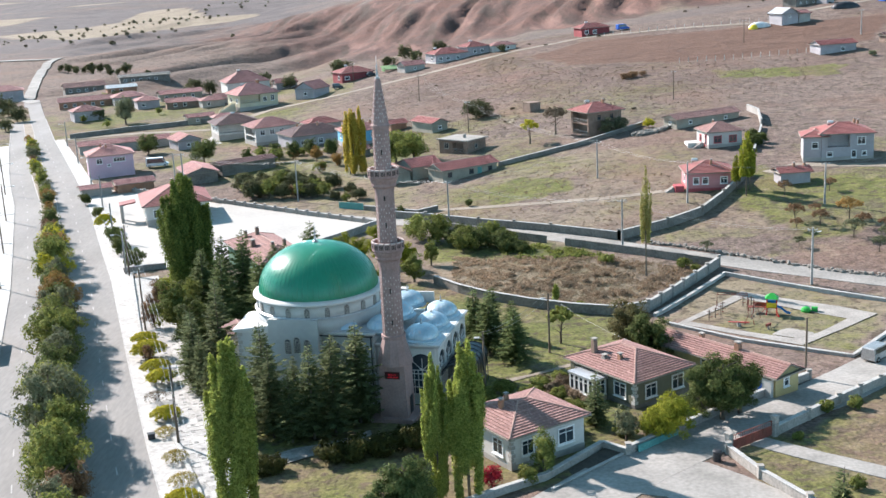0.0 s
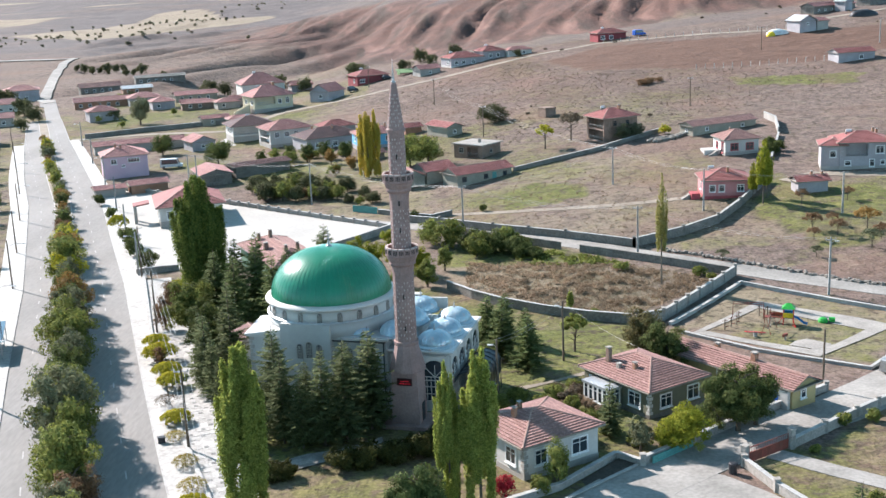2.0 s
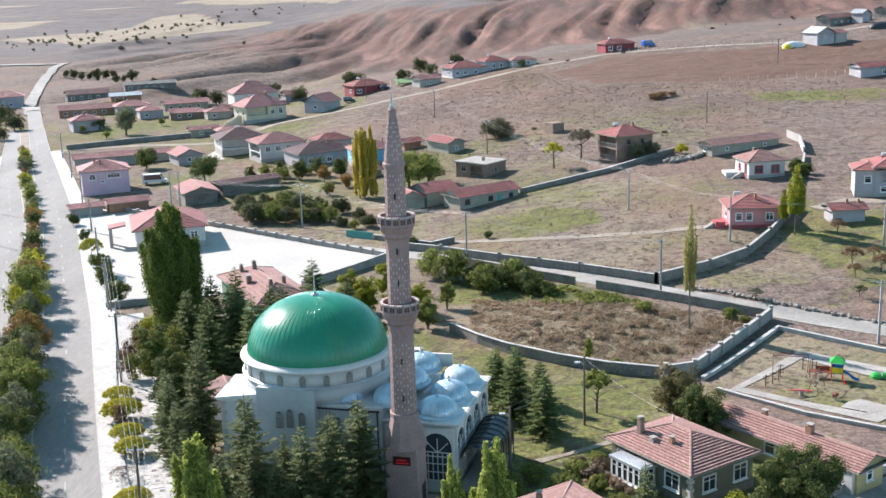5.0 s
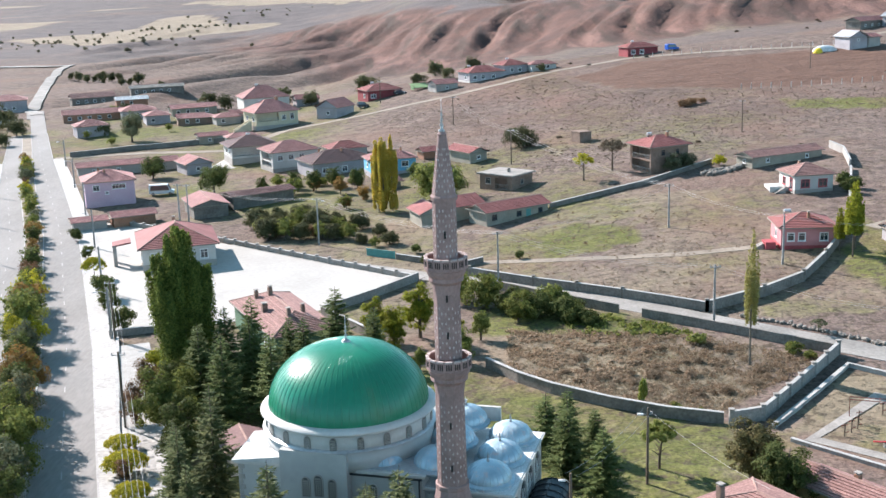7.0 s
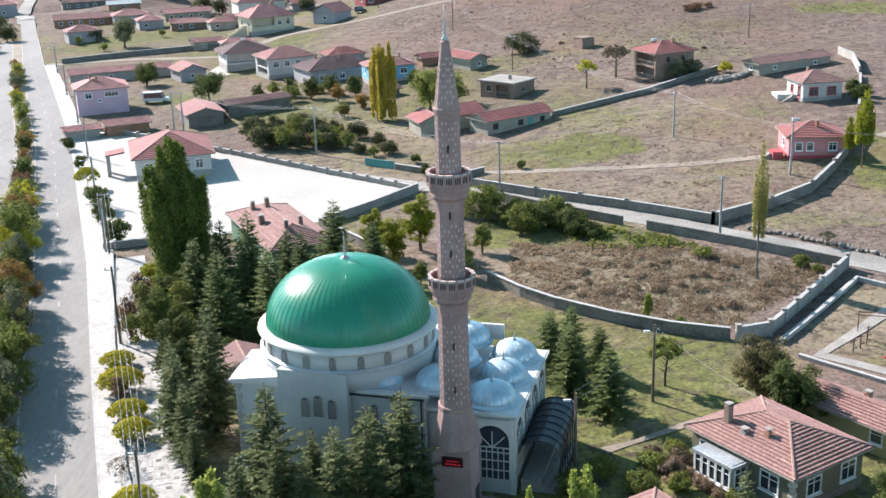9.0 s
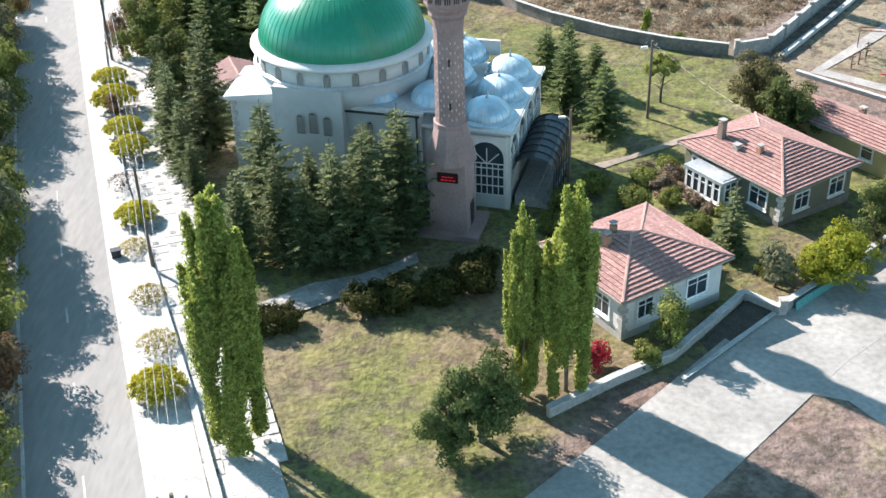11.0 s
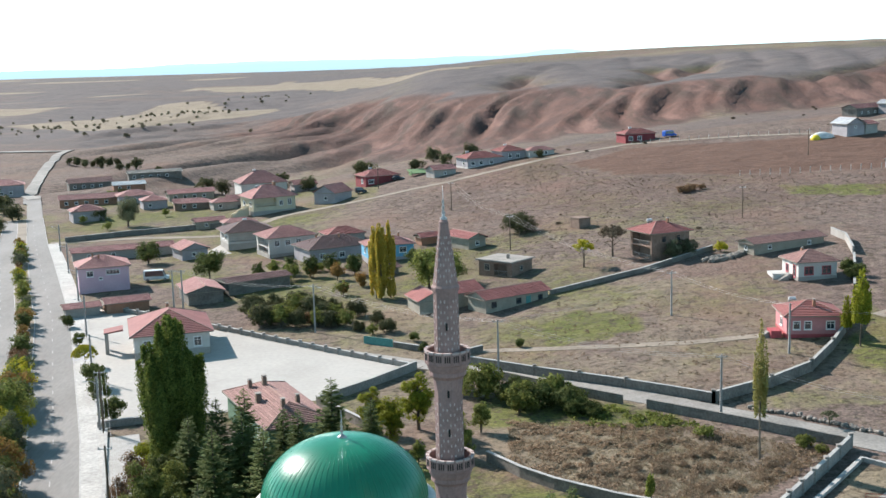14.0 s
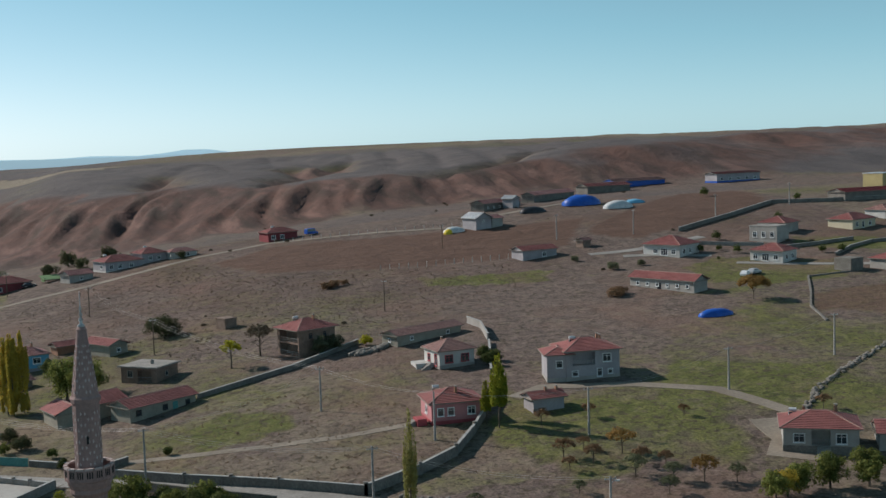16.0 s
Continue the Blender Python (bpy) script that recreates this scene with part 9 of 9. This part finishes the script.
frame_toy("seesaw", "red seesaw on the playground", 43.5, 28.7, 10, [("plank", MB().box((0, 0, 0.55), (2.8, 0.25, 0.08), Matrix.Rotation(0.14, 4, "Y")), "redplastic"), ("pivot", MB().box((0, 0, 0), (0.4, 0.4, 0.55)), "steel")])
frame_toy("spring_rider", "yellow-brown spring rider on the playground", 46.8, 27.0, 40, [("seat", MB().box((0, 0, 0.45), (0.9, 0.25, 0.35)), "rust"), ("spring", MB().lathe([(0.14, 0), (0.14, 0.45)], 8), "steel")])
frame_toy("play_turtle", "green plastic crawl toy on the playground", 53.9, 33.9, -20, [("shell", MB().lathe([(0.62, 0.0), (0.66, 0.25), (0.5, 0.55), (0.15, 0.7)], 12), "greenplastic"), ("tunnel", MB().tube([(0.7, 0, 0.4), (1.5, 0, 0.4)], 0.35, 10), "greenplastic")])
for x, y in ((40.3, 31.5), (41.4, 32.6), (42.4, 33.6), (43.0, 35.0), (46.4, 37.4), (47.4, 37.0)):
    frame_toy("exercise_bars", "dark red exercise post on the playground", x, y, 20, [("post", MB().tube([(0, 0, -0.2), (0, 0, 1.5)], 0.07, 6), "polewood"), ("handles", MB().tube([(-0.4, 0, 1.3), (0.4, 0, 1.3)], 0.04, 5).tube([(0, 0, 0.5), (0.5, 0, 0.5)], 0.05, 5), "rust")])

# bus shelter and roadside bars across the road
sh = thing("bus_shelter", "blue-panelled bus shelter across the road", "shelter", m=pose(-53.8, 30.4, gz(-53.8, 30.4) + 0.17, 0, 0, 107))
part("roof", MB().box((0, 0, 2.4), (9.6, 2.0, 0.12)), M["solar"], sh, "dark blue glazed roof")
for x in (-3.6, -1.2, 1.2, 3.6):
    part("back_panel", MB().box((x, 0.9, 0.3), (2.3, 0.06, 2.0)), M["paleblue"], sh, "pale blue panel")
for x in (-4.6, 0, 4.6):
    part("shelter_post", MB().box((x, -0.8, 0), (0.1, 0.1, 2.4)).box((x, 0.85, 0), (0.1, 0.1, 2.4)), M["steel"], sh)
part("bench", MB().box((0, 0.5, 0.4), (3.6, 0.4, 0.08)).box((-1.4, 0.5, 0), (0.1, 0.35, 0.4)).box((1.4, 0.5, 0), (0.1, 0.35, 0.4)), M["rust"], sh)

# border beside the mosque: white slabs with small grey tiles let into them
drape("pavement", [p for p in ROAD if p[1] < 70], -3.3, -7.4, M["slabgap"], "bright paved border beside the footpath", 0.1, category="pavement")
bed = thing("paved_border", "white paved border with scattered small grey tiles beside the footpath", "paving", kind="structure")
slab_mesh = [MB().box((0, 0, 0), (1.19, 1.19, 0.07)).mesh("slab", M["paving"]), MB().box((0, 0, 0), (1.19, 0.9, 0.07)).mesh("slab", M["paving"])]
tile_mesh = MB().box((0, 0, 0), (0.44, 0.44, 0.03)).mesh("tile", M["greytile"])
rs = random.Random(9)
tiles_ = 0
for n_, p in enumerate([p for p in resample(offset(ROAD, -3.8), 1.2) if -28 < p.y < 36]):
    for k in range(4):
        x, y = p.x + k * 1.2 * 0.954, p.y + k * 1.2 * 0.3
        z = gz(x, y) + 0.5 * lumps(x, y) + 0.06 + rs.uniform(0, 0.012)
        if rs.random() > 0.06:
            ob = new("slab", slab_mesh[rs.random() < 0.1])
            ob.parent = bed
            ob.matrix_basis = pose(x, y, z, rs.uniform(-1, 1), rs.uniform(-1, 1), 17 + rs.uniform(-2, 2))
            if (n_ + k) % 2 == 0 or rs.random() < 0.2:
                ob = new("tile", tile_mesh)
                ob.parent = bed
                ob.matrix_basis = pose(x + rs.uniform(-0.3, 0.3), y + rs.uniform(-0.3, 0.3), z + 0.062, 0, 0, 17 + rs.uniform(-3, 3))
